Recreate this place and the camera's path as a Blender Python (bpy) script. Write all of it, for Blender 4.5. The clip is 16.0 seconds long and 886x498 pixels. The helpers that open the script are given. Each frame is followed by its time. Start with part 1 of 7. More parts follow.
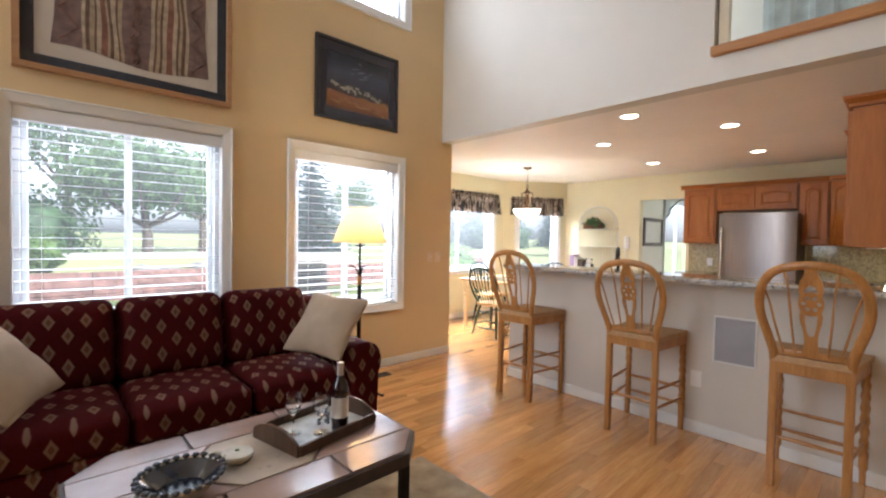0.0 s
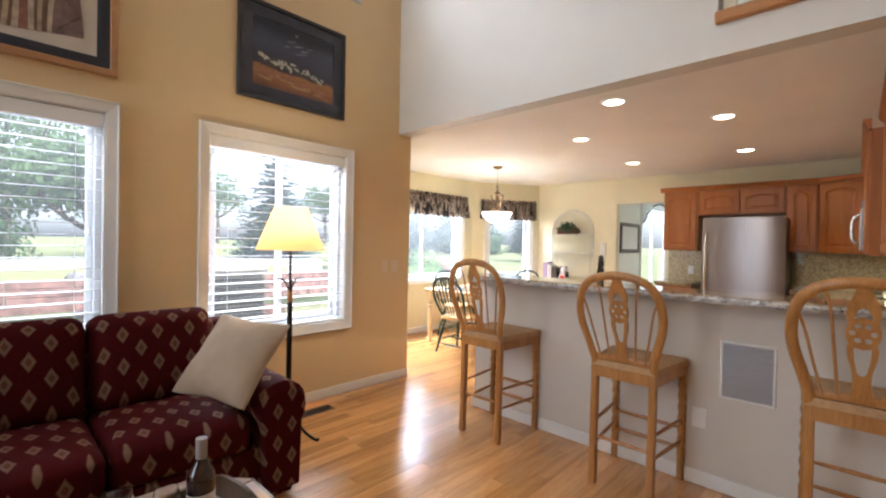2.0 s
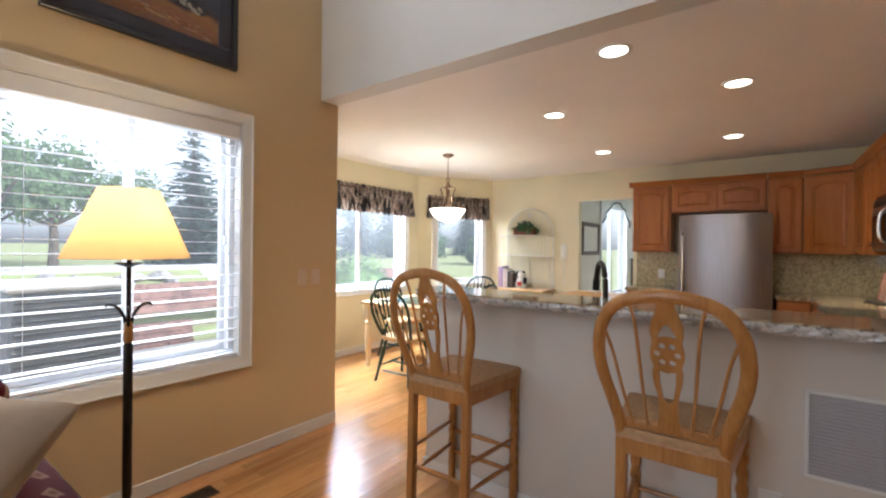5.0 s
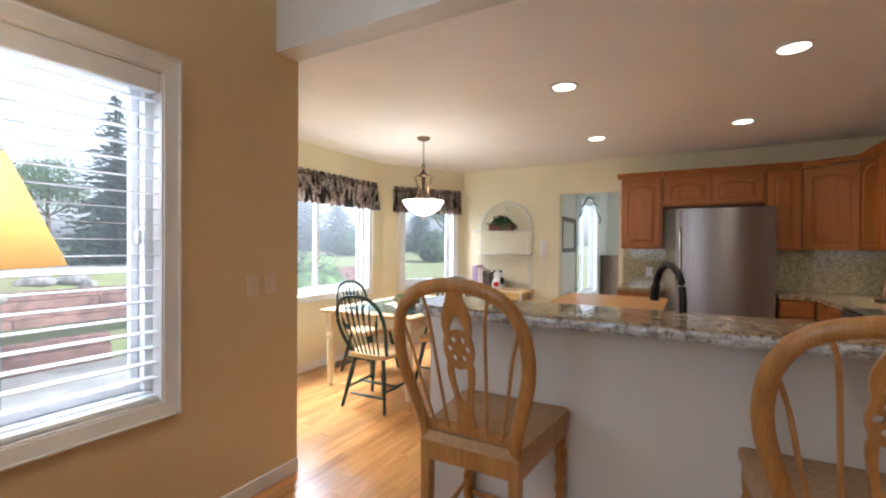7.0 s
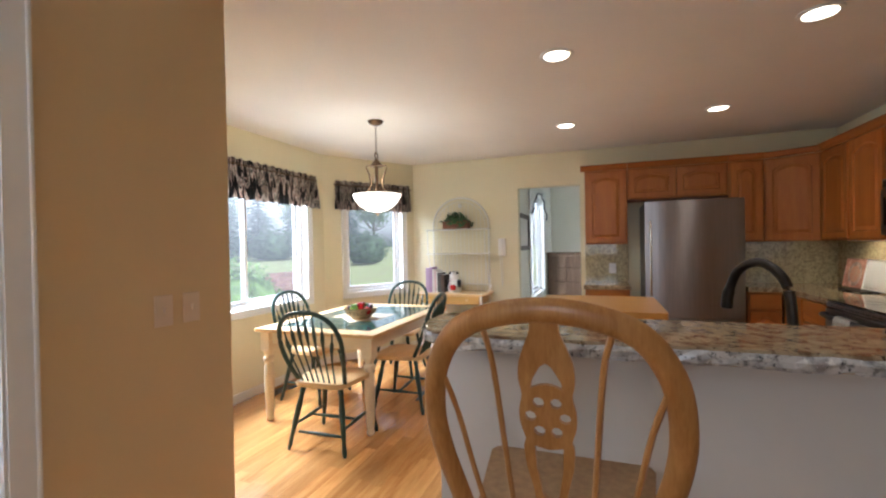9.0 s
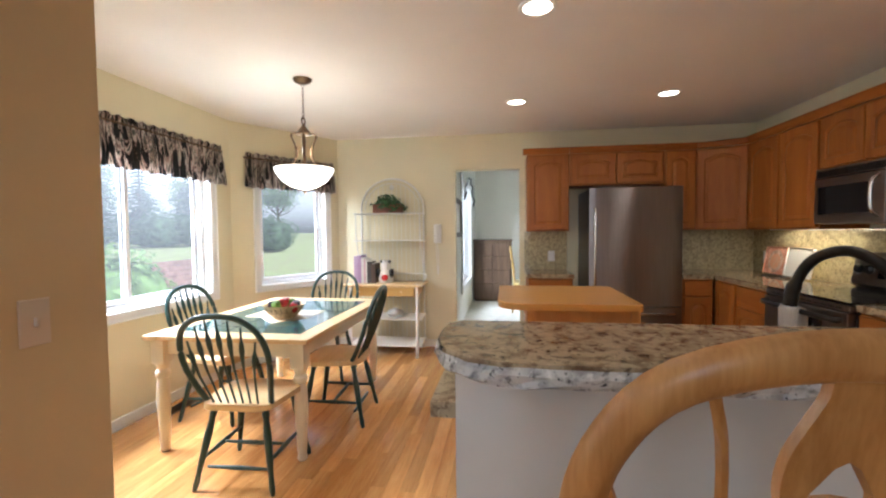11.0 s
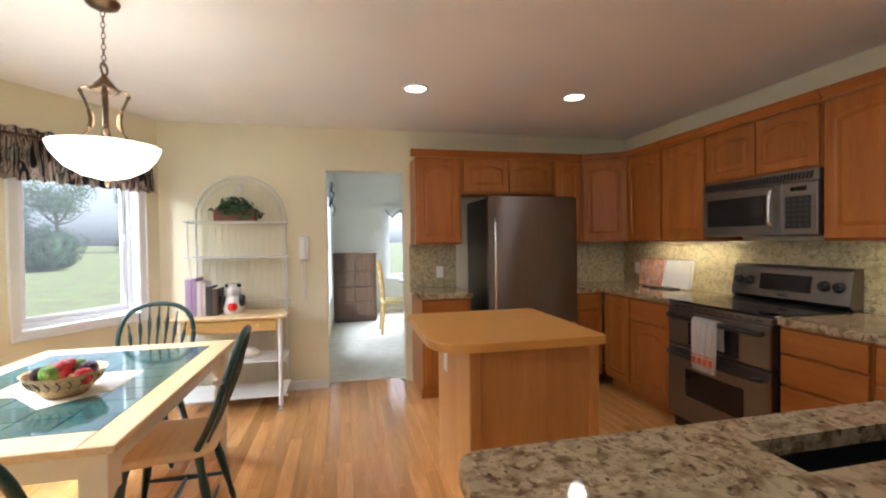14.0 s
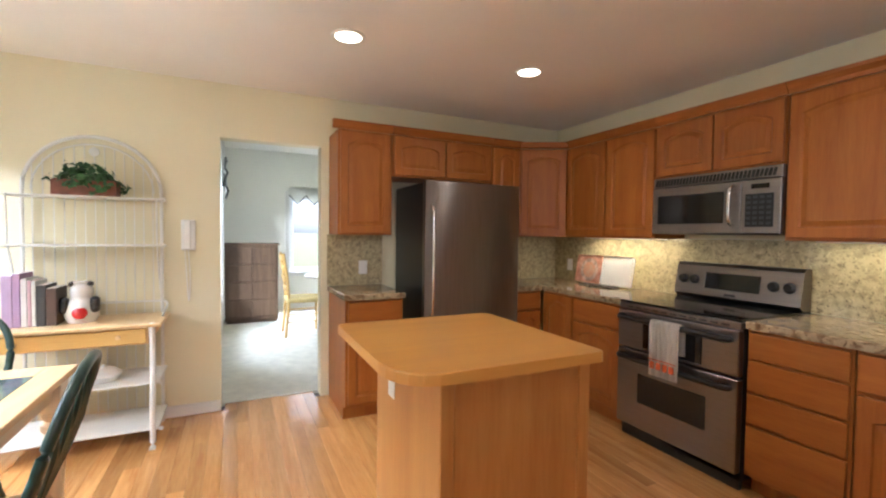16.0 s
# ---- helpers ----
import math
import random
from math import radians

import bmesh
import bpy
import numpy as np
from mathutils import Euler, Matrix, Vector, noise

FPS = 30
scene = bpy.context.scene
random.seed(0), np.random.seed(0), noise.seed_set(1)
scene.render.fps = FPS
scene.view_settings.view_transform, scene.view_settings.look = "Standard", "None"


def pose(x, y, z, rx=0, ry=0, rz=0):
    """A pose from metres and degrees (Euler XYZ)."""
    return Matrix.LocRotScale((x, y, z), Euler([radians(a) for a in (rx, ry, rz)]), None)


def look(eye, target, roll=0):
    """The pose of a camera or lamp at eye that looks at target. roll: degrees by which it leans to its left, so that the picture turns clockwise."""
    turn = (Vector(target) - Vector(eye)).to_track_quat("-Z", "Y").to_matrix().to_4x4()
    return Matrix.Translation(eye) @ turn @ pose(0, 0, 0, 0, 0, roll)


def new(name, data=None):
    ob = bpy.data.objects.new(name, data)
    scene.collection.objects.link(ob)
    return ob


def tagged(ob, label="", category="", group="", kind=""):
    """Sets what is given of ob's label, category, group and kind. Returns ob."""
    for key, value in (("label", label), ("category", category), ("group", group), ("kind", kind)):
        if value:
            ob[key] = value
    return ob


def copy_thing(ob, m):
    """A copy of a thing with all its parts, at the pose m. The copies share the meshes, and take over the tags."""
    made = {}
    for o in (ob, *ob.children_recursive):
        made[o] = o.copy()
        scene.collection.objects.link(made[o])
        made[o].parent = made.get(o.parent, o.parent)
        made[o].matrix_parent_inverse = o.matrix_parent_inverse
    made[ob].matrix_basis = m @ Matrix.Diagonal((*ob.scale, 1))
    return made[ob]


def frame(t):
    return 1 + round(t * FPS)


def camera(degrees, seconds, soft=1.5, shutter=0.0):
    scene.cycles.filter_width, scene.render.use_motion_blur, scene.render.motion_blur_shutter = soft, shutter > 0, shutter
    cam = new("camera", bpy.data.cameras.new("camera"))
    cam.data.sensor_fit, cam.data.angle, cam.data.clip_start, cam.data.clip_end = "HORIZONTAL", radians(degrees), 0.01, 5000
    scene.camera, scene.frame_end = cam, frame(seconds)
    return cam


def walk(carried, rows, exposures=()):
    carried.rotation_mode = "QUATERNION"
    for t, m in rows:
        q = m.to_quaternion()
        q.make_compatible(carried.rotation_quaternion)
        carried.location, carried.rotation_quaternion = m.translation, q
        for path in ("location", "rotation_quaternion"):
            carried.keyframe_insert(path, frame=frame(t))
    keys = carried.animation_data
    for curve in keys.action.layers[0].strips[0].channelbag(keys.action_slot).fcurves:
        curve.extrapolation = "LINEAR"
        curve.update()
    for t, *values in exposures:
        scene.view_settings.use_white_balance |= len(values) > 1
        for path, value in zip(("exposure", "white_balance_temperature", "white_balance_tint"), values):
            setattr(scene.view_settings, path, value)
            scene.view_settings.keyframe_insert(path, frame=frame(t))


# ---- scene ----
cam = camera(91.0, 16.0, 2.2)
METRES, EYE, TILT, LEAN, TURN = 5.1, 1.37, 0.0, 0.0, -43.7
PATH = [
    (0, (1.417, 1.349, 1.347), (2.778, 2.814, 1.297), 1.0),
    (0.5, (1.552, 1.425, 1.342), (2.931, 2.873, 1.303), 1.0),
    (1, (1.705, 1.509, 1.35), (3.101, 2.941, 1.316), 0.9),
    (1.5, (1.847, 1.605, 1.358), (3.264, 3.015, 1.328), 0.9),
    (2, (1.981, 1.716, 1.358), (3.428, 3.096, 1.335), 1.1),
    (2.5, (2.106, 1.83, 1.372), (3.585, 3.177, 1.349), 1.1),
    (3, (2.232, 1.936, 1.369), (3.743, 3.246, 1.353), 1.0),
    (3.5, (2.36, 2.053, 1.375), (3.903, 3.325, 1.353), 0.7),
    (4, (2.489, 2.174, 1.374), (4.061, 3.409, 1.345), 0.5),
    (4.2, (2.543, 2.209, 1.353), (4.12, 3.439, 1.338), 0.6),
    (6.5, (3.038, 2.865, 1.36), (4.749, 3.9, 1.329), 0.3),
    (7, (3.13, 3.013, 1.358), (4.871, 3.996, 1.341), 0.4),
    (7.5, (3.217, 3.155, 1.359), (4.99, 4.08, 1.353), 0.2),
    (8, (3.317, 3.296, 1.352), (5.124, 4.153, 1.354), -0.3),
    (8.5, (3.418, 3.421, 1.356), (5.261, 4.196, 1.353), -0.8),
    (11, (3.883, 3.918, 1.344), (5.861, 4.205, 1.264), -0.6),
    (11.5, (3.993, 4.02, 1.353), (5.983, 4.201, 1.264), -0.3),
    (12, (4.114, 4.1, 1.356), (6.11, 4.176, 1.273), -0.2),
    (12.5, (4.247, 4.179, 1.349), (6.246, 4.137, 1.283), -0.2),
    (13, (4.366, 4.231, 1.349), (6.359, 4.066, 1.298), -0.5),
    (13.5, (4.505, 4.279, 1.355), (6.482, 3.977, 1.316), -0.8),
    (14, (4.642, 4.322, 1.364), (6.593, 3.886, 1.328), -0.8),
    (14.5, (4.779, 4.355, 1.369), (6.701, 3.801, 1.331), -0.4),
    (15, (4.919, 4.38, 1.368), (6.805, 3.714, 1.324), 0.0),
    (15.5, (5.071, 4.403, 1.358), (6.915, 3.63, 1.304), 0.5),
    (16, (5.232, 4.395, 1.348), (7.036, 3.534, 1.28), 0.7),
]
walk(cam, [(t, look(eye, target, roll)) for t, eye, target, roll in PATH], [(0.0, 0.84, 5600, 10), (2.0, 0.8, 5600, 10), (3.5, 0.62, 5550, 10), (7.0, 0.28, 5450, 10), (8.0, 0.28, 5450, 10), (8.5, 0.1, 5450, 10), (11.0, 0.24, 5450, 10), (13.0, 0.06, 5450, 10), (14.5, 0.4, 5500, 10), (15.5, 0.6, 5500, 10), (16.0, 0.62, 5450, 10)])

# ---- light ----
world = bpy.data.worlds.new("overcast_sky")
scene.world = world
world.use_nodes = True
_wn = world.node_tree.nodes
_sky = _wn.new("ShaderNodeTexSky")
_sky.sky_type = "NISHITA"
_sky.sun_disc = False
_sky.sun_elevation = radians(37)
_sky.sun_rotation = radians(163)
_sky.air_density = 1.0
_sky.dust_density = 3.0
_wn["Background"].inputs[1].default_value = 0.15
# high thin cloud takes most of the blue out of the sky
_pale = _wn.new("ShaderNodeHueSaturation")
_pale.inputs["Saturation"].default_value = 0.15
_pale.inputs["Value"].default_value = 1.6
world.node_tree.links.new(_sky.outputs[0], _pale.inputs["Color"])
world.node_tree.links.new(_pale.outputs[0], _wn["Background"].inputs[0])

sun_data = bpy.data.lights.new("sun", "SUN")
sun_data.energy = 4.2
sun_data.angle = radians(8)
sun_data.color = (1.0, 0.96, 0.9)
sun = new("sun", sun_data)
sun.matrix_world = look((12, -46, 36), (0, 0, 0))
tagged(sun, kind="structure")


def area_light(name, eye, target, w, h, watts, color):
    d = bpy.data.lights.new(name, "AREA")
    d.shape, d.size, d.size_y, d.energy, d.color = "RECTANGLE", w, h, watts, color
    o = new(name, d)
    o.matrix_world = look(eye, target)
    return o


DAY = (0.97, 0.985, 1.0)
# area lamps added outside the windows, out of sight, to boost the sky light
area_light("daylight", (1.89, 6.0, 3.0), (1.89, 4.2, 0.6), 1.6, 1.0, 85, DAY)
area_light("daylight", (3.65, 6.0, 3.0), (3.65, 4.2, 0.6), 1.6, 1.0, 85, DAY)
area_light("daylight", (3.65, 5.30, 4.1), (3.0, 3.0, 2.0), 1.15, 0.9, 22, DAY)
area_light("daylight", (1.89, 5.30, 4.25), (1.9, 3.0, 2.0), 1.15, 0.6, 22, DAY)
area_light("daylight", (6.75, 7.6, 2.72), (6.75, 4.6, 0.3), 1.9, 0.9, 440, DAY)
area_light("daylight", (9.0, 7.2, 2.7), (7.6, 5.0, 0.3), 1.2, 0.9, 115, DAY)
area_light("daylight", (14.2, 3.0, 2.7), (12.2, 3.0, 0.4), 1.2, 0.8, 260, DAY)
area_light("daylight", (11.1, 5.7, 3.0), (11.1, 3.8, 0.4), 1.7, 1.0, 75, DAY)
# added lamp: living room's unseen far window behind the walker, tall to brighten walls
area_light("daylight", (-2.62, 3.95, 2.8), (1.0, 3.6, 2.5), 1.8, 3.7, 58, DAY)


def bulb(name, at, watts, color, radius=0.04):
    d = bpy.data.lights.new(name, "POINT")
    d.energy, d.color, d.shadow_soft_size = watts, color, radius
    o = new(name, d)
    o.location = at
    return o


def spot(name, at, watts, color, angle=130):
    d = bpy.data.lights.new(name, "SPOT")
    d.energy, d.color, d.shadow_soft_size, d.spot_size, d.spot_blend = watts, color, 0.06, radians(angle), 0.7
    o = new(name, d)
    o.location = at
    return o


WARM = (1.0, 0.74, 0.46)

# ---- materials ----
MATS = {}


def mat(name, color, rough=0.5, metal=0.0, vary=0.12, scale=6.0, bump=0.0, bscale=120.0, stretch=(1, 1, 1), coat=0.0, emit=0.0,
        emit_color=None, second=None, grain=0.0, rand=0.0, spec=0.5):
    """Principled surface with two scales of variation; rand varies by object, grain by long streaks."""
    if name in MATS:
        return MATS[name]
    m = bpy.data.materials.new(name)
    m.use_nodes = True
    n, l = m.node_tree.nodes, m.node_tree.links
    p = n["Principled BSDF"]
    p.inputs["Roughness"].default_value = rough
    p.inputs["Metallic"].default_value = metal
    p.inputs["Coat Weight"].default_value = coat
    p.inputs["Coat Roughness"].default_value = 0.12
    p.inputs["Specular IOR Level"].default_value = spec
    tc = n.new("ShaderNodeTexCoord")
    mp = n.new("ShaderNodeMapping")
    mp.inputs["Scale"].default_value = stretch
    l.new(tc.outputs["Object"], mp.inputs["Vector"])
    big = n.new("ShaderNodeTexNoise")
    big.inputs["Scale"].default_value = scale
    big.inputs["Detail"].default_value = 5
    l.new(mp.outputs[0], big.inputs["Vector"])
    ramp = n.new("ShaderNodeValToRGB")
    c = color
    d = second or tuple(max(0.0, v * (1 - 2.2 * vary)) for v in c)
    e = tuple(min(1.0, v * (1 + vary)) for v in c)
    ramp.color_ramp.elements[0].position, ramp.color_ramp.elements[1].position = 0.3, 0.7
    ramp.color_ramp.elements[0].color = (*d, 1)
    ramp.color_ramp.elements[1].color = (*e, 1)
    l.new(big.outputs["Fac"], ramp.inputs["Fac"])
    out = ramp.outputs[0]
    if rand:
        info = n.new("ShaderNodeObjectInfo")
        hsv = n.new("ShaderNodeHueSaturation")
        mr = n.new("ShaderNodeMapRange")
        mr.inputs["To Min"].default_value, mr.inputs["To Max"].default_value = 1 - rand, 1 + rand
        l.new(info.outputs["Random"], mr.inputs["Value"])
        l.new(mr.outputs[0], hsv.inputs["Value"])
        l.new(out, hsv.inputs["Color"])
        out = hsv.outputs[0]
    l.new(out, p.inputs["Base Color"])
    fine = n.new("ShaderNodeTexNoise")
    fine.inputs["Scale"].default_value = bscale
    fine.inputs["Detail"].default_value = 4
    l.new(mp.outputs[0], fine.inputs["Vector"])
    rr = n.new("ShaderNodeMapRange")
    rr.inputs["To Min"].default_value, rr.inputs["To Max"].default_value = max(0.02, rough - 0.07), min(1, rough + 0.07)
    l.new(fine.outputs["Fac"], rr.inputs["Value"])
    l.new(rr.outputs[0], p.inputs["Roughness"])
    if bump:
        b = n.new("ShaderNodeBump")
        b.inputs["Strength"].default_value = bump
        b.inputs["Distance"].default_value = 0.002
        l.new(fine.outputs["Fac"], b.inputs["Height"])
        l.new(b.outputs[0], p.inputs["Normal"])
    if emit:
        p.inputs["Emission Color"].default_value = (*(emit_color or color), 1)
        p.inputs["Emission Strength"].default_value = emit
    MATS[name] = m
    return m


def granite_mat(name, base, dark, mid):
    m = bpy.data.materials.new(name)
    m.use_nodes = True
    n, l = m.node_tree.nodes, m.node_tree.links
    p = n["Principled BSDF"]
    p.inputs["Roughness"].default_value = 0.05
    tc = n.new("ShaderNodeTexCoord")
    warp = n.new("ShaderNodeTexNoise")
    warp.inputs["Scale"].default_value = 9
    l.new(tc.outputs["Object"], warp.inputs["Vector"])
    add = n.new("ShaderNodeMixRGB")
    add.blend_type = "LINEAR_LIGHT"
    add.inputs["Fac"].default_value = 0.03
    l.new(tc.outputs["Object"], add.inputs["Color1"])
    l.new(warp.outputs["Color"], add.inputs["Color2"])

    def speck(scale, lo, hi, detail=3):
        t = n.new("ShaderNodeTexNoise")
        t.inputs["Scale"].default_value = scale
        t.inputs["Detail"].default_value = detail
        l.new(add.outputs[0], t.inputs["Vector"])
        r = n.new("ShaderNodeMapRange")
        r.inputs["From Min"].default_value, r.inputs["From Max"].default_value = lo, hi
        l.new(t.outputs["Fac"], r.inputs["Value"])
        return r.outputs[0]

    def mix(fac, a, b):
        x = n.new("ShaderNodeMixRGB")
        l.new(fac, x.inputs["Fac"])
        for sock, v in ((x.inputs["Color1"], a), (x.inputs["Color2"], b)):
            if isinstance(v, tuple):
                sock.default_value = (*v, 1)
            else:
                l.new(v, sock)
        return x.outputs[0]

    c = mix(speck(13, 0.38, 0.64), base, tuple((u * 2 + v) / 3 for u, v in zip(base, mid)))
    c = mix(speck(26, 0.47, 0.68, 6), c, mid)
    c = mix(speck(44, 0.55, 0.69, 5), c, tuple((u + v) / 2 for u, v in zip(dark, mid)))
    c = mix(speck(55, 0.60, 0.70), c, tuple(min(1.0, v * 1.2) for v in base))
    c = mix(speck(90, 0.60, 0.70, 5), c, dark)
    l.new(c, p.inputs["Base Color"])
    MATS[name] = m
    return m


def wood_mat(name, light, dark, rough=0.35, axis=0, rand=0.0, ring=9.0, coat=0.0, island=False):
    """Grain runs along the given local axis."""
    m = bpy.data.materials.new(name)
    m.use_nodes = True
    n, l = m.node_tree.nodes, m.node_tree.links
    p = n["Principled BSDF"]
    p.inputs["Coat Weight"].default_value = coat
    p.inputs["Coat Roughness"].default_value = 0.15
    p.inputs["Specular IOR Level"].default_value = 0.35
    tc = n.new("ShaderNodeTexCoord")
    mp = n.new("ShaderNodeMapping")
    s = [ring, ring, ring]
    s[axis] = ring * 0.09
    mp.inputs["Scale"].default_value = s
    src = tc.outputs["Object"]
    val = None
    if rand or island:
        if island:
            val = n.new("ShaderNodeNewGeometry").outputs["Random Per Island"]
        else:
            val = n.new("ShaderNodeObjectInfo").outputs["Random"]
        off = n.new("ShaderNodeVectorMath")
        off.operation = "MULTIPLY_ADD"
        comb = n.new("ShaderNodeCombineXYZ")
        for k in range(3):
            l.new(val, comb.inputs[k])
        off.inputs[1].default_value = (37, 53, 71)
        l.new(comb.outputs[0], off.inputs[0])
        l.new(src, off.inputs[2])
        src = off.outputs[0]
    l.new(src, mp.inputs["Vector"])
    a = n.new("ShaderNodeTexNoise")
    a.inputs["Scale"].default_value = 1.6
    a.inputs["Detail"].default_value = 6
    a.inputs["Distortion"].default_value = 1.1
    l.new(mp.outputs[0], a.inputs["Vector"])
    f = n.new("ShaderNodeTexNoise")
    f.inputs["Scale"].default_value = 14
    f.inputs["Detail"].default_value = 4
    l.new(mp.outputs[0], f.inputs["Vector"])
    mx = n.new("ShaderNodeMixRGB")
    mx.inputs["Fac"].default_value = 0.35
    l.new(a.outputs["Fac"], mx.inputs["Color1"])
    l.new(f.outputs["Fac"], mx.inputs["Color2"])
    r = n.new("ShaderNodeValToRGB")
    r.color_ramp.elements[0].position, r.color_ramp.elements[1].position = 0.34, 0.66
    r.color_ramp.elements[0].color = (*dark, 1)
    r.color_ramp.elements[1].color = (*light, 1)
    l.new(mx.outputs[0], r.inputs["Fac"])
    out = r.outputs[0]
    if val is not None:
        hsv = n.new("ShaderNodeHueSaturation")
        mr = n.new("ShaderNodeMapRange")
        k = rand or 0.16
        mr.inputs["To Min"].default_value, mr.inputs["To Max"].default_value = 1 - k, 1 + k
        l.new(val, mr.inputs["Value"])
        l.new(mr.outputs[0], hsv.inputs["Value"])
        l.new(out, hsv.inputs["Color"])
        out = hsv.outputs[0]
    l.new(out, p.inputs["Base Color"])
    rr = n.new("ShaderNodeMapRange")
    rr.inputs["To Min"].default_value, rr.inputs["To Max"].default_value = max(0.03, rough - 0.06), rough + 0.08
    l.new(f.outputs["Fac"], rr.inputs["Value"])
    l.new(rr.outputs[0], p.inputs["Roughness"])
    b = n.new("ShaderNodeBump")
    b.inputs["Strength"].default_value = 0.12
    b.inputs["Distance"].default_value = 0.001
    l.new(f.outputs["Fac"], b.inputs["Height"])
    l.new(b.outputs[0], p.inputs["Normal"])
    MATS[name] = m
    return m


WALL_TAN = mat("warm tan wall paint", (0.72, 0.55, 0.31), 0.55, vary=0.02, scale=1.2, bump=0.22, bscale=160)
WALL_WHITE = mat("off-white wall paint", (0.66, 0.615, 0.545), 0.6, vary=0.02, scale=1.5, bump=0.22, bscale=160)
WALL_YELLOW = mat("pale yellow wall paint", (0.765, 0.695, 0.48), 0.55, vary=0.02, scale=1.3, bump=0.22, bscale=160)
WALL_PALE = mat("pale grey-green wall paint", (0.84, 0.83, 0.76), 0.6, vary=0.02, scale=1.3, bump=0.15, bscale=160)
CEIL = mat("ceiling paint", (0.90, 0.84, 0.775), 0.8, vary=0.02, scale=1.4, bump=0.4, bscale=90)
TRIM = mat("white trim paint", (0.80, 0.79, 0.76), 0.35, vary=0.02, scale=5)
VINYL = mat("white vinyl window frame", (0.82, 0.83, 0.84), 0.3, vary=0.01, scale=4)
BLIND = mat("white blind slat", (0.85, 0.86, 0.87), 0.4, vary=0.015, scale=4)
CARPET = mat("cream carpet", (0.70, 0.68, 0.60), 0.95, vary=0.06, scale=9, bump=0.9, bscale=420)
OAK_FLOOR = wood_mat("oak strip floor", (0.70, 0.375, 0.122), (0.47, 0.205, 0.058), 0.16, 0, rand=0.22, ring=7, coat=0.8)
OAK_REST = wood_mat("oak strip floor joined", (0.70, 0.375, 0.122), (0.47, 0.205, 0.058), 0.16, 0, ring=7, coat=0.8, island=True)
CAB = wood_mat("cherry cabinet wood", (0.395, 0.137, 0.021), (0.295, 0.087, 0.011), 0.42, 2, rand=0.07, ring=8, coat=0.04)
CABH = wood_mat("cherry cabinet wood across", (0.395, 0.137, 0.021), (0.295, 0.087, 0.011), 0.42, 0, rand=0.07, ring=8, coat=0.04)
ISL_TOP = wood_mat("golden island top", (0.62, 0.315, 0.072), (0.52, 0.235, 0.05), 0.3, 1, ring=3, coat=0.05)
ISL_SIDE = wood_mat("maple island panel", (0.54, 0.265, 0.075), (0.44, 0.19, 0.048), 0.4, 2, ring=5)
STOOL = wood_mat("honey oak stool wood", (0.50, 0.25, 0.075), (0.33, 0.14, 0.035), 0.33, 2, ring=14, coat=0.2)
BLOND = wood_mat("blond wood", (0.76, 0.55, 0.29), (0.62, 0.40, 0.18), 0.35, 0, ring=8, coat=0.2)
RAIL = wood_mat("oak rail cap", (0.50, 0.25, 0.09), (0.36, 0.155, 0.05), 0.35, 1, ring=8)
DARKW = wood_mat("dark walnut wood", (0.10, 0.055, 0.03), (0.045, 0.022, 0.012), 0.35, 2, ring=9)
GREEN = mat("dark green chair paint", (0.012, 0.045, 0.038), 0.3, vary=0.15, scale=9, coat=0.25)
CREAM = mat("cream painted wood", (0.80, 0.70, 0.52), 0.4, vary=0.04, scale=7)
GRANITE = granite_mat("speckled tan granite", (0.43, 0.335, 0.205), (0.06, 0.038, 0.02), (0.17, 0.10, 0.052))
SPLASH = granite_mat("speckled granite backsplash", (0.54, 0.46, 0.27), (0.12, 0.095, 0.06), (0.34, 0.29, 0.17))
GREDGE = granite_mat("rough granite edge", (0.58, 0.56, 0.52), (0.03, 0.03, 0.035), (0.30, 0.285, 0.27))
STEEL = mat("brushed stainless steel", (0.31, 0.275, 0.26), 0.33, 1.0, vary=0.04, scale=3, bump=0.02, bscale=40, stretch=(20, 20, 1))
STEELH = mat("brushed stainless steel across", (0.27, 0.245, 0.235), 0.3, 1.0, vary=0.04, scale=3, bump=0.06, bscale=60, stretch=(1, 1, 40))
for m_ in (STEEL,):
    _tg = m_.node_tree.nodes.new("ShaderNodeTangent")
    _tg.direction_type, _tg.axis = "RADIAL", "Z"
    m_.node_tree.nodes["Principled BSDF"].inputs["Anisotropic"].default_value = 0.95
    m_.node_tree.nodes["Principled BSDF"].inputs["Anisotropic Rotation"].default_value = 0.25
    m_.node_tree.links.new(_tg.outputs[0], m_.node_tree.nodes["Principled BSDF"].inputs["Tangent"])
BLACK = mat("black appliance plastic", (0.012, 0.012, 0.013), 0.3, vary=0.1, scale=8)
BLACKGLASS = mat("black glass", (0.008, 0.008, 0.009), 0.06, vary=0.1, scale=3)
IRON = mat("dark bronze metal", (0.035, 0.028, 0.022), 0.4, 0.8, vary=0.15, scale=20)
BRONZE = mat("antique bronze", (0.16, 0.10, 0.055), 0.38, 0.9, vary=0.2, scale=25)
CHROME = mat("bright handle metal", (0.75, 0.73, 0.70), 0.18, 1.0, vary=0.02)
WHITE = mat("plain white plastic", (0.82, 0.81, 0.78), 0.4, vary=0.01)


def glass_mat(name, rough=0.0, ior=1.01, tint=(1, 1, 1)):
    m = bpy.data.materials.new(name)
    m.use_nodes = True
    p = m.node_tree.nodes["Principled BSDF"]
    p.inputs["Base Color"].default_value = (*tint, 1)
    p.inputs["Roughness"].default_value = rough
    p.inputs["Transmission Weight"].default_value = 1.0
    p.inputs["IOR"].default_value = ior
    MATS[name] = m
    return m


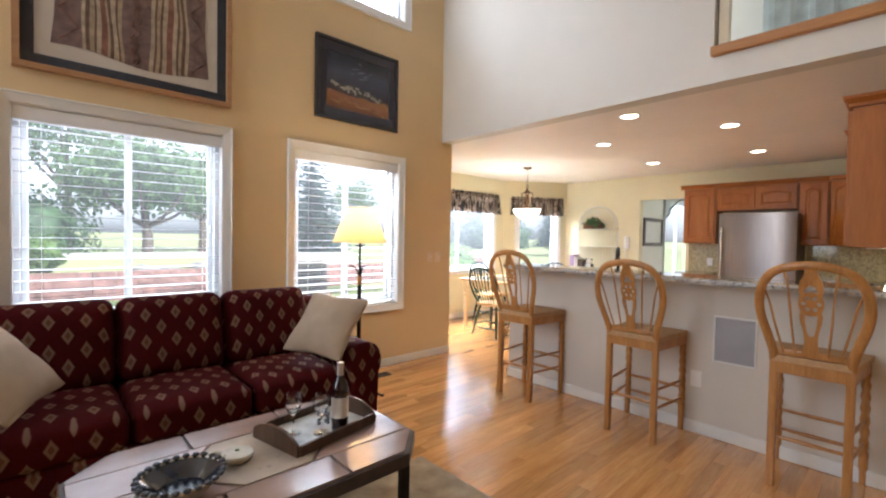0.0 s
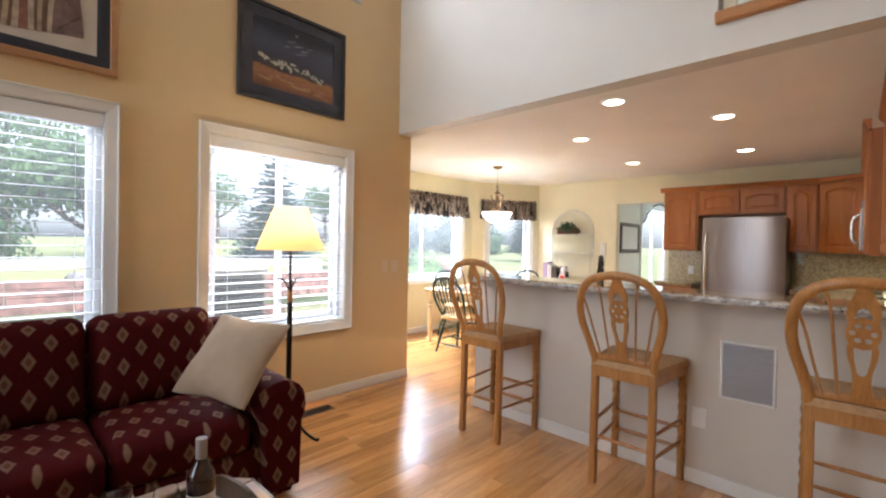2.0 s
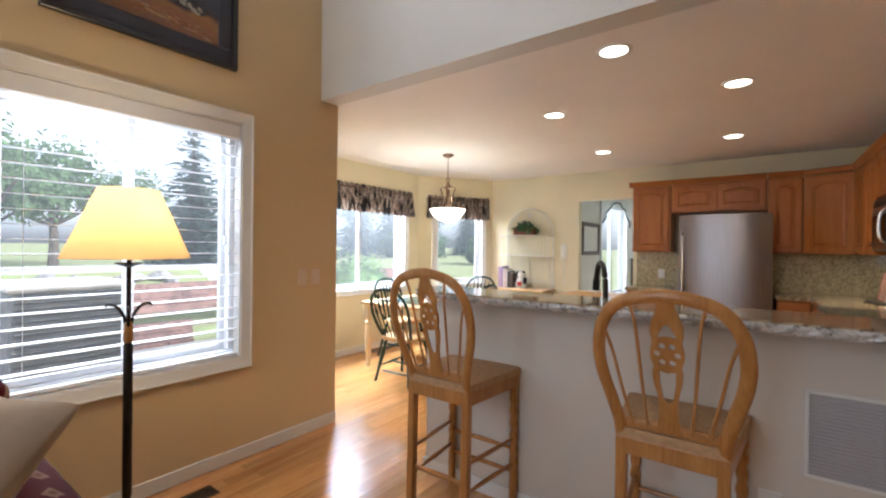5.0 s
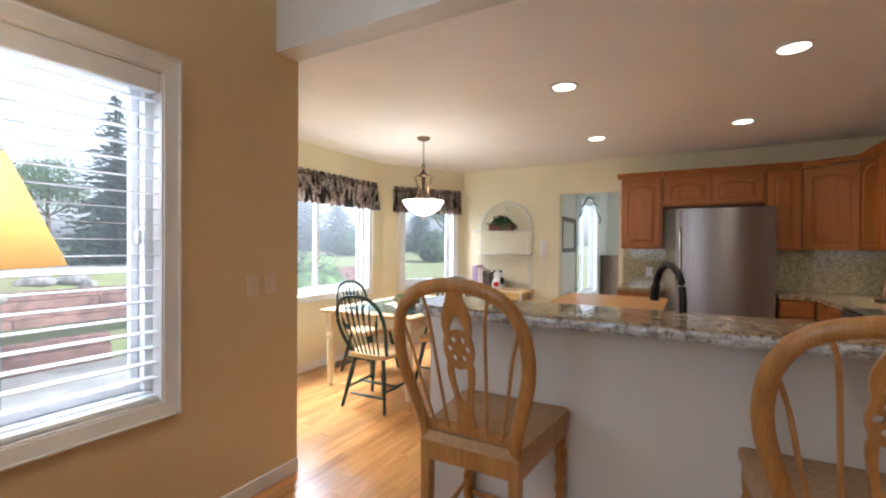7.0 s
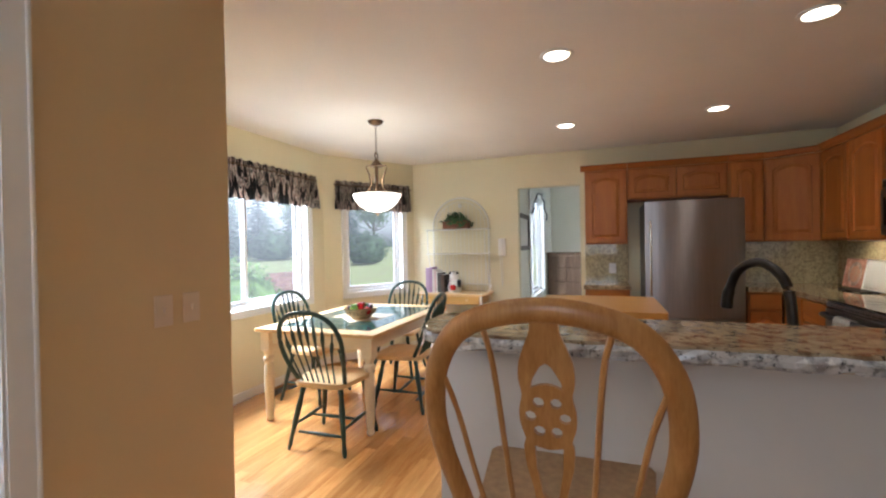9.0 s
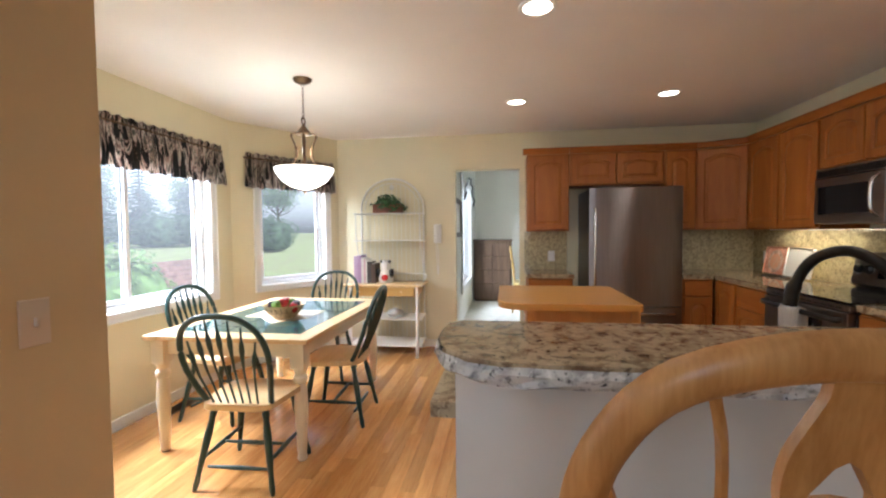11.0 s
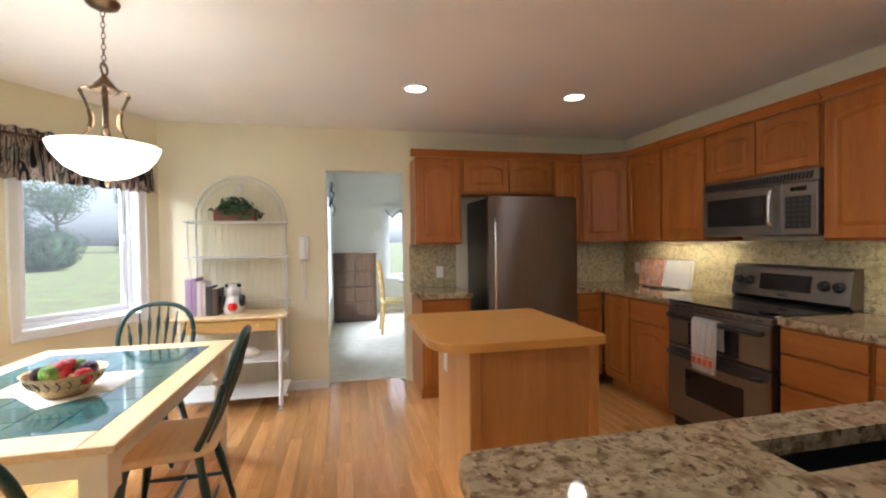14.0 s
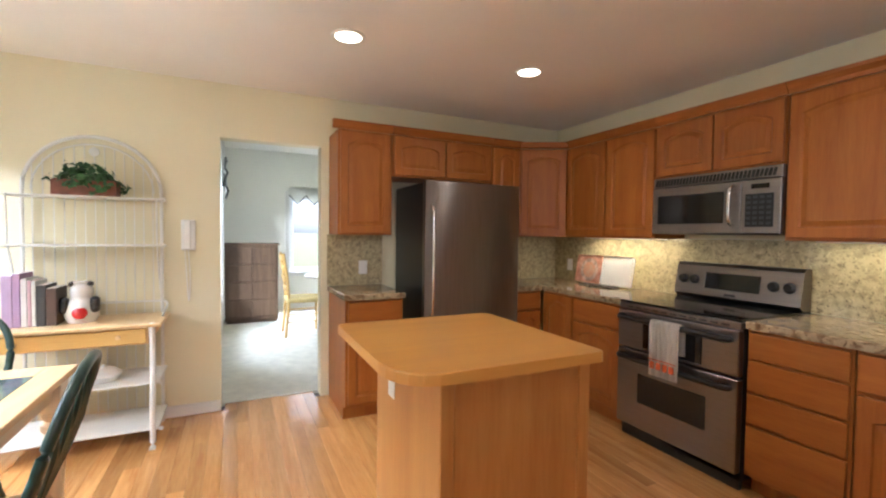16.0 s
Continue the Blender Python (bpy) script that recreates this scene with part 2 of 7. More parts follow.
PANE = glass_mat("window glass", 0.0, 1.1)
# pale translucent sheet added over the windows to imitate bright haze
HAZE = bpy.data.materials.new("translucent haze veil")
HAZE.use_nodes = True
_n, _l = HAZE.node_tree.nodes, HAZE.node_tree.links
_s = _n.new("ShaderNodeBsdfTranslucent")
_s.inputs["Color"].default_value = (0.75, 0.76, 0.76, 1)
_t = _n.new("ShaderNodeBsdfTransparent")
_m = _n.new("ShaderNodeMixShader")
_m.inputs[0].default_value = 0.03
_l.new(_t.outputs[0], _m.inputs[1])
_l.new(_s.outputs[0], _m.inputs[2])
_l.new(_m.outputs[0], _n["Material Output"].inputs["Surface"])
GLASS = glass_mat("drinking glass", 0.0, 1.45)


# ---- mesh helpers ----
def part(name, bm, material, parent=None, label="", smooth=False):
    """Link a bmesh as one mesh object under a thing or a part."""
    me = bpy.data.meshes.new(name)
    bmesh.ops.recalc_face_normals(bm, faces=bm.faces)
    bm.to_mesh(me)
    bm.free()
    me.materials.append(material)
    if smooth:
        me.shade_smooth()
        me.set_sharp_from_angle(angle=radians(40))
    ob = new(name, me)
    if parent is not None:
        ob.parent = parent
    if label:
        ob["label"] = label
    return ob


def thing(name, at=(0, 0, 0), rz=0, label="", category="", group="", kind=""):
    ob = new(name)
    ob.empty_display_size = 0.05
    ob.matrix_basis = pose(*at, 0, 0, rz)
    return tagged(ob, label, category, group, kind)


def bm_box(x0, y0, z0, x1, y1, z1, bev=0.0, seg=1, bm=None):
    own = bm is None
    b = bmesh.new()
    bmesh.ops.create_cube(b, size=1)
    bmesh.ops.scale(b, vec=(abs(x1 - x0), abs(y1 - y0), abs(z1 - z0)), verts=b.verts)
    bmesh.ops.translate(b, vec=((x0 + x1) / 2, (y0 + y1) / 2, (z0 + z1) / 2), verts=b.verts)
    if bev:
        bmesh.ops.bevel(b, geom=b.edges[:], offset=bev, segments=seg, affect="EDGES", profile=0.5)
    if own:
        return b
    merge(bm, b)
    return bm


def merge(bm, other):
    vs = {v: bm.verts.new(v.co) for v in other.verts}
    for f in other.faces:
        try:
            bm.faces.new([vs[v] for v in f.verts]).smooth = f.smooth
        except ValueError:
            pass
    other.free()
    return bm


def bm_lathe(profile, n=24, at=(0, 0, 0), caps=True):
    """profile: (radius, z) from bottom to top."""
    b = bmesh.new()
    rings = []
    for r, z in profile:
        if r < 1e-5:
            rings.append([b.verts.new((at[0], at[1], at[2] + z))])
        else:
            rings.append([b.verts.new((at[0] + r * math.cos(2 * math.pi * k / n), at[1] + r * math.sin(2 * math.pi * k / n), at[2] + z)) for k in range(n)])
    for a, c in zip(rings, rings[1:]):
        for k in range(n):
            i, j = k, (k + 1) % n
            if len(a) == 1 and len(c) == 1:
                continue
            if len(a) == 1:
                b.faces.new((a[0], c[j], c[i]))
            elif len(c) == 1:
                b.faces.new((a[i], a[j], c[0]))
            else:
                b.faces.new((a[i], a[j], c[j], c[i]))
    for ring, flip in ((rings[0], True), (rings[-1], False)):
        if len(ring) > 2 and caps:
            b.faces.new(ring[::-1] if flip else ring)
    return b


def bm_tube(points, radius, n=8, closed=False, flat=1.0, up=(0, 0, 1)):
    """A rod along points; radius may be a list; flat squeezes it along the up direction."""
    pts = [Vector(p) for p in points]
    rad = radius if isinstance(radius, (list, tuple)) else [radius] * len(pts)
    b = bmesh.new()
    rings = []
    for i, p in enumerate(pts):
        if closed:
            d = pts[(i + 1) % len(pts)] - pts[i - 1]
        else:
            d = pts[min(i + 1, len(pts) - 1)] - pts[max(i - 1, 0)]
        d.normalize()
        u = Vector(up)
        if abs(d.dot(u)) > 0.95:
            u = Vector((1, 0, 0)) if abs(d.x) < 0.9 else Vector((0, 1, 0))
        s = d.cross(u).normalized()
        w = s.cross(d).normalized()
        rings.append([b.verts.new(p + s * rad[i] * math.cos(2 * math.pi * k / n) + w * rad[i] * flat * math.sin(2 * math.pi * k / n)) for k in range(n)])
    m = len(rings)
    for i in range(m if closed else m - 1):
        a, c = rings[i], rings[(i + 1) % m]
        for k in range(n):
            b.faces.new((a[k], a[(k + 1) % n], c[(k + 1) % n], c[k]))
    if not closed:
        b.faces.new(rings[0][::-1])
        b.faces.new(rings[-1])
    return b


def bm_prism(outline, z0, z1, bev=0.0):
    """An outline of (x, y) pulled up from z0 to z1."""
    b = bmesh.new()
    lo = [b.verts.new((x, y, z0)) for x, y in outline]
    hi = [b.verts.new((x, y, z1)) for x, y in outline]
    b.faces.new(lo[::-1])
    top = b.faces.new(hi)
    k = len(lo)
    for i in range(k):
        b.faces.new((lo[i], lo[(i + 1) % k], hi[(i + 1) % k], hi[i]))
    if bev:
        bmesh.ops.bevel(b, geom=list(top.edges), offset=bev, segments=2, affect="EDGES", profile=0.5)
    return b


def turn(bm, m):
    bmesh.ops.transform(bm, matrix=m, verts=bm.verts)
    return bm


def smooth(points, n=6):
    """Catmull-Rom through points."""
    p = [Vector(q) for q in points]
    p = [p[0] * 2 - p[1]] + p + [p[-1] * 2 - p[-2]]
    out = []
    for i in range(1, len(p) - 2):
        for k in range(n):
            t = k / n
            out.append(0.5 * ((2 * p[i]) + (p[i + 1] - p[i - 1]) * t + (2 * p[i - 1] - 5 * p[i] + 4 * p[i + 1] - p[i + 2]) * t * t + (3 * p[i] - p[i - 1] - 3 * p[i + 1] + p[i + 2]) * t ** 3))
    out.append(p[-2])
    return out


def wall(name, a, b, z0, z1, thick, material, holes=(), label=""):
    """A wall whose inner face runs from a to b; the body lies to the left of that way. holes: (s0, s1, z0, z1)."""
    a, b = Vector((*a, 0)), Vector((*b, 0))
    d = (b - a)
    length = d.length
    ang = math.degrees(math.atan2(d.y, d.x))
    xs = sorted({0.0, length, *[h[0] for h in holes], *[h[1] for h in holes]})
    zs = sorted({z0, z1, *[h[2] for h in holes], *[h[3] for h in holes]})
    bm = bmesh.new()
    cell = {}
    solid = lambda i, k: 0 <= i < len(xs) - 1 and 0 <= k < len(zs) - 1 and not any(
        h[0] <= (xs[i] + xs[i + 1]) / 2 <= h[1] and h[2] <= (zs[k] + zs[k + 1]) / 2 <= h[3] for h in holes)

    def v(i, y, k):
        key = (i, y, k)
        if key not in cell:
            cell[key] = bm.verts.new((xs[i], y, zs[k]))
        return cell[key]

    for i in range(len(xs) - 1):
        for k in range(len(zs) - 1):
            if not solid(i, k):
                continue
            bm.faces.new((v(i, 0, k), v(i + 1, 0, k), v(i + 1, 0, k + 1), v(i, 0, k + 1)))
            bm.faces.new((v(i, thick, k + 1), v(i + 1, thick, k + 1), v(i + 1, thick, k), v(i, thick, k)))
            if not solid(i - 1, k):
                bm.faces.new((v(i, 0, k), v(i, 0, k + 1), v(i, thick, k + 1), v(i, thick, k)))
            if not solid(i + 1, k):
                bm.faces.new((v(i + 1, 0, k + 1), v(i + 1, 0, k), v(i + 1, thick, k), v(i + 1, thick, k + 1)))
            if not solid(i, k - 1):
                bm.faces.new((v(i, 0, k), v(i, thick, k), v(i + 1, thick, k), v(i + 1, 0, k)))
            if not solid(i, k + 1):
                bm.faces.new((v(i, 0, k + 1), v(i + 1, 0, k + 1), v(i + 1, thick, k + 1), v(i, thick, k + 1)))
    ob = part(name, bm, material)
    ob.matrix_basis = pose(a.x, a.y, 0, 0, 0, ang)
    return tagged(ob, label or name, "wall", kind="structure")


def slab(name, x0, y0, z0, x1, y1, z1, material, label, category, bev=0.0):
    return tagged(part(name, bm_box(x0, y0, z0, x1, y1, z1, bev), material), label, category, kind="structure")


# ---- structure ----
HIGH = 5.2
KX, KY, NY = 8.87, 1.34, 6.57  # kitchen east wall, south wall, nook north wall
W1 = (1.29, 2.48, 0.65, 2.12)
W2 = (3.06, 4.205, 0.65, 2.12)
W3 = (3.06, 4.25, 3.60, 4.60)
W4 = (1.29, 2.48, 3.90, 4.60)
NW1 = (5.90, 7.50, 0.80, 2.05)
wall("wall_north", (-2.5, 5.05), (4.97, 5.05), 0, HIGH, 0.16, WALL_TAN, [(w[0] + 2.5, w[1] + 2.5, w[2], w[3]) for w in (W1, W2, W3, W4)], "tall warm tan living room wall with windows")
# west opening is unseen; heightened so that more light reaches the upper walls
wall("wall_west", (-2.5, -2.5), (-2.5, 5.05), 0, HIGH, 0.16, WALL_TAN, [(5.5, 7.4, 0.9, 4.7)], "warm tan living room wall with a wide opening")
wall("wall_south", (4.81, -2.5), (-2.5, -2.5), 0, HIGH, 0.16, WALL_TAN, (), "plain tan living room wall")
wall("wall_loft", (4.81, 5.05), (4.81, 1.2), 2.44, HIGH, 0.15, WALL_WHITE, [(2.735, 3.85, 2.69, 4.6)], "off-white upper wall with a loft opening")
wall("wall_loft_south", (4.81, 1.2), (4.81, -2.5), 0, HIGH, 0.15, WALL_WHITE, [(0.0, 1.6, 2.69, 4.6)], "off-white wall beside the loft opening")
slab("ceiling_living", -2.66, -2.66, HIGH, 6.6, 5.21, HIGH + 0.12, CEIL, "high living room ceiling", "ceiling")
wall("wall_loft_back", (6.5, 5.05), (6.5, -2.5), 2.6, HIGH, 0.12, WALL_PALE, (), "pale wall at the back of the loft")
wall("wall_kitchen_south", (KX, KY), (4.96, KY), 0, 2.44, 0.12, WALL_YELLOW, (), "pale yellow kitchen wall behind the range")
wall("wall_kitchen_east", (KX, 5.90), (KX, KY), 0, 2.9, 0.13, WALL_YELLOW, [(5.90 - 4.495, 5.90 - 3.765, 0, 2.045)], "pale yellow wall with an open doorway")
DIA = (7.80, NY), (KX, 5.90)
wall("wall_nook_diagonal", DIA[0], DIA[1], 0, 2.44, 0.16, WALL_YELLOW, [(0.28, 1.08, 0.80, 2.05)], "pale yellow angled nook wall with a window")
wall("wall_nook_north", (5.80, NY), DIA[0], 0, 2.44, 0.16, WALL_YELLOW, [(NW1[0] - 5.80, NW1[1] - 5.80, NW1[2], NW1[3])], "pale yellow nook wall with a wide window")
wall("wall_nook_west", (4.97, 5.21), (4.97, 5.75), 0, 2.44, 0.16, WALL_YELLOW, (), "pale yellow side wall of the nook")
wall("wall_nook_corner", (4.97, 5.75), (5.80, NY), 0, 2.44, 0.16, WALL_YELLOW, (), "pale yellow angled wall at the nook's other end")
tagged(part("ceiling_kitchen", bm_prism([(4.811, KY - 0.1), (9.0, KY - 0.1), (9.0, 5.9), (7.9, 6.74), (5.72, 6.74), (4.811, 5.80), (4.811, 5.22), (4.97, 5.22), (4.97, 5.052), (4.811, 5.052)], 2.441, 2.6), CEIL), "flat painted kitchen ceiling", "ceiling", kind="structure")

# dining room beyond the doorway
wall("wall_dining_east", (13.2, 4.56), (13.2, 1.2), 0, 2.9, 0.14, WALL_PALE, [(1.0, 2.0, 0.65, 2.0)], "pale grey-green dining room wall with a window")
wall("wall_dining_north", (9.0, 4.56), (13.2, 4.56), 0, 2.9, 0.14, WALL_PALE, [(1.15, 2.85, 0.5, 2.2)], "pale grey-green dining room wall with a window")
wall("wall_dining_south", (13.2, 1.2), (9.0, 1.2), 0, 2.9, 0.14, WALL_PALE, (), "plain pale dining room wall")
slab("ceiling_dining", 9.0, 1.06, 2.72, 13.34, 4.70, 2.85, WALL_PALE, "pale dining room ceiling", "ceiling")
slab("floor_dining", 9.001, 1.06, -0.1, 13.34, 4.70, 0.006, CARPET, "cream carpet of the dining room", "carpet")
slab("floor_base", -2.66, -2.66, -0.12, 8.999, 6.7, -0.019, DARKW, "subfloor below the oak strips", "floor")
slab("loft_floor", 4.97, -2.5, 2.601, 6.5, 5.05, 2.64, CARPET, "cream loft carpet", "carpet")
slab("trim_loft_cap", 4.775, -0.4, 2.615, 4.985, 2.325, 2.685, RAIL, "oak cap along the loft opening", "trim", 0.008)


def baseboard(a, b, h=0.085):
    a, b = Vector((*a, 0)), Vector((*b, 0))
    d = b - a
    bm = bm_box(0, -0.014, 0.001, d.length, -0.001, h, 0.004)
    o = part("baseboard", bm, TRIM)
    o.matrix_basis = pose(a.x, a.y, 0, 0, 0, math.degrees(math.atan2(d.y, d.x)))
    return tagged(o, "white painted baseboard along the wall", "baseboard", kind="structure")


baseboard((-2.5, 5.05), (4.97, 5.05))
baseboard((5.80, NY), DIA[0])
baseboard(*DIA)
baseboard((KX, 5.90), (KX, 4.495))


def frame_bm(x0, z0, x1, z1, w, y0, y1):
    b = bmesh.new()
    for c in ((x0, z0, x1, z0 + w), (x0, z1 - w, x1, z1), (x0, z0 + w, x0 + w, z1 - w), (x1 - w, z0 + w, x1, z1 - w)):
        bm_box(c[0], y0, c[1], c[2], y1, c[3], 0.003, 1, b)
    return b


def casing(x0, x1, z0, z1, w=0.075, sill=True):
    """Four mitred boards on the room side of an opening, in the wall's own x and z."""
    bm = bmesh.new()
    for p0, p1, p2, p3 in (((x0 - w, z1 + w), (x1 + w, z1 + w), (x1, z1), (x0, z1)), ((x0 - w, z0 - w), (x0 - w, z1 + w), (x0, z1), (x0, z0)),
                           ((x1 + w, z1 + w), (x1 + w, z0 - w), (x1, z0), (x1, z1)), ((x1 + w, z0 - w), (x0 - w, z0 - w), (x0, z0), (x1, z0))):
        q = bmesh.new()
        lo = [q.verts.new((x, -0.001, z)) for x, z in (p0, p1, p2, p3)]
        hi = [q.verts.new((x, y, z)) for (x, z), y in zip((p0, p1, p2, p3), (-0.022, -0.022, -0.012, -0.012))]
        q.faces.new(lo)
        q.faces.new(hi)
        for i in range(4):
            q.faces.new((lo[i], lo[(i + 1) % 4], hi[(i + 1) % 4], hi[i]))
        merge(bm, q)
    b = 0.012
    for c in ((x0 - w, z1 + w - b, x1 + w, z1 + w), (x0 - w, z0 - w, x1 + w, z0 - w + b), (x0 - w, z0 - w + b, x0 - w + b, z1 + w - b), (x1 + w - b, z0 - w + b, x1 + w, z1 + w - b)):
        bm_box(c[0], -0.030, c[1], c[2], -0.0215, c[3], 0.003, 1, bm)
    return bm


def window(name, a, ang, x0, x1, z0, z1, label, cols=2, blind=False, depth=0.16, wide=0.075):
    """A window unit: casing, frame, sashes with panes; the wall's inner face is y = 0 and outside is +y."""
    w = thing(name, (a[0], a[1], 0), ang, label, "window", kind="structure")
    part("casing", casing(x0, x1, z0, z1, wide), TRIM, w)
    bm = bmesh.new()
    f = 0.045
    y0, y1 = depth * 0.45, depth - 0.01
    for c in ((x0, z0, x1, z0 + f), (x0, z1 - f, x1, z1), (x0, z0 + f, x0 + f, z1 - f), (x1 - f, z0 + f, x1, z1 - f)):
        bm_box(c[0] + 0.002, y0, c[1] + 0.002, c[2] - 0.002, y1, c[3] - 0.002, 0.004, 1, bm)
    part("window_frame", bm, VINYL, w)
    bm = bmesh.new()
    for c in ((x0, z0, x1, z0 + 0.009), (x0, z1 - 0.009, x1, z1), (x0, z0 + 0.009, x0 + 0.009, z1 - 0.009), (x1 - 0.009, z0 + 0.009, x1, z1 - 0.009)):
        bm_box(c[0] + 0.001, -0.004, c[1] + 0.001, c[2] - 0.001, y0 - 0.001, c[3] - 0.001, 0, 1, bm)
    part("jamb", bm, TRIM, w, "white painted jamb boards")
    step = (x1 - x0 - 2 * f) / cols
    for k in range(cols):
        s0, s1 = x0 + f + k * step, x0 + f + (k + 1) * step
        yy = y0 + 0.012 + 0.03 * (k % 2)
        s = 0.035
        if cols > 1:
            s0, s1 = (s0, s1 + 0.02) if k == 0 else (s0 - 0.02, s1)
        bm = bmesh.new()
        for c in ((s0, z0 + f, s1, z0 + f + s), (s0, z1 - f - s, s1, z1 - f), (s0, z0 + f + s, s0 + s, z1 - f - s), (s1 - s, z0 + f + s, s1, z1 - f - s)):
            bm_box(c[0], yy, c[1], c[2], yy + 0.026, c[3], 0.004, 1, bm)
        sash = part("sash", bm, VINYL, w)
        pane = part("pane", bm_box(s0 + s - 0.004, yy + 0.011, z0 + f + s - 0.004, s1 - s + 0.004, yy + 0.015, z1 - f - s + 0.004), PANE, sash)
        pane.visible_shadow = False
    # added sheet that washes out the view like glare
    veil = part("insect_screen", bm_box(x0 + f, depth - 0.016, z0 + f, x1 - f, depth - 0.014, z1 - f), HAZE, w, "added pale veil that hazes the view")
    veil.visible_shadow = False
    part("screen_frame", frame_bm(x0 + f, z0 + f, x1 - f, z1 - f, 0.008, depth - 0.02, depth - 0.012), BLACK, w)
    part("latch", bm_box(x1 - f - 0.03, y0 - 0.012, (z0 + z1) / 2 - 0.03, x1 - f - 0.012, y0 + 0.012, (z0 + z1) / 2 + 0.03, 0.003), VINYL, w)
    if blind:
        part("head_rail", bm_box(x0 + 0.011, 0.004, z1 - 0.095, x1 - 0.011, 0.066, z1 - 0.011, 0.004), BLIND, w)
        n = int((z1 - z0 - 0.13) / 0.068)
        me = None
        for k in range(n):
            z = z1 - 0.135 - k * 0.068
            if me is None:
                bm = bm_box(x0 + 0.013, -0.028, -0.0015, x1 - 0.013, 0.028, 0.0015)
                s = part("slat", bm, BLIND, w)
                me = s.data
            else:
                s = new("slat", me)
                s.parent = w
            s.matrix_basis = pose(0, 0.036, z, blind)
        part("bottom_rail", bm_box(x0 + 0.013, 0.014, z0 + 0.014, x1 - 0.013, 0.058, z0 + 0.032, 0.003), BLIND, w)
        for cx in (x0 + 0.14, x1 - 0.14):
            part("cord", bm_tube([(cx, 0.008, z0 + 0.02), (cx, 0.008, z1 - 0.03)], 0.0012, 5), BLIND, w)
    return w


window("window_1", (0, 5.05), 0, *W1, "white sliding window with open slatted blinds", 2, 1.5, 0.16, 0.066)
window("window_2", (0, 5.05), 0, *W2, "white sliding window with open slatted blinds", 2, 1.5, 0.16, 0.066)
window("window_3", (0, 5.05), 0, *W3, "white upper window with slatted blinds", 2, 35)
window("window_4", (0, 5.05), 0, *W4, "white upper window with slatted blinds", 2, 35)
window("window_5", (0, NY), 0, *NW1, "white sliding nook window under a valance", 2, False, 0.16, 0.06)
_da = math.degrees(math.atan2(DIA[1][1] - DIA[0][1], DIA[1][0] - DIA[0][0]))
window("window_6", DIA[0], _da, 0.28, 1.08, 0.80, 2.05, "white crank window in the angled nook wall", 1, False, 0.16, 0.06)
window("window_7", (13.2, 4.56), -90, 1.0, 2.0, 0.65, 2.0, "white dining room window", 1, False, 0.14, 0.06)
window("window_8", (9.0, 4.56), 0, 1.15, 2.85, 0.5, 2.2, "white side window of the dining room", 2, False, 0.14, 0.06)


# ---- kitchen ----
def bm_door(w, h, arch=True, rail=0.055, t=0.02):
    """A raised-panel door, front at y = -t; arched or straight panel head."""
    n = 10 if arch else 2

    def loop(m, y, rise):
        pts = [(m, y, m), (w - m, y, m)]
        for i in range(n + 1):
            u = 1 - 2 * i / n
            zt = h - m - rise + rise * (1 - u * u) ** 0.9 if arch else h - m
            pts.append((w / 2 + u * (w / 2 - m), y, zt))
        return pts

    def rect(m, y):
        pts = [(m, y, m), (w - m, y, m)]
        for i in range(n + 1):
            u = 1 - 2 * i / n
            pts.append((w / 2 + u * (w / 2 - m), y, h - m))
        return pts

    rise = min(0.045, h * 0.12, w * 0.16) if arch else 0
    loops = [rect(0, 0), rect(0, -t + 0.004), rect(0.004, -t), loop(rail, -t, rise), loop(rail + 0.006, -t + 0.009, rise),
             loop(rail + 0.014, -t + 0.009, rise), loop(rail + 0.036, -t + 0.001, rise)]
    b = bmesh.new()
    vs = [[b.verts.new(p) for p in lp] for lp in loops]
    k = len(vs[0])
    for a, c in zip(vs, vs[1:]):
        for i in range(k):
            b.faces.new((a[i], a[(i + 1) % k], c[(i + 1) % k], c[i]))
    b.faces.new(vs[-1])
    b.faces.new(vs[0][::-1])
    return b


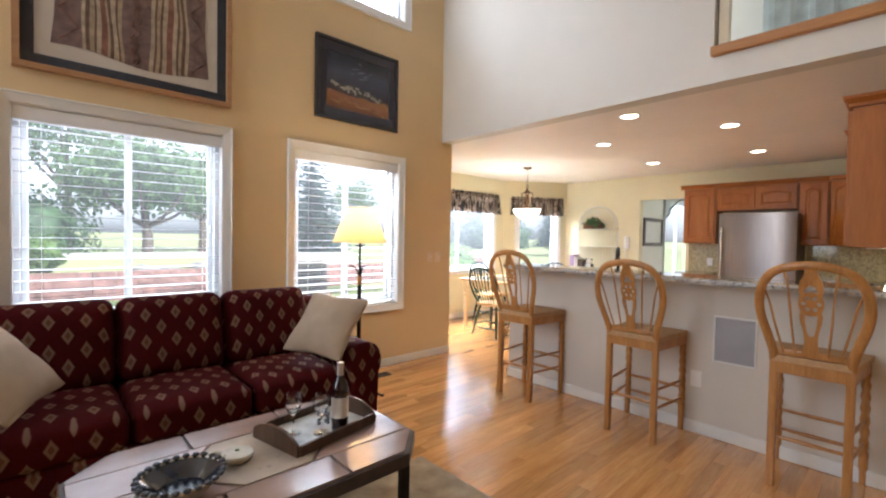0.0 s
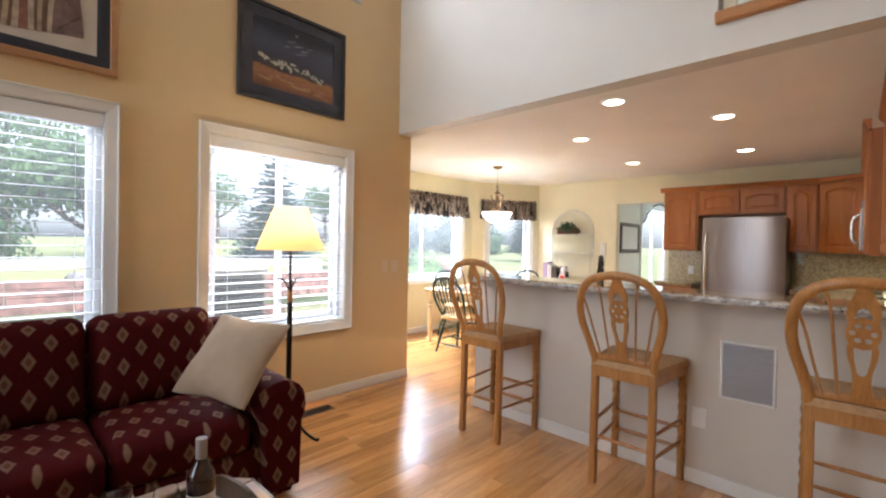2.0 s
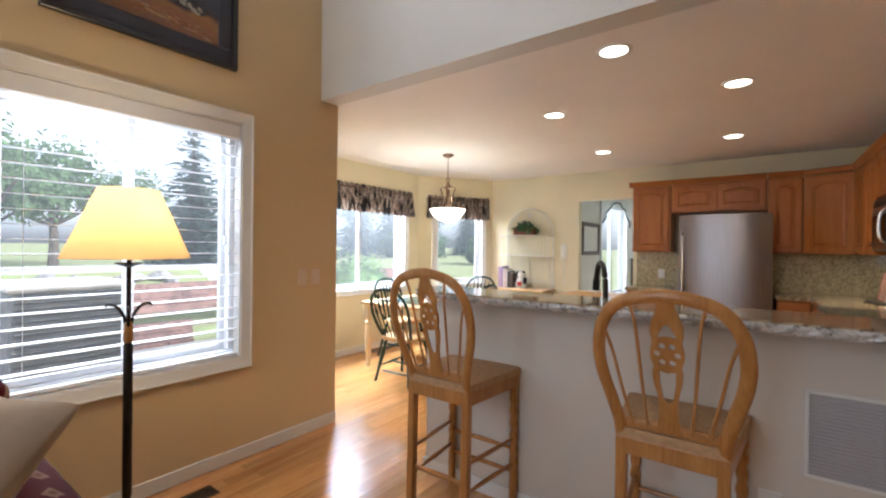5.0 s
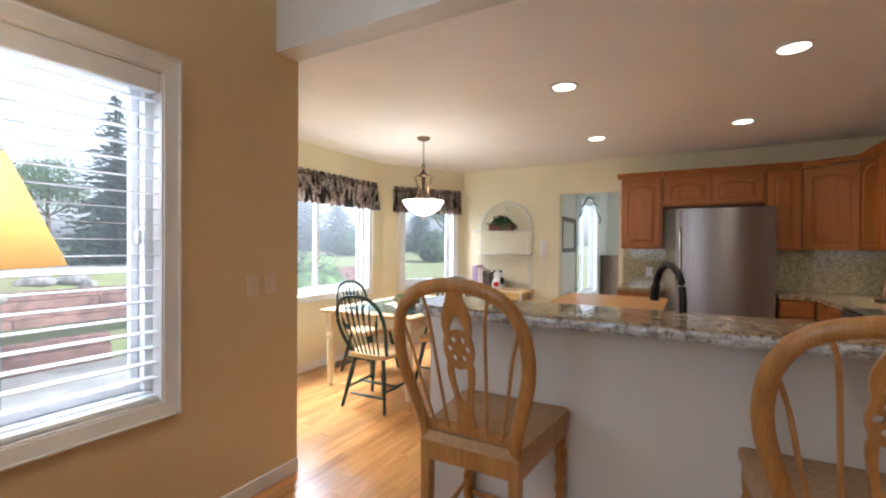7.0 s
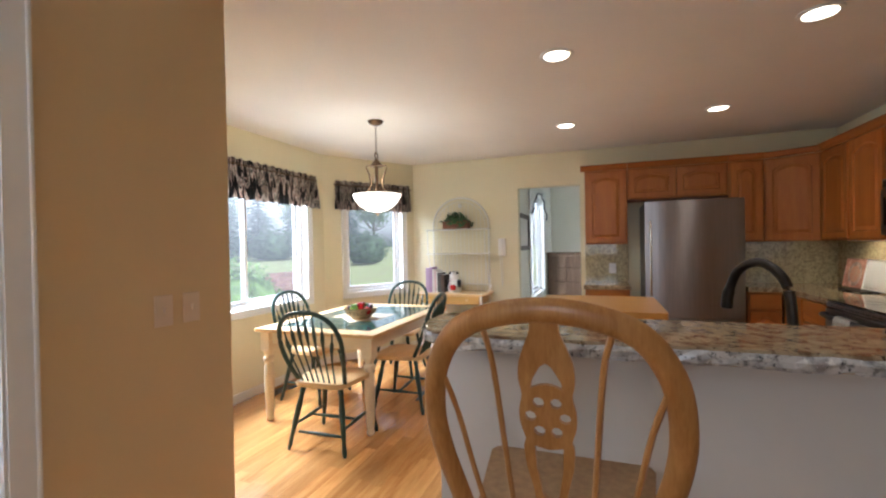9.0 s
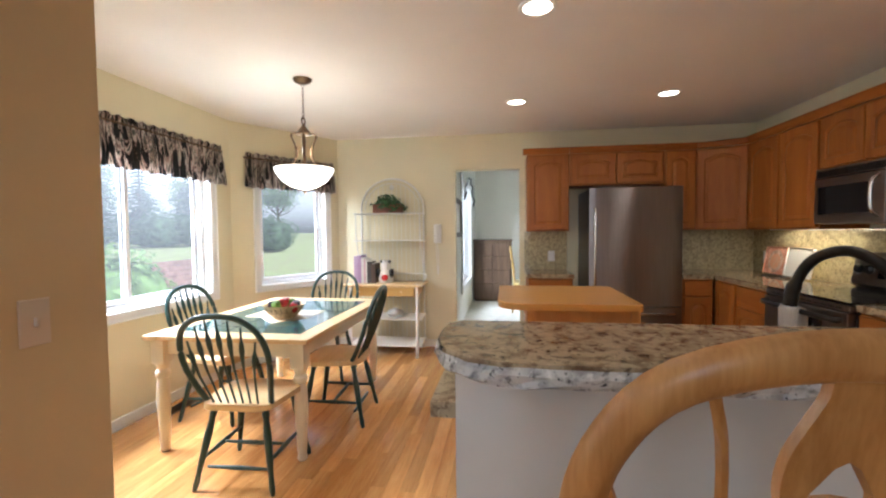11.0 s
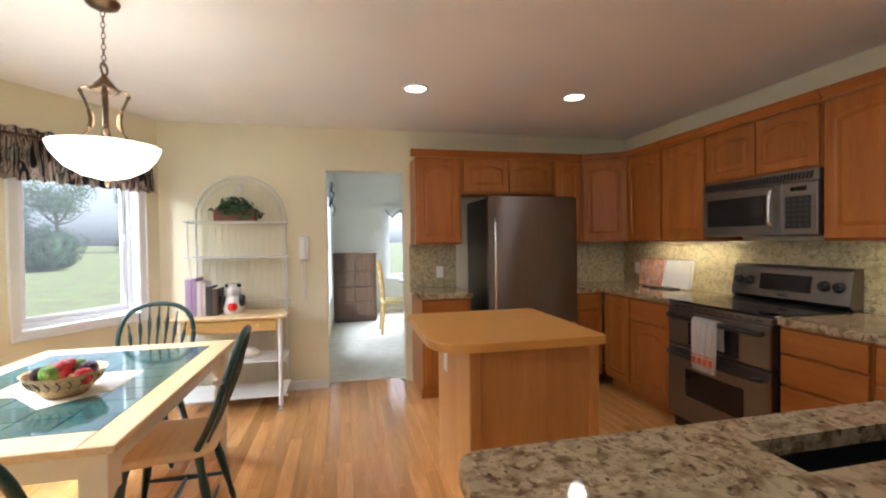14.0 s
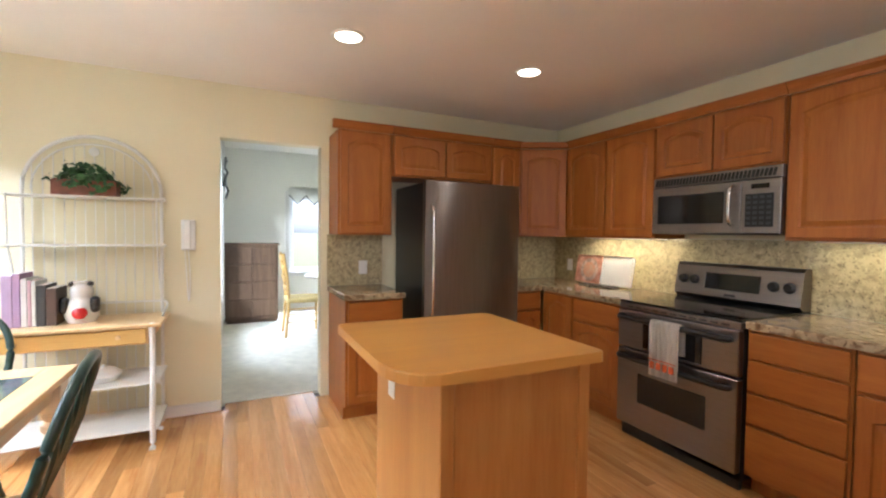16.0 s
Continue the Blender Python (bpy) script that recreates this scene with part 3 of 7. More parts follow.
def cabinet(name, at, rz, w, d, z0, z1, doors=(), drawers=(), crown=False, toe=False, label="", group=""):
    """Origin at the front left foot of the unit; doors and drawers as (x0, x1, z0, z1)."""
    c = thing(name, (at[0], at[1], 0), rz, label, "cabinet", group)
    lo = z0 + (0.1 if toe else 0)
    part("body", bm_box(0.001, 0, lo, w - 0.001, d - 0.003, z1, 0.002), CAB, c)
    if toe:
        part("toe_kick", bm_box(0.002, 0.07, z0 + 0.001, w - 0.002, d - 0.01, lo - 0.001), CAB, c)
    for x0, x1, a0, a1 in doors:
        o = part("door", bm_door(x1 - x0, a1 - a0, True), CAB, c)
        o.location = (x0, -0.001, a0)
    for x0, x1, a0, a1 in drawers:
        bm = bm_box(x0, -0.02, a0, x1, -0.001, a1, 0.005, 2)
        part("drawer", bm, CABH, c)
    if crown:
        prof = [(0.0, 0.0), (-0.016, 0.0), (-0.02, 0.02), (-0.04, 0.045), (-0.044, 0.062), (0.0, 0.062)]
        bm = bmesh.new()
        a = [bm.verts.new((0.001 if not crown == "left" else -0.04, y, z1 + z)) for y, z in prof]
        b2 = [bm.verts.new((w - 0.001 if crown != "right" else w - y, y, z1 + z)) for y, z in prof]
        bm.faces.new(a)
        bm.faces.new(b2)
        for i in range(len(prof)):
            bm.faces.new((a[i], a[(i + 1) % len(prof)], b2[(i + 1) % len(prof)], b2[i]))
        part("crown", bm, CABH, c)
        if crown == "right":
            bm = bmesh.new()
            a = [bm.verts.new((w - y, y, z1 + z)) for y, z in prof]
            b2 = [bm.verts.new((w - y, d - 0.004, z1 + z)) for y, z in prof]
            bm.faces.new(a)
            bm.faces.new(b2)
            for i in range(len(prof)):
                bm.faces.new((a[i], a[(i + 1) % len(prof)], b2[(i + 1) % len(prof)], b2[i]))
            part("crown", bm, CABH, c)
    return c


G_UP, G_LO = "wall cabinets of the kitchen", "base cabinets of the kitchen"
EX, SY = 8.54, 1.67
cabinet("wall_cabinet", (EX, 3.70), -90, 0.43, KX - EX, 1.335, 2.13, [(0.02, 0.41, 1.35, 2.115)], (), "left", False, "tall cherry wall cabinet with an arched raised-panel door", G_UP)
cabinet("wall_cabinet", (EX, 3.268), -90, 0.918, KX - EX, 1.80, 2.13, [(0.015, 0.452, 1.815, 2.115), (0.466, 0.903, 1.815, 2.115)], (), True, False, "low cherry cabinet above the refrigerator with two doors", G_UP)
cabinet("wall_cabinet", (EX, 2.348), -90, 0.298, KX - EX, 1.335, 2.13, [(0.015, 0.283, 1.35, 2.115)], (), True, False, "narrow cherry wall cabinet beside the refrigerator", G_UP)
corner = thing("corner_cabinet", (0, 0, 0), 0, "cherry corner wall cabinet with an angled arched door", "cabinet", G_UP)
part("body", bm_prism([(EX, 2.048), (8.335, SY), (8.335, KY + 0.003), (KX - 0.003, KY + 0.003), (KX - 0.003, 2.048)], 1.335, 2.13), CAB, corner)
_dv = Vector((8.335 - EX, SY - 2.048, 0))
_o = part("door", bm_door(_dv.length - 0.03, 0.765, True), CAB, corner)
_o.matrix_basis = pose(EX, 2.048, 1.35, 0, 0, math.degrees(math.atan2(_dv.y, _dv.x))) @ pose(0.015, -0.001, 0)
_o = part("crown", bm_box(0.0, -0.04, 0, _dv.length, 0, 0.06, 0.012), CABH, corner)
_o.matrix_basis = pose(EX, 2.048, 2.131, 0, 0, math.degrees(math.atan2(_dv.y, _dv.x)))
cabinet("wall_cabinet", (8.333, SY), 180, 0.468, SY - KY, 1.335, 2.13, [(0.015, 0.455, 1.35, 2.115)], (), True, False, "cherry wall cabinet with an arched raised-panel door", G_UP)
cabinet("wall_cabinet", (7.863, SY), 180, 0.462, SY - KY, 1.335, 2.13, [(0.012, 0.45, 1.35, 2.115)], (), True, False, "cherry wall cabinet with an arched raised-panel door", G_UP)
cabinet("wall_cabinet", (7.399, SY), 180, 0.812, SY - KY, 1.757, 2.13, [(0.012, 0.402, 1.770, 2.115), (0.412, 0.80, 1.770, 2.115)], (), True, False, "low cherry cabinet above the microwave with two doors", G_UP)
cabinet("wall_cabinet", (6.585, SY), 180, 0.81, SY - KY, 1.335, 2.13, [(0.015, 0.795, 1.35, 2.115)], (), True, False, "wide cherry wall cabinet with one arched door", G_UP)
cabinet("wall_cabinet", (5.773, 1.60), 180, 0.955, 1.60 - KY, 1.335, 2.13, [(0.015, 0.472, 1.35, 2.115), (0.482, 0.94, 1.35, 2.115)], (), "right", False, "cherry wall cabinet at the end of the bar", G_UP)

BX, BY = 8.27, 1.975
cabinet("base_cabinet", (BX, 3.70), -90, 0.43, KX - BX, 0, 0.873, [(0.02, 0.41, 0.13, 0.70)], [(0.02, 0.41, 0.72, 0.86)], False, True, "cherry base cabinet beside the refrigerator", G_LO)
cabinet("base_cabinet", (BX, 2.268), -90, 0.27, KX - BX, 0, 0.873, [(0.012, 0.258, 0.13, 0.70)], [(0.012, 0.258, 0.72, 0.86)], False, True, "narrow cherry base cabinet in the corner", G_LO)
cabinet("base_cabinet", (BX - 0.02, BY), 180, 0.37, BY - KY, 0, 0.873, [(0.012, 0.36, 0.13, 0.86)], (), False, True, "cherry base cabinet with a single door", G_LO)
cabinet("base_cabinet", (7.878, BY), 180, 0.488, BY - KY, 0, 0.873, [(0.012, 0.476, 0.13, 0.68)], [(0.012, 0.476, 0.70, 0.86)], False, True, "cherry base cabinet with a drawer above a door", G_LO)
cabinet("base_cabinet", (6.583, BY), 180, 0.44, BY - KY, 0, 0.873, (), [(0.012, 0.428, 0.725, 0.86), (0.012, 0.428, 0.555, 0.712), (0.012, 0.428, 0.385, 0.542), (0.012, 0.428, 0.12, 0.372)], False, True, "cherry base cabinet with four drawers beside the range", G_LO)
cabinet("base_cabinet", (6.141, BY), 180, 0.63, BY - KY, 0, 0.873, [(0.012, 0.618, 0.13, 0.68)], [(0.012, 0.618, 0.70, 0.86)], False, True, "cherry base cabinet with a drawer above a door", G_LO)
sink_cab = cabinet("sink_cabinet", (5.50, 1.98), 90, 1.97, 0.54, 0, 0.873, [(0.1, 0.68, 0.13, 0.68), (0.70, 1.30, 0.13, 0.68), (1.32, 1.94, 0.13, 0.68)], [(0.1, 0.68, 0.70, 0.86), (1.32, 1.94, 0.70, 0.86)], False, True, "cherry sink cabinet behind the bar wall", G_LO)
# the carcass stops below the basin; only its face and end boards rise to the worktop
for _o in sink_cab.children:
    if _o.name.startswith("body"):
        for v in _o.data.vertices:
            v.co.z = min(v.co.z, 0.66)
part("face_board", bm_box(0.001, 0.0, 0.661, 1.969, 0.018, 0.873, 0.002), CABH, sink_cab)
part("end_board", bm_box(1.951, 0.0185, 0.661, 1.969, 0.53, 0.873, 0.002), CABH, sink_cab)


def rounded(points, radii, n=6):
    """An outline with rounded corners."""
    out = []
    k = len(points)
    for i in range(k):
        p, a, b = Vector(points[i]), Vector(points[i - 1]), Vector(points[(i + 1) % k])
        r = radii[i]
        if r <= 0:
            out.append(tuple(p))
            continue
        s, e = p + (a - p).normalized() * r, p + (b - p).normalized() * r
        for j in range(n + 1):
            t = j / n
            q = s * (1 - t) ** 2 + p * 2 * t * (1 - t) + e * t * t
            out.append(tuple(q))
    return out


def counter(name, outline, z1, label, t=0.04):
    c = thing(name, (0, 0, 0), 0, label, "worktop")
    part("slab", bm_prism(outline, z1 - t, z1, 0.006), GRANITE, c)
    return c


counter("worktop", [(KX - 0.022, KY + 0.022), (KX - 0.022, 2.275), (8.235, 2.275), (8.235, 2.0), (7.388, 2.0), (7.388, KY + 0.022)], 0.915, "speckled tan granite worktop in the kitchen corner")
counter("worktop", [(6.583, 2.0), (5.54, 2.0), (5.54, KY + 0.022), (6.583, KY + 0.022)], 0.915, "speckled tan granite worktop beside the range")
counter("worktop", [(KX - 0.022, 3.262), (KX - 0.022, 3.715), (8.235, 3.715), (8.235, 3.262)], 0.915, "short granite worktop beside the refrigerator")
# sink worktop in pieces round the basin
sink_top = thing("sink_worktop", (0, 0, 0), 0, "speckled granite worktop with a black basin cut into it", "worktop")
part("slab", bm_prism(rounded([(4.952, 3.47), (5.53, 3.47), (5.53, 4.11), (4.952, 4.11)], [0, 0, 0.07, 0]), 0.875, 0.915), GRANITE, sink_top)
part("slab", bm_prism([(5.42, 2.66), (5.53, 2.66), (5.53, 3.47), (5.42, 3.47)], 0.875, 0.915), GRANITE, sink_top)
part("slab", bm_prism([(4.952, 2.66), (5.06, 2.66), (5.06, 3.47), (4.952, 3.47)], 0.875, 0.915), GRANITE, sink_top)
part("slab", bm_prism([(4.952, KY + 0.005), (5.53, KY + 0.005), (5.53, 2.66), (4.952, 2.66)], 0.875, 0.915), GRANITE, sink_top)
basin = thing("sink_basin", (0, 0, 0), 0, "black composite undermount sink basin", "sink")
_b = bmesh.new()
for c in ((5.05, 2.65, 0.68, 5.43, 3.48, 0.69), (5.05, 2.65, 0.69, 5.06, 3.48, 0.874), (5.42, 2.65, 0.69, 5.43, 3.48, 0.874), (5.06, 2.65, 0.69, 5.42, 2.66, 0.874), (5.06, 3.47, 0.69, 5.42, 3.48, 0.874)):
    bm_box(*c, 0, 1, _b)
part("bowl", _b, BLACK, basin)
part("drain", bm_lathe([(0.04, 0), (0.045, 0.004), (0.03, 0.006), (0.0, 0.004)], 20, (5.24, 3.05, 0.69)), STEEL, basin)

faucet = thing("faucet", (5.0, 3.03, 0.915), 28, "dark bronze gooseneck kitchen faucet", "faucet")
part("base", bm_lathe([(0.03, 0), (0.032, 0.006), (0.026, 0.02), (0.022, 0.06), (0.02, 0.09)], 20), IRON, faucet, smooth=True)
part("spout", bm_tube(smooth([(0, 0, 0.08), (0.0, 0, 0.24), (0.025, 0.0, 0.325), (0.10, 0.0, 0.37), (0.18, 0.0, 0.345), (0.225, 0.0, 0.27), (0.235, 0, 0.215)], 6), [0.014] * 30 + [0.018] * 7, 12), IRON, faucet, smooth=True)
part("handle", bm_tube(smooth([(0, -0.02, 0.06), (0, -0.07, 0.09), (0.0, -0.10, 0.13)], 4), 0.008, 8), IRON, faucet, smooth=True)

# granite upstands
splash = thing("backsplash", (0, 0, 0), 0, "speckled granite backsplash between worktop and cabinets", "backsplash", kind="structure")
part("panel", bm_box(4.97, KY + 0.001, 0.916, KX - 0.021, KY + 0.02, 1.334), SPLASH, splash)
part("panel", bm_box(KX - 0.02, KY + 0.021, 0.916, KX - 0.001, 2.29, 1.334), SPLASH, splash)
part("panel", bm_box(KX - 0.02, 3.25, 0.916, KX - 0.001, 3.715, 1.334), SPLASH, splash)


ALMOND = mat("almond plastic plate", (0.76, 0.63, 0.50), 0.4, vary=0.01)


def outlet(at, rz, label="white wall outlet with two sockets", name="wall_outlet", category="outlet", switch=False):
    o = thing(name, at, rz, label, category)
    pm = ALMOND if switch else WHITE
    part("plate", bm_box(-0.036, -0.006, -0.057, 0.036, -0.0005, 0.057, 0.002), pm, o)
    if switch:
        part("toggle", bm_box(-0.005, -0.016, -0.01, 0.005, -0.006, 0.012, 0.002), pm, o)
    else:
        for z in (-0.022, 0.022):
            part("socket", bm_box(-0.015, -0.009, z - 0.014, 0.015, -0.006, z + 0.014, 0.001), WHITE, o)
    return o


outlet((KX - 0.02, 3.42, 1.06), -90, "white outlet on the granite backsplash")
outlet((8.62, KY + 0.02, 1.06), 180, "white outlet on the granite backsplash")
outlet((6.12, KY + 0.02, 1.09), 180, "white outlet on the granite backsplash")

# bar wall
slab("wall_bar", 4.825, KY, 0.0, 4.95, 4.03, 1.069, WALL_WHITE, "off-white half wall below the bar top", "wall")
_bb = part("baseboard", bm_box(4.811, KY, 0.001, 4.824, 4.03, 0.085, 0.004), TRIM)
tagged(_bb, "white painted baseboard along the bar wall", "baseboard", kind="structure")
_bb = part("baseboard", bm_box(4.811, 4.031, 0.001, 4.95, 4.044, 0.085, 0.004), TRIM)
tagged(_bb, "white painted baseboard at the end of the bar wall", "baseboard", kind="structure")
bar = thing("bar_counter", (0, 0, 0), 0, "speckled granite bar top with a rough chiselled edge", "bar counter")
_out = rounded([(4.64, KY), (5.005, KY), (5.005, 4.065), (4.64, 4.065)], [0, 0, 0.06, 0.22], 10)
part("slab", bm_prism(_out, 1.073, 1.113, 0.006), GRANITE, bar)
rnd = random.Random(4)
_fine = []
for (x0, y0), (x1, y1) in zip(_out, _out[1:] + _out[:1]):
    k = max(1, int(math.hypot(x1 - x0, y1 - y0) / 0.03))
    _fine += [(x0 + (x1 - x0) * i / k, y0 + (y1 - y0) * i / k) for i in range(k)]
_b = bmesh.new()
_cx, _cy = 4.9, 2.7
_rows = []
for z, o in ((1.070, 0.0), (1.080, 0.008), (1.094, 0.011), (1.106, 0.005)):
    _rows.append([])
    for x, y in _fine:
        nx, ny = (-1, 0) if x < 4.66 else ((1, 0) if x > 4.985 else (0, 1 if y > 3 else -1))
        if y > 3.9 and 4.64 < x < 4.9:
            v = Vector((x - 4.88, y - 3.83)).normalized()
            nx, ny = v.x, v.y
        e = o + rnd.uniform(-0.005, 0.005) if ny > -1 else 0
        _rows[-1].append(_b.verts.new((x + nx * e, y + ny * e, z + rnd.uniform(-0.002, 0.002))))
for a, c in zip(_rows, _rows[1:]):
    for i in range(len(a)):
        _b.faces.new((a[i], a[(i + 1) % len(a)], c[(i + 1) % len(a)], c[i]))
part("chiselled_edge", _b, GREDGE, bar, "rough chiselled granite edge")

grille = thing("wall_grille", (4.825, 2.135, 0.69), -90, "grey return-air grille in a white frame", "vent")
_b = bmesh.new()
for c in ((-0.125, -0.16, 0.125, -0.148), (-0.125, 0.148, 0.125, 0.16), (-0.125, -0.148, -0.113, 0.148), (0.113, -0.148, 0.125, 0.148)):
    bm_box(c[0], -0.01, c[1], c[2], -0.001, c[3], 0.002, 1, _b)
part("frame", _b, TRIM, grille)
GREY = mat("grey grille enamel", (0.46, 0.46, 0.48), 0.45, vary=0.04)
part("panel", bm_box(-0.113, -0.005, -0.148, 0.113, -0.001, 0.148), GREY, grille)
_me = None
for k in range(22):
    z = -0.14 + k * 0.0133
    if _me is None:
        s = part("slat", bm_box(-0.112, -0.002, -0.004, 0.112, 0.002, 0.004), GREY, grille)
        _me = s.data
    else:
        s = new("slat", _me)
        s.parent = grille
    s.matrix_basis = pose(0, -0.007, z, 25)
outlet((4.825, 2.36, 0.385), -90, "white outlet low on the bar wall")


# refrigerator
fr = thing("refrigerator", (8.18, 3.135, 0), -90, "stainless steel bottom-freezer refrigerator with black sides", "refrigerator")
FW, FD = 0.83, 0.66
part("body", bm_box(0.004, 0.055, 0.02, FW - 0.004, FD, 1.735, 0.006), BLACK, fr, "black side panels")


def curved_front(w, z0, z1, bulge, t=0.05, n=14):
    b = bmesh.new()
    rows = []
    for i in range(n + 1):
        u = 2 * i / n - 1
        y = -bulge * (1 - abs(u) ** 2.6)
        rows.append([b.verts.new((w * i / n, yy, z)) for yy, z in ((t, z0), (y, z0), (y, z1), (t, z1))])
    for a, c in zip(rows, rows[1:]):
        for k in range(4):
            b.faces.new((a[k], a[(k + 1) % 4], c[(k + 1) % 4], c[k]))
    b.faces.new(rows[0])
    b.faces.new(rows[-1][::-1])
    return b


_d = part("door", curved_front(FW, 0.62, 1.742, 0.016), STEEL, fr)
part("handle", bm_tube(smooth([(0.045, -0.01, 0.74), (0.045, -0.055, 0.80), (0.045, -0.062, 1.15), (0.045, -0.055, 1.50), (0.045, -0.01, 1.56)], 5), 0.011, 10), CHROME, _d, smooth=True)
_d = part("freezer_drawer", curved_front(FW, 0.07, 0.612, 0.016), STEEL, fr)
part("handle", bm_tube(smooth([(0.06, -0.01, 0.56), (0.12, -0.055, 0.56), (0.415, -0.064, 0.56), (0.71, -0.055, 0.56), (0.77, -0.01, 0.56)], 5), 0.011, 10), CHROME, _d, smooth=True)
part("hinge_cover", bm_box(0.70, 0.06, 1.736, 0.80, 0.2, 1.752, 0.004), BLACK, fr)
for x in (0.06, FW - 0.06):
    part("foot", bm_lathe([(0.02, 0), (0.02, 0.022)], 12, (x, 0.12, 0)), BLACK, fr)

# range
rg = thing("range", (7.382, 2.015, 0), 180, "stainless double-oven range with a black glass cooktop", "range")
RW = 0.793
part("body", bm_box(0.002, 0.03, 0.05, RW - 0.002, 0.65, 0.905, 0.004), BLACK, rg, "black side panels")
part("cooktop", bm_box(0, -0.005, 0.906, RW, 0.58, 0.921, 0.004), BLACKGLASS, rg, "black glass cooktop")
RING = mat("grey burner ring", (0.12, 0.12, 0.12), 0.2, vary=0.05)
for x, y, r in ((0.2, 0.15, 0.085), (0.6, 0.15, 0.10), (0.2, 0.42, 0.09), (0.58, 0.42, 0.075)):
    part("burner", bm_lathe([(r, 0), (r, 0.0006), (r - 0.004, 0.0006), (r - 0.004, 0)], 28, (x, y, 0.9215), False), RING, rg)
part("trim_strip", bm_box(0, -0.012, 0.868, RW, 0.028, 0.904, 0.003), STEELH, rg)
for z0, z1, wz0, wz1, wx in ((0.615, 0.862, 0.632, 0.80, 0.20), (0.10, 0.602, 0.27, 0.46, 0.17)):
    d = part("oven_door", bm_box(0.003, -0.02, z0, RW - 0.003, 0.029, z1, 0.005), STEELH, rg)
    part("window", bm_box(wx, -0.024, wz0, RW - wx, -0.0195, wz1, 0.003), BLACKGLASS, d)
    hz = z1 - 0.045
    part("handle", bm_tube(smooth([(0.05, -0.02, hz), (0.065, -0.06, hz), (RW / 2, -0.068, hz), (RW - 0.065, -0.06, hz), (RW - 0.05, -0.02, hz)], 6), 0.017, 10), BLACK, d, smooth=True)
for k in range(11):
    part("vent_slot", bm_box(0.07 + k * 0.062, -0.0135, 0.880, 0.115 + k * 0.062, -0.0115, 0.888, 0.0008), BLACK, rg)
part("kick_panel", bm_box(0.01, 0.03, 0.004, RW - 0.01, 0.06, 0.095), BLACK, rg)
_bg = bmesh.new()
_p = [(0.575, 0.922), (0.54, 0.95), (0.575, 1.15), (0.60, 1.168), (0.652, 1.168), (0.652, 0.922)]
_a = [_bg.verts.new((0, y, z)) for y, z in _p]
_c = [_bg.verts.new((RW, y, z)) for y, z in _p]
_bg.faces.new(_a)
_bg.faces.new(_c)
for i in range(6):
    _bg.faces.new((_a[i], _a[(i + 1) % 6], _c[(i + 1) % 6], _c[i]))
bgd = part("backguard", _bg, STEELH, rg)
_t = math.degrees(math.atan2(0.035, 0.20))
_o = part("control_panel", bm_box(0.22, -0.004, 0.05, 0.57, 0.0, 0.16, 0.002), BLACKGLASS, bgd)
_o.matrix_basis = pose(0, 0.54, 0.95, -_t)
_o = part("badge", bm_box(0.36, -0.004, 0.012, 0.43, 0.0, 0.024, 0.001), BLACK, bgd)
_o.matrix_basis = pose(0, 0.54, 0.95, -_t)
for x in (0.06, 0.145, 0.645, 0.73):
    k = part("knob", turn(bm_lathe([(0.032, 0), (0.034, 0.008), (0.026, 0.026), (0.022, 0.03), (0, 0.03)], 20), pose(0, 0, 0, 90)), BLACK, bgd, smooth=True)
    k.matrix_basis = pose(0, 0.54, 0.95, -_t) @ pose(x, 0, 0.105)

TOWEL = mat("white cotton towel", (0.80, 0.76, 0.70), 0.95, vary=0.04, bump=0.6, bscale=300)
ORANGE = mat("orange woven band", (0.72, 0.16, 0.05), 0.9, vary=0.2, scale=60)
tw = thing("kitchen_towel", (6.972, 2.086, 0.815), 180, "white hand towel with an orange band over the oven handle", "towel")


def bm_cloth(w, rows, n=8, wave=0.004):
    """A hanging cloth through rows of (y, z)."""
    b = bmesh.new()
    grid = [[b.verts.new((w * (i / n - 0.5), y + wave * math.sin(i * 1.9 + k), z)) for i in range(n + 1)] for k, (y, z) in enumerate(rows)]
    for a, c in zip(grid, grid[1:]):
        for i in range(n):
            b.faces.new((a[i], a[i + 1], c[i + 1], c[i]))
    bmesh.ops.solidify(b, geom=b.faces[:], thickness=0.004)
    return b


part("cloth", bm_cloth(0.195, [(0.026, -0.16), (0.026, 0.0), (0.016, 0.026), (0.0, 0.031), (-0.016, 0.026), (-0.026, 0.0), (-0.030, -0.10), (-0.032, -0.20), (-0.032, -0.305)], 14, 0.005), TOWEL, tw)
for k in range(4):
    part("motif", bm_box(-0.082 + k * 0.043, -0.0425, -0.262, -0.050 + k * 0.043, -0.037, -0.218, 0.004), ORANGE, tw)
part("band", bm_box(-0.090, -0.0425, -0.207, 0.090, -0.038, -0.202), ORANGE, tw)

# microwave
mw = thing("microwave", (7.397, 1.70, 1.366), 180, "stainless over-the-range microwave with a black window", "microwave")
MW, MH = 0.81, 0.389
part("body", bm_box(0.002, 0.03, 0.0, MW - 0.002, 0.35, MH, 0.004), BLACK, mw)
vent = part("vent", bm_box(0, -0.004, MH - 0.068, MW, 0.029, MH, 0.004), STEELH, mw)
_me = None
for k in range(34):
    x = 0.03 + k * 0.0225
    if _me is None:
        s = part("slot", bm_box(-0.007, -0.002, -0.022, 0.007, 0.002, 0.022), BLACK, vent)
        _me = s.data
    else:
        s = new("slot", _me)
        s.parent = vent
    s.matrix_basis = pose(x, -0.006, MH - 0.036, 0, 14)
d = part("door", bm_box(0, -0.012, 0.004, 0.60, 0.029, MH - 0.071, 0.005), STEELH, mw)
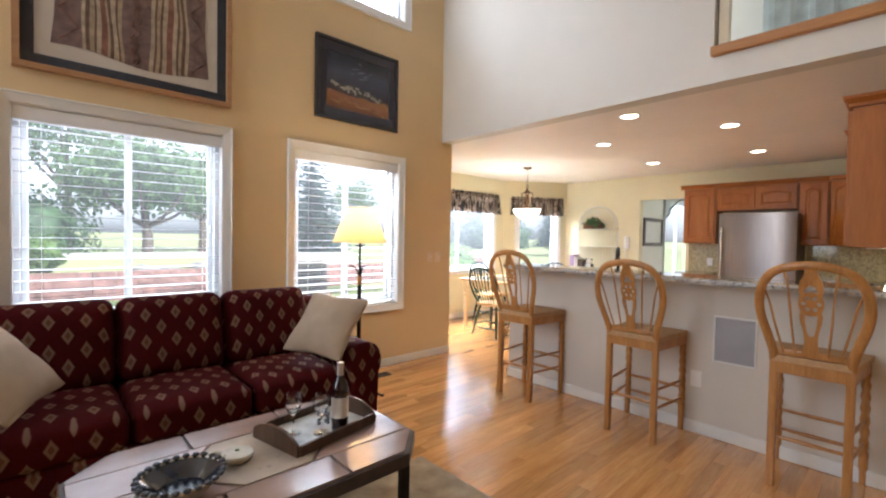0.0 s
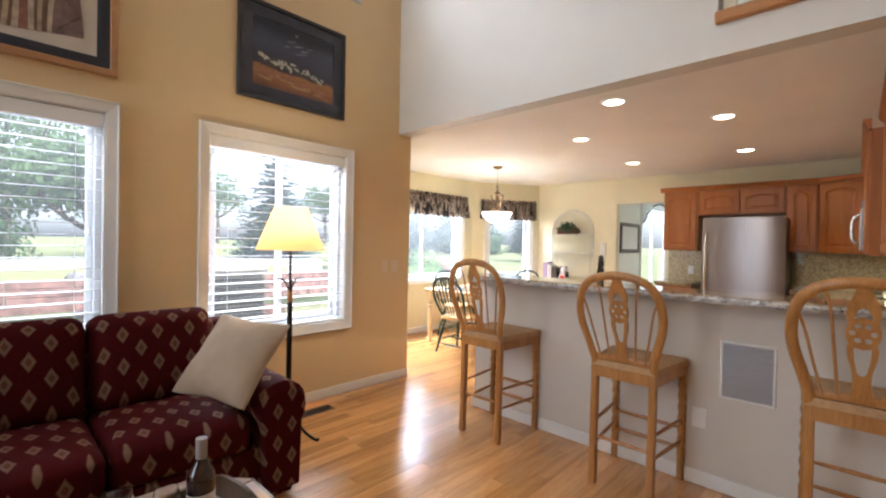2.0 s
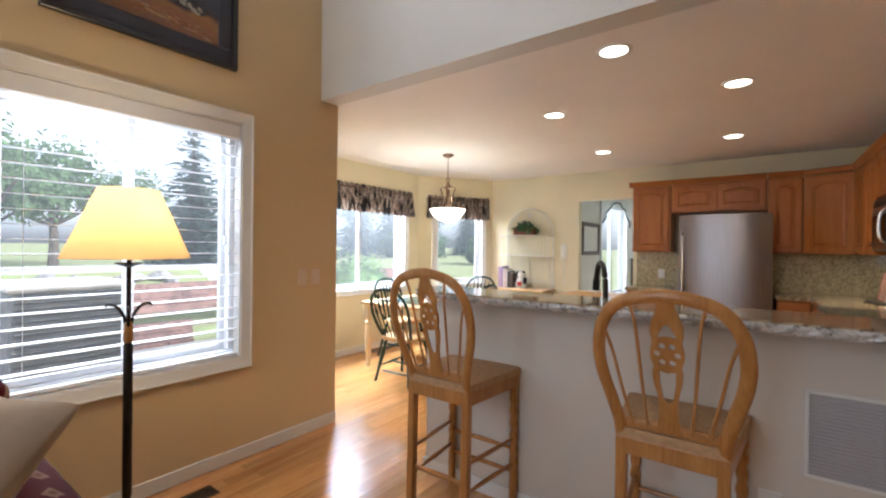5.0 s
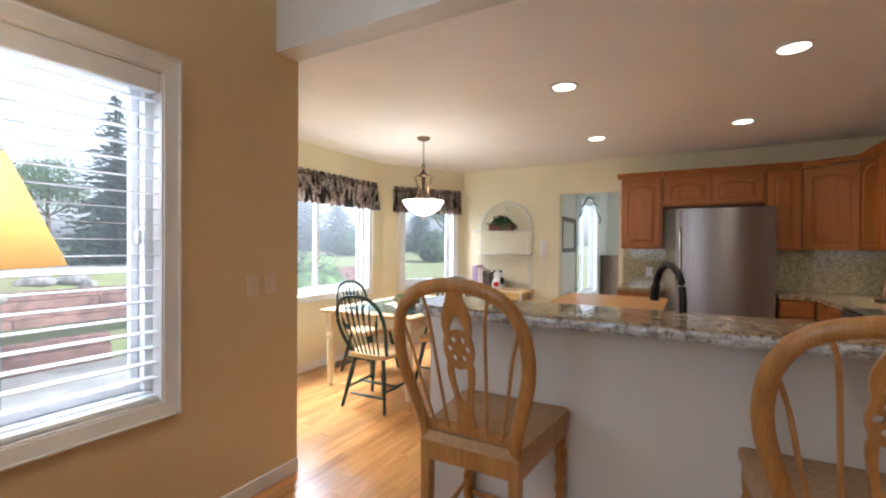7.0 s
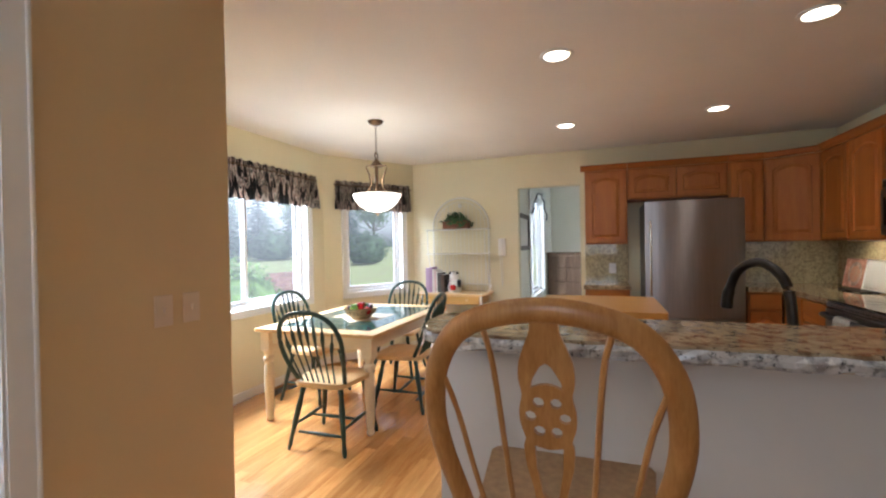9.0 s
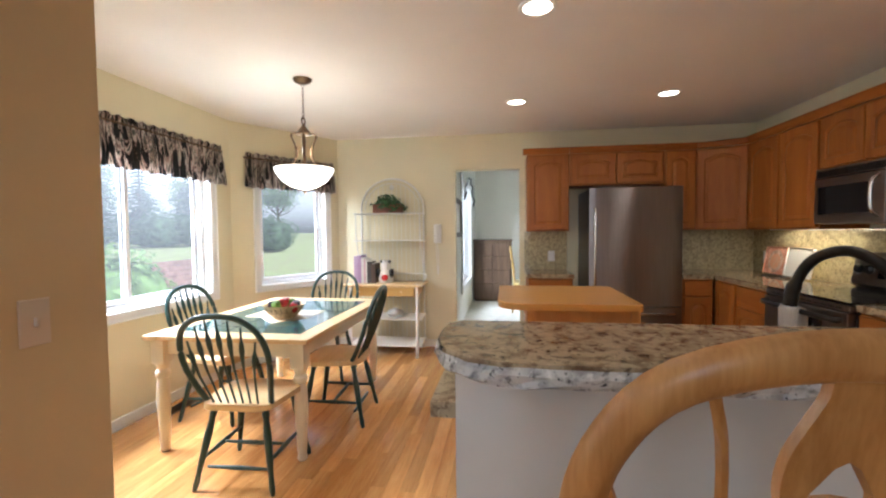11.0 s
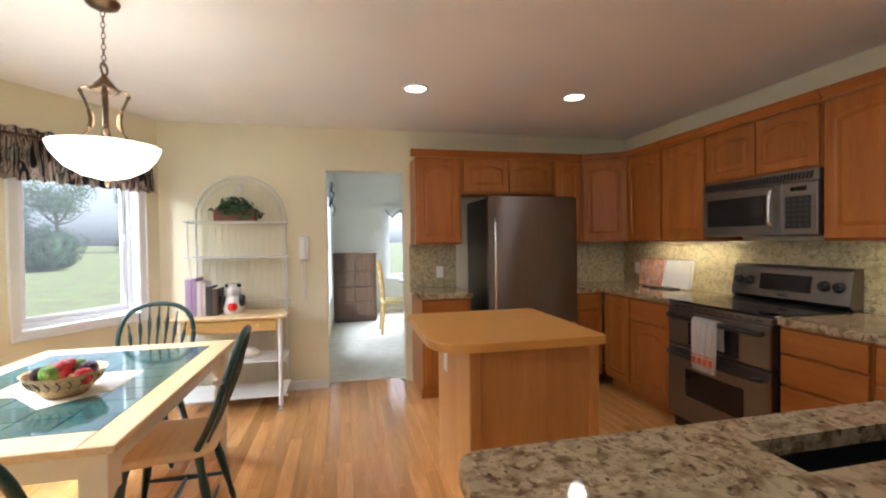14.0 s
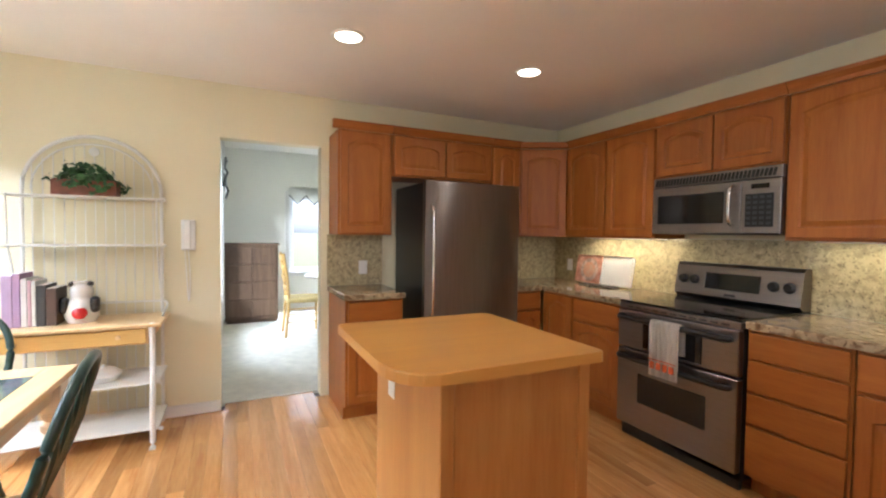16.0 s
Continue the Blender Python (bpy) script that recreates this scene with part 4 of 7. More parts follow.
part("window", bm_box(0.045, -0.016, 0.07, 0.50, -0.0115, 0.262, 0.003), BLACKGLASS, d)
part("handle", bm_tube(smooth([(0.555, -0.01, 0.05), (0.555, -0.05, 0.08), (0.555, -0.06, 0.17), (0.555, -0.05, 0.26), (0.555, -0.01, 0.295)], 5), 0.011, 10), CHROME, d, smooth=True)
cp = part("control_panel", bm_box(0.602, -0.012, 0.004, MW, 0.029, MH - 0.071, 0.005), STEELH, mw)
part("keypad", bm_box(0.625, -0.015, 0.045, 0.775, -0.0115, 0.235, 0.002), BLACK, cp)
part("display", bm_box(0.655, -0.015, 0.265, 0.75, -0.0115, 0.292, 0.002), BLACKGLASS, cp)
_me = None
for r in range(6):
    for q in range(4):
        if _me is None:
            s = part("key", bm_box(-0.012, -0.0012, -0.008, 0.012, 0.001, 0.008, 0.001), mat("grey key", (0.05, 0.05, 0.055), 0.5), cp)
            _me = s.data
        else:
            s = new("key", _me)
            s.parent = cp
        s.matrix_basis = pose(0.645 + q * 0.036, -0.0165, 0.066 + r * 0.030)

# island
isl = thing("kitchen_island", (0, 0, 0), 0, "maple kitchen island with a golden wood top and clipped corners", "kitchen island")
part("top", bm_prism(rounded([(6.41, 3.16), (7.26, 3.16), (7.26, 3.97), (6.41, 3.97)], [0.03, 0.03, 0.03, 0.2], 6), 0.885, 0.924, 0.006), ISL_TOP, isl, "golden wood top")
part("body", bm_box(6.50, 3.17, 0.0, 7.22, 3.785, 0.884, 0.003), ISL_SIDE, isl)
part("corner_post", bm_box(6.488, 3.745, 0.001, 6.53, 3.797, 0.883, 0.003), ISL_SIDE, isl)
part("corner_post", bm_box(6.488, 3.158, 0.001, 6.53, 3.21, 0.883, 0.003), ISL_SIDE, isl)
outlet((7.0, 3.786, 0.70), 180, "white outlet on the end of the island")

# cookbook and board leaning on the backsplash
book = thing("cookbook", (8.17, 1.60, 0.916), 180, "open cookbook with a red food photo on a stand", "book")
PAGE = mat("red food photo page", (0.62, 0.36, 0.26), 0.5, vary=0.3, scale=14, second=(0.40, 0.13, 0.07))
PAPER = mat("white paper page", (0.80, 0.78, 0.74), 0.6, vary=0.02)
for nm, m_, x0, x1 in (("page", PAGE, -0.30, 0.005), ("page", PAPER, 0.010, 0.33)):
    o = part(nm, bm_box(x0, -0.006, 0.012, x1, 0.006, 0.262, 0.018, 3), m_, book)
    o.matrix_basis = pose(0.1, 0.08, 0.0, -10, 0, 0)
for r_, y_, nm, m_ in ((0.105, -0.0065, "plate_print", mat("pale plate print", (0.62, 0.44, 0.34), 0.5, vary=0.25, scale=30)), (0.07, -0.0085, "dish_print", mat("brown dish print", (0.48, 0.22, 0.13), 0.5, vary=0.4, scale=40, second=(0.62, 0.42, 0.28)))):
    _b = bm_lathe([(0, 0), (r_, 0), (r_, 0.0015), (0, 0.0015)], 24)
    turn(_b, pose(-0.14, y_, 0.13, 90))
    o = part(nm, _b, m_, book)
    o.matrix_basis = pose(0.1, 0.08, 0.0, -10, 0, 0)
part("stand", bm_box(-0.05, -0.02, 0.0, 0.3, 0.1, 0.011, 0.003), IRON, book)
part("ledge", bm_tube([(0.06, -0.02, 0.0055), (0.12, -0.06, 0.0055), (0.18, -0.02, 0.0055)], 0.005, 6), IRON, book)

# under-cabinet lamps
for x0, x1 in ((7.45, 8.25), (5.0, 6.5)):
    l = area_light("under_cabinet_light", ((x0 + x1) / 2, KY + 0.16, 1.325), ((x0 + x1) / 2, KY + 0.10, 0.9), x1 - x0, 0.05, 3.6, (1.0, 0.82, 0.50))
    u = thing("under_cabinet_lamp", ((x0 + x1) / 2, KY + 0.16, 1.334), 0, "slim white lamp under the wall cabinets", "lamp")
    part("housing", bm_box(-(x1 - x0) / 2, -0.035, -0.007, (x1 - x0) / 2, 0.035, -0.0005, 0.002), WHITE, u)

# recessed lamps
LENS = mat("glowing lamp lens", (1.0, 0.93, 0.8), 0.5, vary=0.0, emit=7.0, emit_color=(1.0, 0.86, 0.62))
can = None
for x, y in ((5.194, 3.055), (6.107, 3.76), (7.68, 3.824), (6.111, 2.529), (7.652, 2.618)):
    if can is None:
        can = thing("recessed_light", (x, y, 2.441), 0, "glowing round recessed ceiling light with white trim", "ceiling light", "recessed lights in the kitchen ceiling")
        part("trim_ring", bm_lathe([(0.072, -0.001), (0.095, -0.001), (0.092, -0.008), (0.075, -0.010), (0.072, -0.008), (0.072, -0.001)], 28, (0, 0, 0), False), WHITE, can, smooth=True)
        part("lens", bm_lathe([(0.0, -0.0015), (0.071, -0.0015), (0.065, -0.006), (0.0, -0.008)], 24), LENS, can)
    else:
        copy_thing(can, pose(x, y, 2.441))
    spot("recessed_beam", (x, y, 2.42), 10.5, (1.0, 0.88, 0.72), 155)


# ---- living room ----
def fabric_mat():
    """Burgundy cloth woven with staggered tan lozenges."""
    m = bpy.data.materials.new("burgundy lozenge fabric")
    m.use_nodes = True
    n, l = m.node_tree.nodes, m.node_tree.links
    p = n["Principled BSDF"]
    p.inputs["Roughness"].default_value = 0.85
    p.inputs["Specular IOR Level"].default_value = 0.12
    p.inputs["Sheen Weight"].default_value = 0.0

    def math_(op, a, b=None):
        x = n.new("ShaderNodeMath")
        x.operation = op
        for sock, v in zip(x.inputs, (a, b)):
            if v is None:
                continue
            if isinstance(v, (int, float)):
                sock.default_value = v
            else:
                l.new(v, sock)
        return x.outputs[0]

    tc = n.new("ShaderNodeTexCoord")
    sep = n.new("ShaderNodeSeparateXYZ")
    l.new(tc.outputs["Object"], sep.inputs[0])
    u = math_("DIVIDE", sep.outputs[0], 0.155)
    v = math_("DIVIDE", math_("SUBTRACT", sep.outputs[2], sep.outputs[1]), 0.165)

    def lozenge(du, dv):
        a = math_("ABSOLUTE", math_("SUBTRACT", math_("FRACT", math_("ADD", u, du)), 0.5))
        b = math_("ABSOLUTE", math_("SUBTRACT", math_("FRACT", math_("ADD", v, dv)), 0.5))
        return math_("ADD", math_("DIVIDE", a, 0.20), math_("DIVIDE", b, 0.32))

    d = math_("MINIMUM", lozenge(0.0, 0.0), lozenge(0.5, 0.5))
    weave = n.new("ShaderNodeTexNoise")
    weave.inputs["Scale"].default_value = 260
    l.new(tc.outputs["Object"], weave.inputs["Vector"])
    dd = math_("ADD", d, math_("MULTIPLY", math_("SUBTRACT", weave.outputs["Fac"], 0.5), 0.35))
    r = n.new("ShaderNodeValToRGB")
    e = r.color_ramp.elements
    e[0].position, e[0].color = 0.0, (0.13, 0.05, 0.03, 1)
    e[1].position, e[1].color = 1.0, (0.052, 0.0018, 0.003, 1)
    for pos, c in ((0.38, (0.11, 0.045, 0.025, 1)), (0.45, (0.19, 0.115, 0.075, 1)), (0.78, (0.17, 0.10, 0.065, 1)), (0.95, (0.058, 0.002, 0.0034, 1))):
        k = e.new(pos)
        k.color = c
    l.new(dd, r.inputs["Fac"])
    l.new(r.outputs[0], p.inputs["Base Color"])
    b = n.new("ShaderNodeBump")
    b.inputs["Strength"].default_value = 0.5
    b.inputs["Distance"].default_value = 0.002
    l.new(weave.outputs["Fac"], b.inputs["Height"])
    l.new(b.outputs[0], p.inputs["Normal"])
    return m


FABRIC = fabric_mat()
LINEN = mat("cream linen", (0.42, 0.32, 0.225), 0.9, vary=0.05, scale=8, bump=0.5, bscale=350)


def bm_cushion(w, d, h, r=0.05, crown=0.02, n=12, seed=1):
    """A soft block: rounded box swollen on its broad faces."""
    b = bmesh.new()
    bmesh.ops.create_cube(b, size=1)
    bmesh.ops.subdivide_edges(b, edges=b.edges[:], cuts=n, use_grid_fill=True)
    rr = random.Random(seed)
    for v in b.verts:
        p = Vector((v.co.x * 2, v.co.y * 2, v.co.z * 2))
        q = Vector((p.x * w / 2, p.y * d / 2, p.z * h / 2))
        inner = Vector((max(-w / 2 + r, min(w / 2 - r, q.x)), max(-d / 2 + r, min(d / 2 - r, q.y)), max(-h / 2 + r, min(h / 2 - r, q.z))))
        off = q - inner
        if off.length > 1e-6:
            off = off.normalized() * r
        q = inner + off
        q.z += math.copysign(crown, p.z) * (abs(p.z) ** 3) * (1 - p.x ** 4) * (1 - p.y ** 4)
        q += Vector((0, 0, 0.004)) * noise.noise(Vector((q.x * 7, q.y * 7, seed * 3.1)))
        v.co = q
    for f in b.faces:
        f.smooth = True
    return b


sofa = thing("sofa", (0, 0, 0), 0, "burgundy three-seat sofa with tan lozenge pattern and rolled arms", "sofa")
SX0, SX1, SYF, SYB = 0.88, 3.195, 3.86, 4.80
part("base", bm_box(SX0 + 0.05, SYF + 0.04, 0.06, SX1 - 0.05, SYB - 0.02, 0.30, 0.03, 3), FABRIC, sofa, smooth=True)
part("skirt", bm_box(SX0 + 0.07, SYF + 0.035, 0.02, SX1 - 0.07, SYB - 0.04, 0.09, 0.01, 2), FABRIC, sofa, smooth=True)
part("back_frame", bm_box(SX0 + 0.1, SYB - 0.22, 0.25, SX1 - 0.1, SYB - 0.01, 0.86, 0.06, 4), FABRIC, sofa, smooth=True)
CW = (SX1 - SX0 - 0.56) / 3
for k in range(3):
    cx = SX0 + 0.28 + CW * (k + 0.5)
    c = part("seat_cushion", bm_cushion(CW - 0.008, 0.66, 0.18, 0.05, 0.025, 12, k + 1), FABRIC, sofa)
    c.matrix_basis = pose(cx, SYF + 0.36, 0.385)
    c = part("back_cushion", bm_cushion(CW - 0.006, 0.50, 0.20, 0.07, 0.035, 12, k + 5), FABRIC, sofa)
    c.matrix_basis = pose(cx, SYB - 0.25, 0.705, 78 - 0)
for x in (SX0 + 0.14, SX1 - 0.14):
    bm = bmesh.new()
    prof = [(-0.10, 0.05), (-0.11, 0.42)]
    for i in range(11):
        a = radians(200 - i * 22)
        prof.append((0.135 * math.cos(a), 0.50 + 0.125 * math.sin(a)))
    prof += [(0.11, 0.42), (0.10, 0.05)]
    lo, hi = [], []
    secs = []
    for y, s in ((SYF + 0.0, 0.90), (SYF + 0.025, 1.0), (SYB - 0.2, 1.0), (SYB - 0.06, 0.97)):
        secs.append([bm.verts.new((x + px * s, y, 0.3 + (pz - 0.3) * s)) for px, pz in prof])
    for a, c in zip(secs, secs[1:]):
        for i in range(len(prof)):
            bm.faces.new((a[i], a[(i + 1) % len(prof)], c[(i + 1) % len(prof)], c[i]))
    bm.faces.new(secs[0])
    bm.faces.new(secs[-1])
    part("arm", bm, FABRIC, sofa, smooth=True)
for x in (SX0 + 0.15, SX1 - 0.15):
    for y in (SYF + 0.1, SYB - 0.15):
        part("foot", bm_lathe([(0.022, 0.0), (0.03, 0.05), (0.03, 0.07)], 12, (x, y, 0)), DARKW, sofa)


def pillow(at, m, label):
    o = part("throw_pillow", bm_cushion(0.46, 0.46, 0.02, 0.01, 0.0, 14, 9), LINEN)
    for v in o.data.vertices:
        x, y = v.co.x / 0.23, v.co.y / 0.23
        f = max(0.0, (1 - abs(x) ** 2.2)) ** 0.55 * max(0.0, (1 - abs(y) ** 2.2)) ** 0.55
        v.co.z = math.copysign(0.006 + 0.085 * f + 0.006 * noise.noise(Vector((x * 3, y * 3, 1.7))), v.co.z)
        pinch = 1 - 0.10 * (1 - abs(x * y))
        v.co.x, v.co.y = v.co.x * pinch * 1.04, v.co.y * pinch * 1.04
    o.matrix_basis = m
    return tagged(o, label, "pillow")


def lean_pose(c, u, v):
    u, v = Vector(u).normalized(), Vector(v)
    w = u.cross(v).normalized()
    v = w.cross(u)
    return Matrix(((u.x, v.x, w.x, c[0]), (u.y, v.y, w.y, c[1]), (u.z, v.z, w.z, c[2]), (0, 0, 0, 1)))


pillow(None, lean_pose((2.89, 4.12, 0.73), (0.177, -0.402, -0.023), (0.266, 0.081, 0.323)), "cream linen throw pillow leaning in the sofa corner")
pillow(None, lean_pose((1.27, 4.12, 0.73), (0.177, 0.402, 0.023), (-0.266, 0.081, 0.323)), "cream linen throw pillow leaning on the sofa arm")

# coffee table
ct = thing("coffee_table", (0, 0, 0), 0, "low coffee table with brown slate tiles and clipped corners", "coffee table")
TX0, TX1, TY0, TY1, TC = 1.46, 2.69, 2.74, 3.52, 0.15
oct_ = [(TX0 + TC, TY0), (TX1 - TC, TY0), (TX1, TY0 + TC), (TX1, TY1 - TC), (TX1 - TC, TY1), (TX0 + TC, TY1), (TX0, TY1 - TC), (TX0, TY0 + TC)]
part("top", bm_prism(oct_, 0.40, 0.452, 0.004), mat("dark table edge", (0.055, 0.035, 0.028), 0.4, vary=0.2, scale=10), ct)
SLATE = mat("brown slate tile", (0.34, 0.24, 0.21), 0.15, vary=0.10, scale=5, bump=0.08, bscale=40, rand=0.12, coat=0.7)
PALE = mat("pale stone tile", (0.44, 0.37, 0.29), 0.3, vary=0.15, scale=6, bump=0.25, bscale=40)


def tile(outline, material, parent, z0, z1, gap=0.0065):
    c = sum((Vector(q) for q in outline), Vector((0, 0))) / len(outline)
    out = []
    for q in outline:
        v = Vector(q) - c
        out.append(tuple(c + v * (1 - gap / v.length)))
    return part("tile", bm_prism(out, z0, z1, 0.002), material, parent)


mx, my = (TX0 + TX1) / 2, (TY0 + TY1) / 2
q = 0.205
e0, e1, f0, f1 = TX0 + 0.012, TX1 - 0.012, TY0 + 0.012, TY1 - 0.012
h = 0.13
for o_, m_ in (([(mx - q * 1.5, my), (mx - h, my - q), (mx + h, my - q), (mx + q * 1.5, my), (mx + h, my + q), (mx - h, my + q)], PALE),
               ([(e0, my - q), (mx - h, my - q), (mx - q * 1.5, my), (e0, my)], SLATE), ([(mx + h, my - q), (e1, my - q), (e1, my), (mx + q * 1.5, my)], SLATE),
               ([(e0, my), (mx - q * 1.5, my), (mx - h, my + q), (e0, my + q)], SLATE), ([(mx + q * 1.5, my), (e1, my), (e1, my + q), (mx + h, my + q)], SLATE),
               ([(e0 + TC, f0), (mx - 0.2, f0), (mx - 0.2, my - q), (e0, my - q), (e0, f0 + TC)], SLATE), ([(mx - 0.2, f0), (mx + 0.2, f0), (mx + 0.2, my - q), (mx - 0.2, my - q)], SLATE),
               ([(mx + 0.2, f0), (e1 - TC, f0), (e1, f0 + TC), (e1, my - q), (mx + 0.2, my - q)], SLATE), ([(e0, my + q), (mx - 0.2, my + q), (mx - 0.2, f1), (e0 + TC, f1), (e0, f1 - TC)], SLATE),
               ([(mx - 0.2, my + q), (mx + 0.2, my + q), (mx + 0.2, f1), (mx - 0.2, f1)], SLATE), ([(mx + 0.2, my + q), (e1, my + q), (e1, f1 - TC), (e1 - TC, f1), (mx + 0.2, f1)], SLATE)):
    tile(o_, m_, ct, 0.4535, 0.462)
for x, y in ((TX0 + 0.06, TY0 + 0.15), (TX0 + 0.06, TY1 - 0.15), (TX1 - 0.06, TY0 + 0.15), (TX1 - 0.06, TY1 - 0.15)):
    part("leg", bm_box(x - 0.02, y - 0.02, 0.013, x + 0.02, y + 0.02, 0.40, 0.003), IRON, ct)
for y in (TY0 + 0.15, TY1 - 0.15):
    part("rail", bm_box(TX0 + 0.08, y - 0.012, 0.36, TX1 - 0.08, y + 0.012, 0.399, 0.002), IRON, ct)

RUG = mat("beige woven rug", (0.40, 0.31, 0.20), 0.95, vary=0.25, scale=7, bump=0.9, bscale=260, second=(0.27, 0.20, 0.12))
tagged(part("area_rug", bm_box(0.55, 1.0, 0.0, 3.13, 3.36, 0.012, 0.004), RUG), "beige woven area rug below the coffee table", "rug")

ZT = 0.463
tray = thing("serving_tray", (2.35, 3.18, ZT), 12, "dark wooden serving tray with raised handles", "tray")
part("bottom", bm_box(-0.21, -0.15, 0.001, 0.21, 0.15, 0.008, 0.002), mat("white tray liner", (0.62, 0.63, 0.60), 0.3, vary=0.25, scale=9), tray)
for x in (-0.215, 0.215):
    bm = bm_prism(rounded([(-0.155, 0.0), (0.155, 0.0), (0.155, 0.045), (0.07, 0.085), (-0.07, 0.085), (-0.155, 0.045)], [0, 0, 0.02, 0.04, 0.04, 0.02], 4), -0.007, 0.007, 0.002)
    turn(bm, Matrix(((0, 0, 1, x), (1, 0, 0, 0), (0, 1, 0, 0), (0, 0, 0, 1))))
    part("end", bm, DARKW, tray)
for y in (-0.155, 0.155):
    part("side", bm_box(-0.208, y - 0.007, 0.0, 0.208, y + 0.007, 0.045, 0.002), DARKW, tray)

bottle = thing("wine_bottle", (2.42, 3.10, ZT + 0.0085), 40, "dark red wine bottle with a white label", "bottle")
WINE = mat("dark bottle glass", (0.02, 0.006, 0.008), 0.08, vary=0.1, coat=0.5)
part("body", bm_lathe([(0.0, 0.0), (0.036, 0.0), (0.038, 0.006), (0.038, 0.185), (0.034, 0.205), (0.018, 0.235), (0.0145, 0.25), (0.0145, 0.30), (0.0, 0.302)], 28), WINE, bottle, smooth=True)
part("label", bm_lathe([(0.0385, 0.06), (0.0385, 0.15)], 28, (0, 0, 0), False), mat("white paper label", (0.70, 0.66, 0.60), 0.6, vary=0.03), bottle)
part("capsule", bm_lathe([(0.0150, 0.235), (0.0155, 0.24), (0.0155, 0.303), (0.0, 0.304)], 20), mat("silver foil capsule", (0.45, 0.42, 0.42), 0.35, 0.6, vary=0.05), bottle, smooth=True)
GLASSPROF = [(0.0, 0.0), (0.034, 0.0), (0.033, 0.003), (0.006, 0.007), (0.004, 0.02), (0.004, 0.075), (0.008, 0.083), (0.026, 0.10), (0.035, 0.125), (0.035, 0.15), (0.030, 0.178), (0.029, 0.178), (0.0335, 0.15), (0.0335, 0.125), (0.0245, 0.102), (0.0, 0.088)]
wg = thing("wine_glass", (2.24, 3.19, ZT + 0.0085), 0, "clear stemmed wine glass on the tray", "glass", "wine glasses on the tray")
part("glass", bm_lathe(GLASSPROF, 24), GLASS, wg, smooth=True)
copy_thing(wg, pose(2.335, 3.115, ZT + 0.0085))
grp = thing("cork_figure", (2.385, 3.19, ZT + 0.0085), 0, "small dark bunch of grapes ornament on the tray", "ornament")
for k in range(14):
    a = rnd.uniform(0, 6.28)
    part("grape", bm_lathe([(0, -0.010), (0.007, -0.007), (0.010, 0), (0.007, 0.007), (0, 0.010)], 8, (0.022 * math.cos(a), 0.022 * math.sin(a), 0.010 + 0.012 * (k % 4))), WINE, grp, smooth=True)

bowl = thing("serving_bowl", (1.77, 3.02, ZT), 30, "cream stoneware bowl with scalloped rim and dark blue glaze inside", "bowl")
STONE = mat("cream stoneware", (0.50, 0.44, 0.33), 0.35, vary=0.15, scale=15, coat=0.3)
BLUE = mat("dark blue glaze", (0.012, 0.016, 0.028), 0.15, vary=0.3, scale=12, coat=0.5)
part("shell", bm_lathe([(0.0, 0.0), (0.08, 0.0), (0.085, 0.006), (0.125, 0.055), (0.132, 0.062), (0.126, 0.066), (0.122, 0.06)], 36, (0, 0, 0), False), STONE, bowl, smooth=True)
part("inside", bm_lathe([(0.0, 0.012), (0.075, 0.014), (0.12, 0.059), (0.123, 0.061), (0.118, 0.056), (0.07, 0.010), (0.0, 0.009)], 36), BLUE, bowl, smooth=True)
for k in range(26):
    a = 2 * math.pi * k / 26
    part("scallop", bm_lathe([(0, -0.009), (0.010, -0.005), (0.013, 0), (0.010, 0.006), (0, 0.009)], 8, (0.130 * math.cos(a), 0.130 * math.sin(a), 0.066)), mat("dark scallop glaze", (0.05, 0.05, 0.055), 0.25, vary=0.2), bowl, smooth=True)
for s in (-1, 1):
    part("handle", bm_tube(smooth([(s * 0.128, -0.035, 0.05), (s * 0.165, -0.02, 0.056), (s * 0.165, 0.02, 0.056), (s * 0.128, 0.035, 0.05)], 4), 0.009, 8), STONE, bowl, smooth=True)

dish = thing("lidded_dish", (1.985, 3.13, ZT), 0, "small white lidded dish with a green mark", "dish")
part("dish", bm_lathe([(0.0, 0.0), (0.05, 0.0), (0.06, 0.012), (0.06, 0.02)], 24), STONE, dish, smooth=True)
part("lid", bm_lathe([(0.0, 0.0205), (0.06, 0.0205), (0.058, 0.028), (0.03, 0.034), (0.0, 0.036)], 24), mat("white glazed lid", (0.66, 0.62, 0.52), 0.25, vary=0.05), dish, smooth=True)
part("mark", bm_lathe([(0.0, 0.0362), (0.008, 0.0362), (0.008, 0.039), (0, 0.04)], 8), mat("green leaf mark", (0.05, 0.12, 0.04), 0.5), dish)

# floor lamp
lamp = thing("floor_lamp", (3.455, 4.60, 0), 0, "dark iron floor lamp with a lit cream cone shade", "floor lamp")
for k in range(3):
    a = radians((-72, 40, 150)[k])
    c_, s_ = math.cos(a) * (1.15, 1.0, 0.55)[k], math.sin(a) * (1.15, 1.0, 0.55)[k]
    part("leg", bm_tube(smooth([(0.0, 0.0, 0.30), (0.03 * c_, 0.03 * s_, 0.17), (0.12 * c_, 0.12 * s_, 0.055), (0.21 * c_, 0.21 * s_, 0.012), (0.24 * c_, 0.24 * s_, 0.016)], 5), 0.009, 8), IRON, lamp, smooth=True)
part("pole", bm_lathe([(0.012, 0.25), (0.018, 0.27), (0.018, 0.92), (0.012, 0.93)], 14), IRON, lamp, smooth=True)
part("collar", bm_lathe([(0.014, 0.93), (0.02, 0.945), (0.017, 1.0), (0.013, 1.02)], 14), STOOL, lamp, "turned honey wood collar", smooth=True)
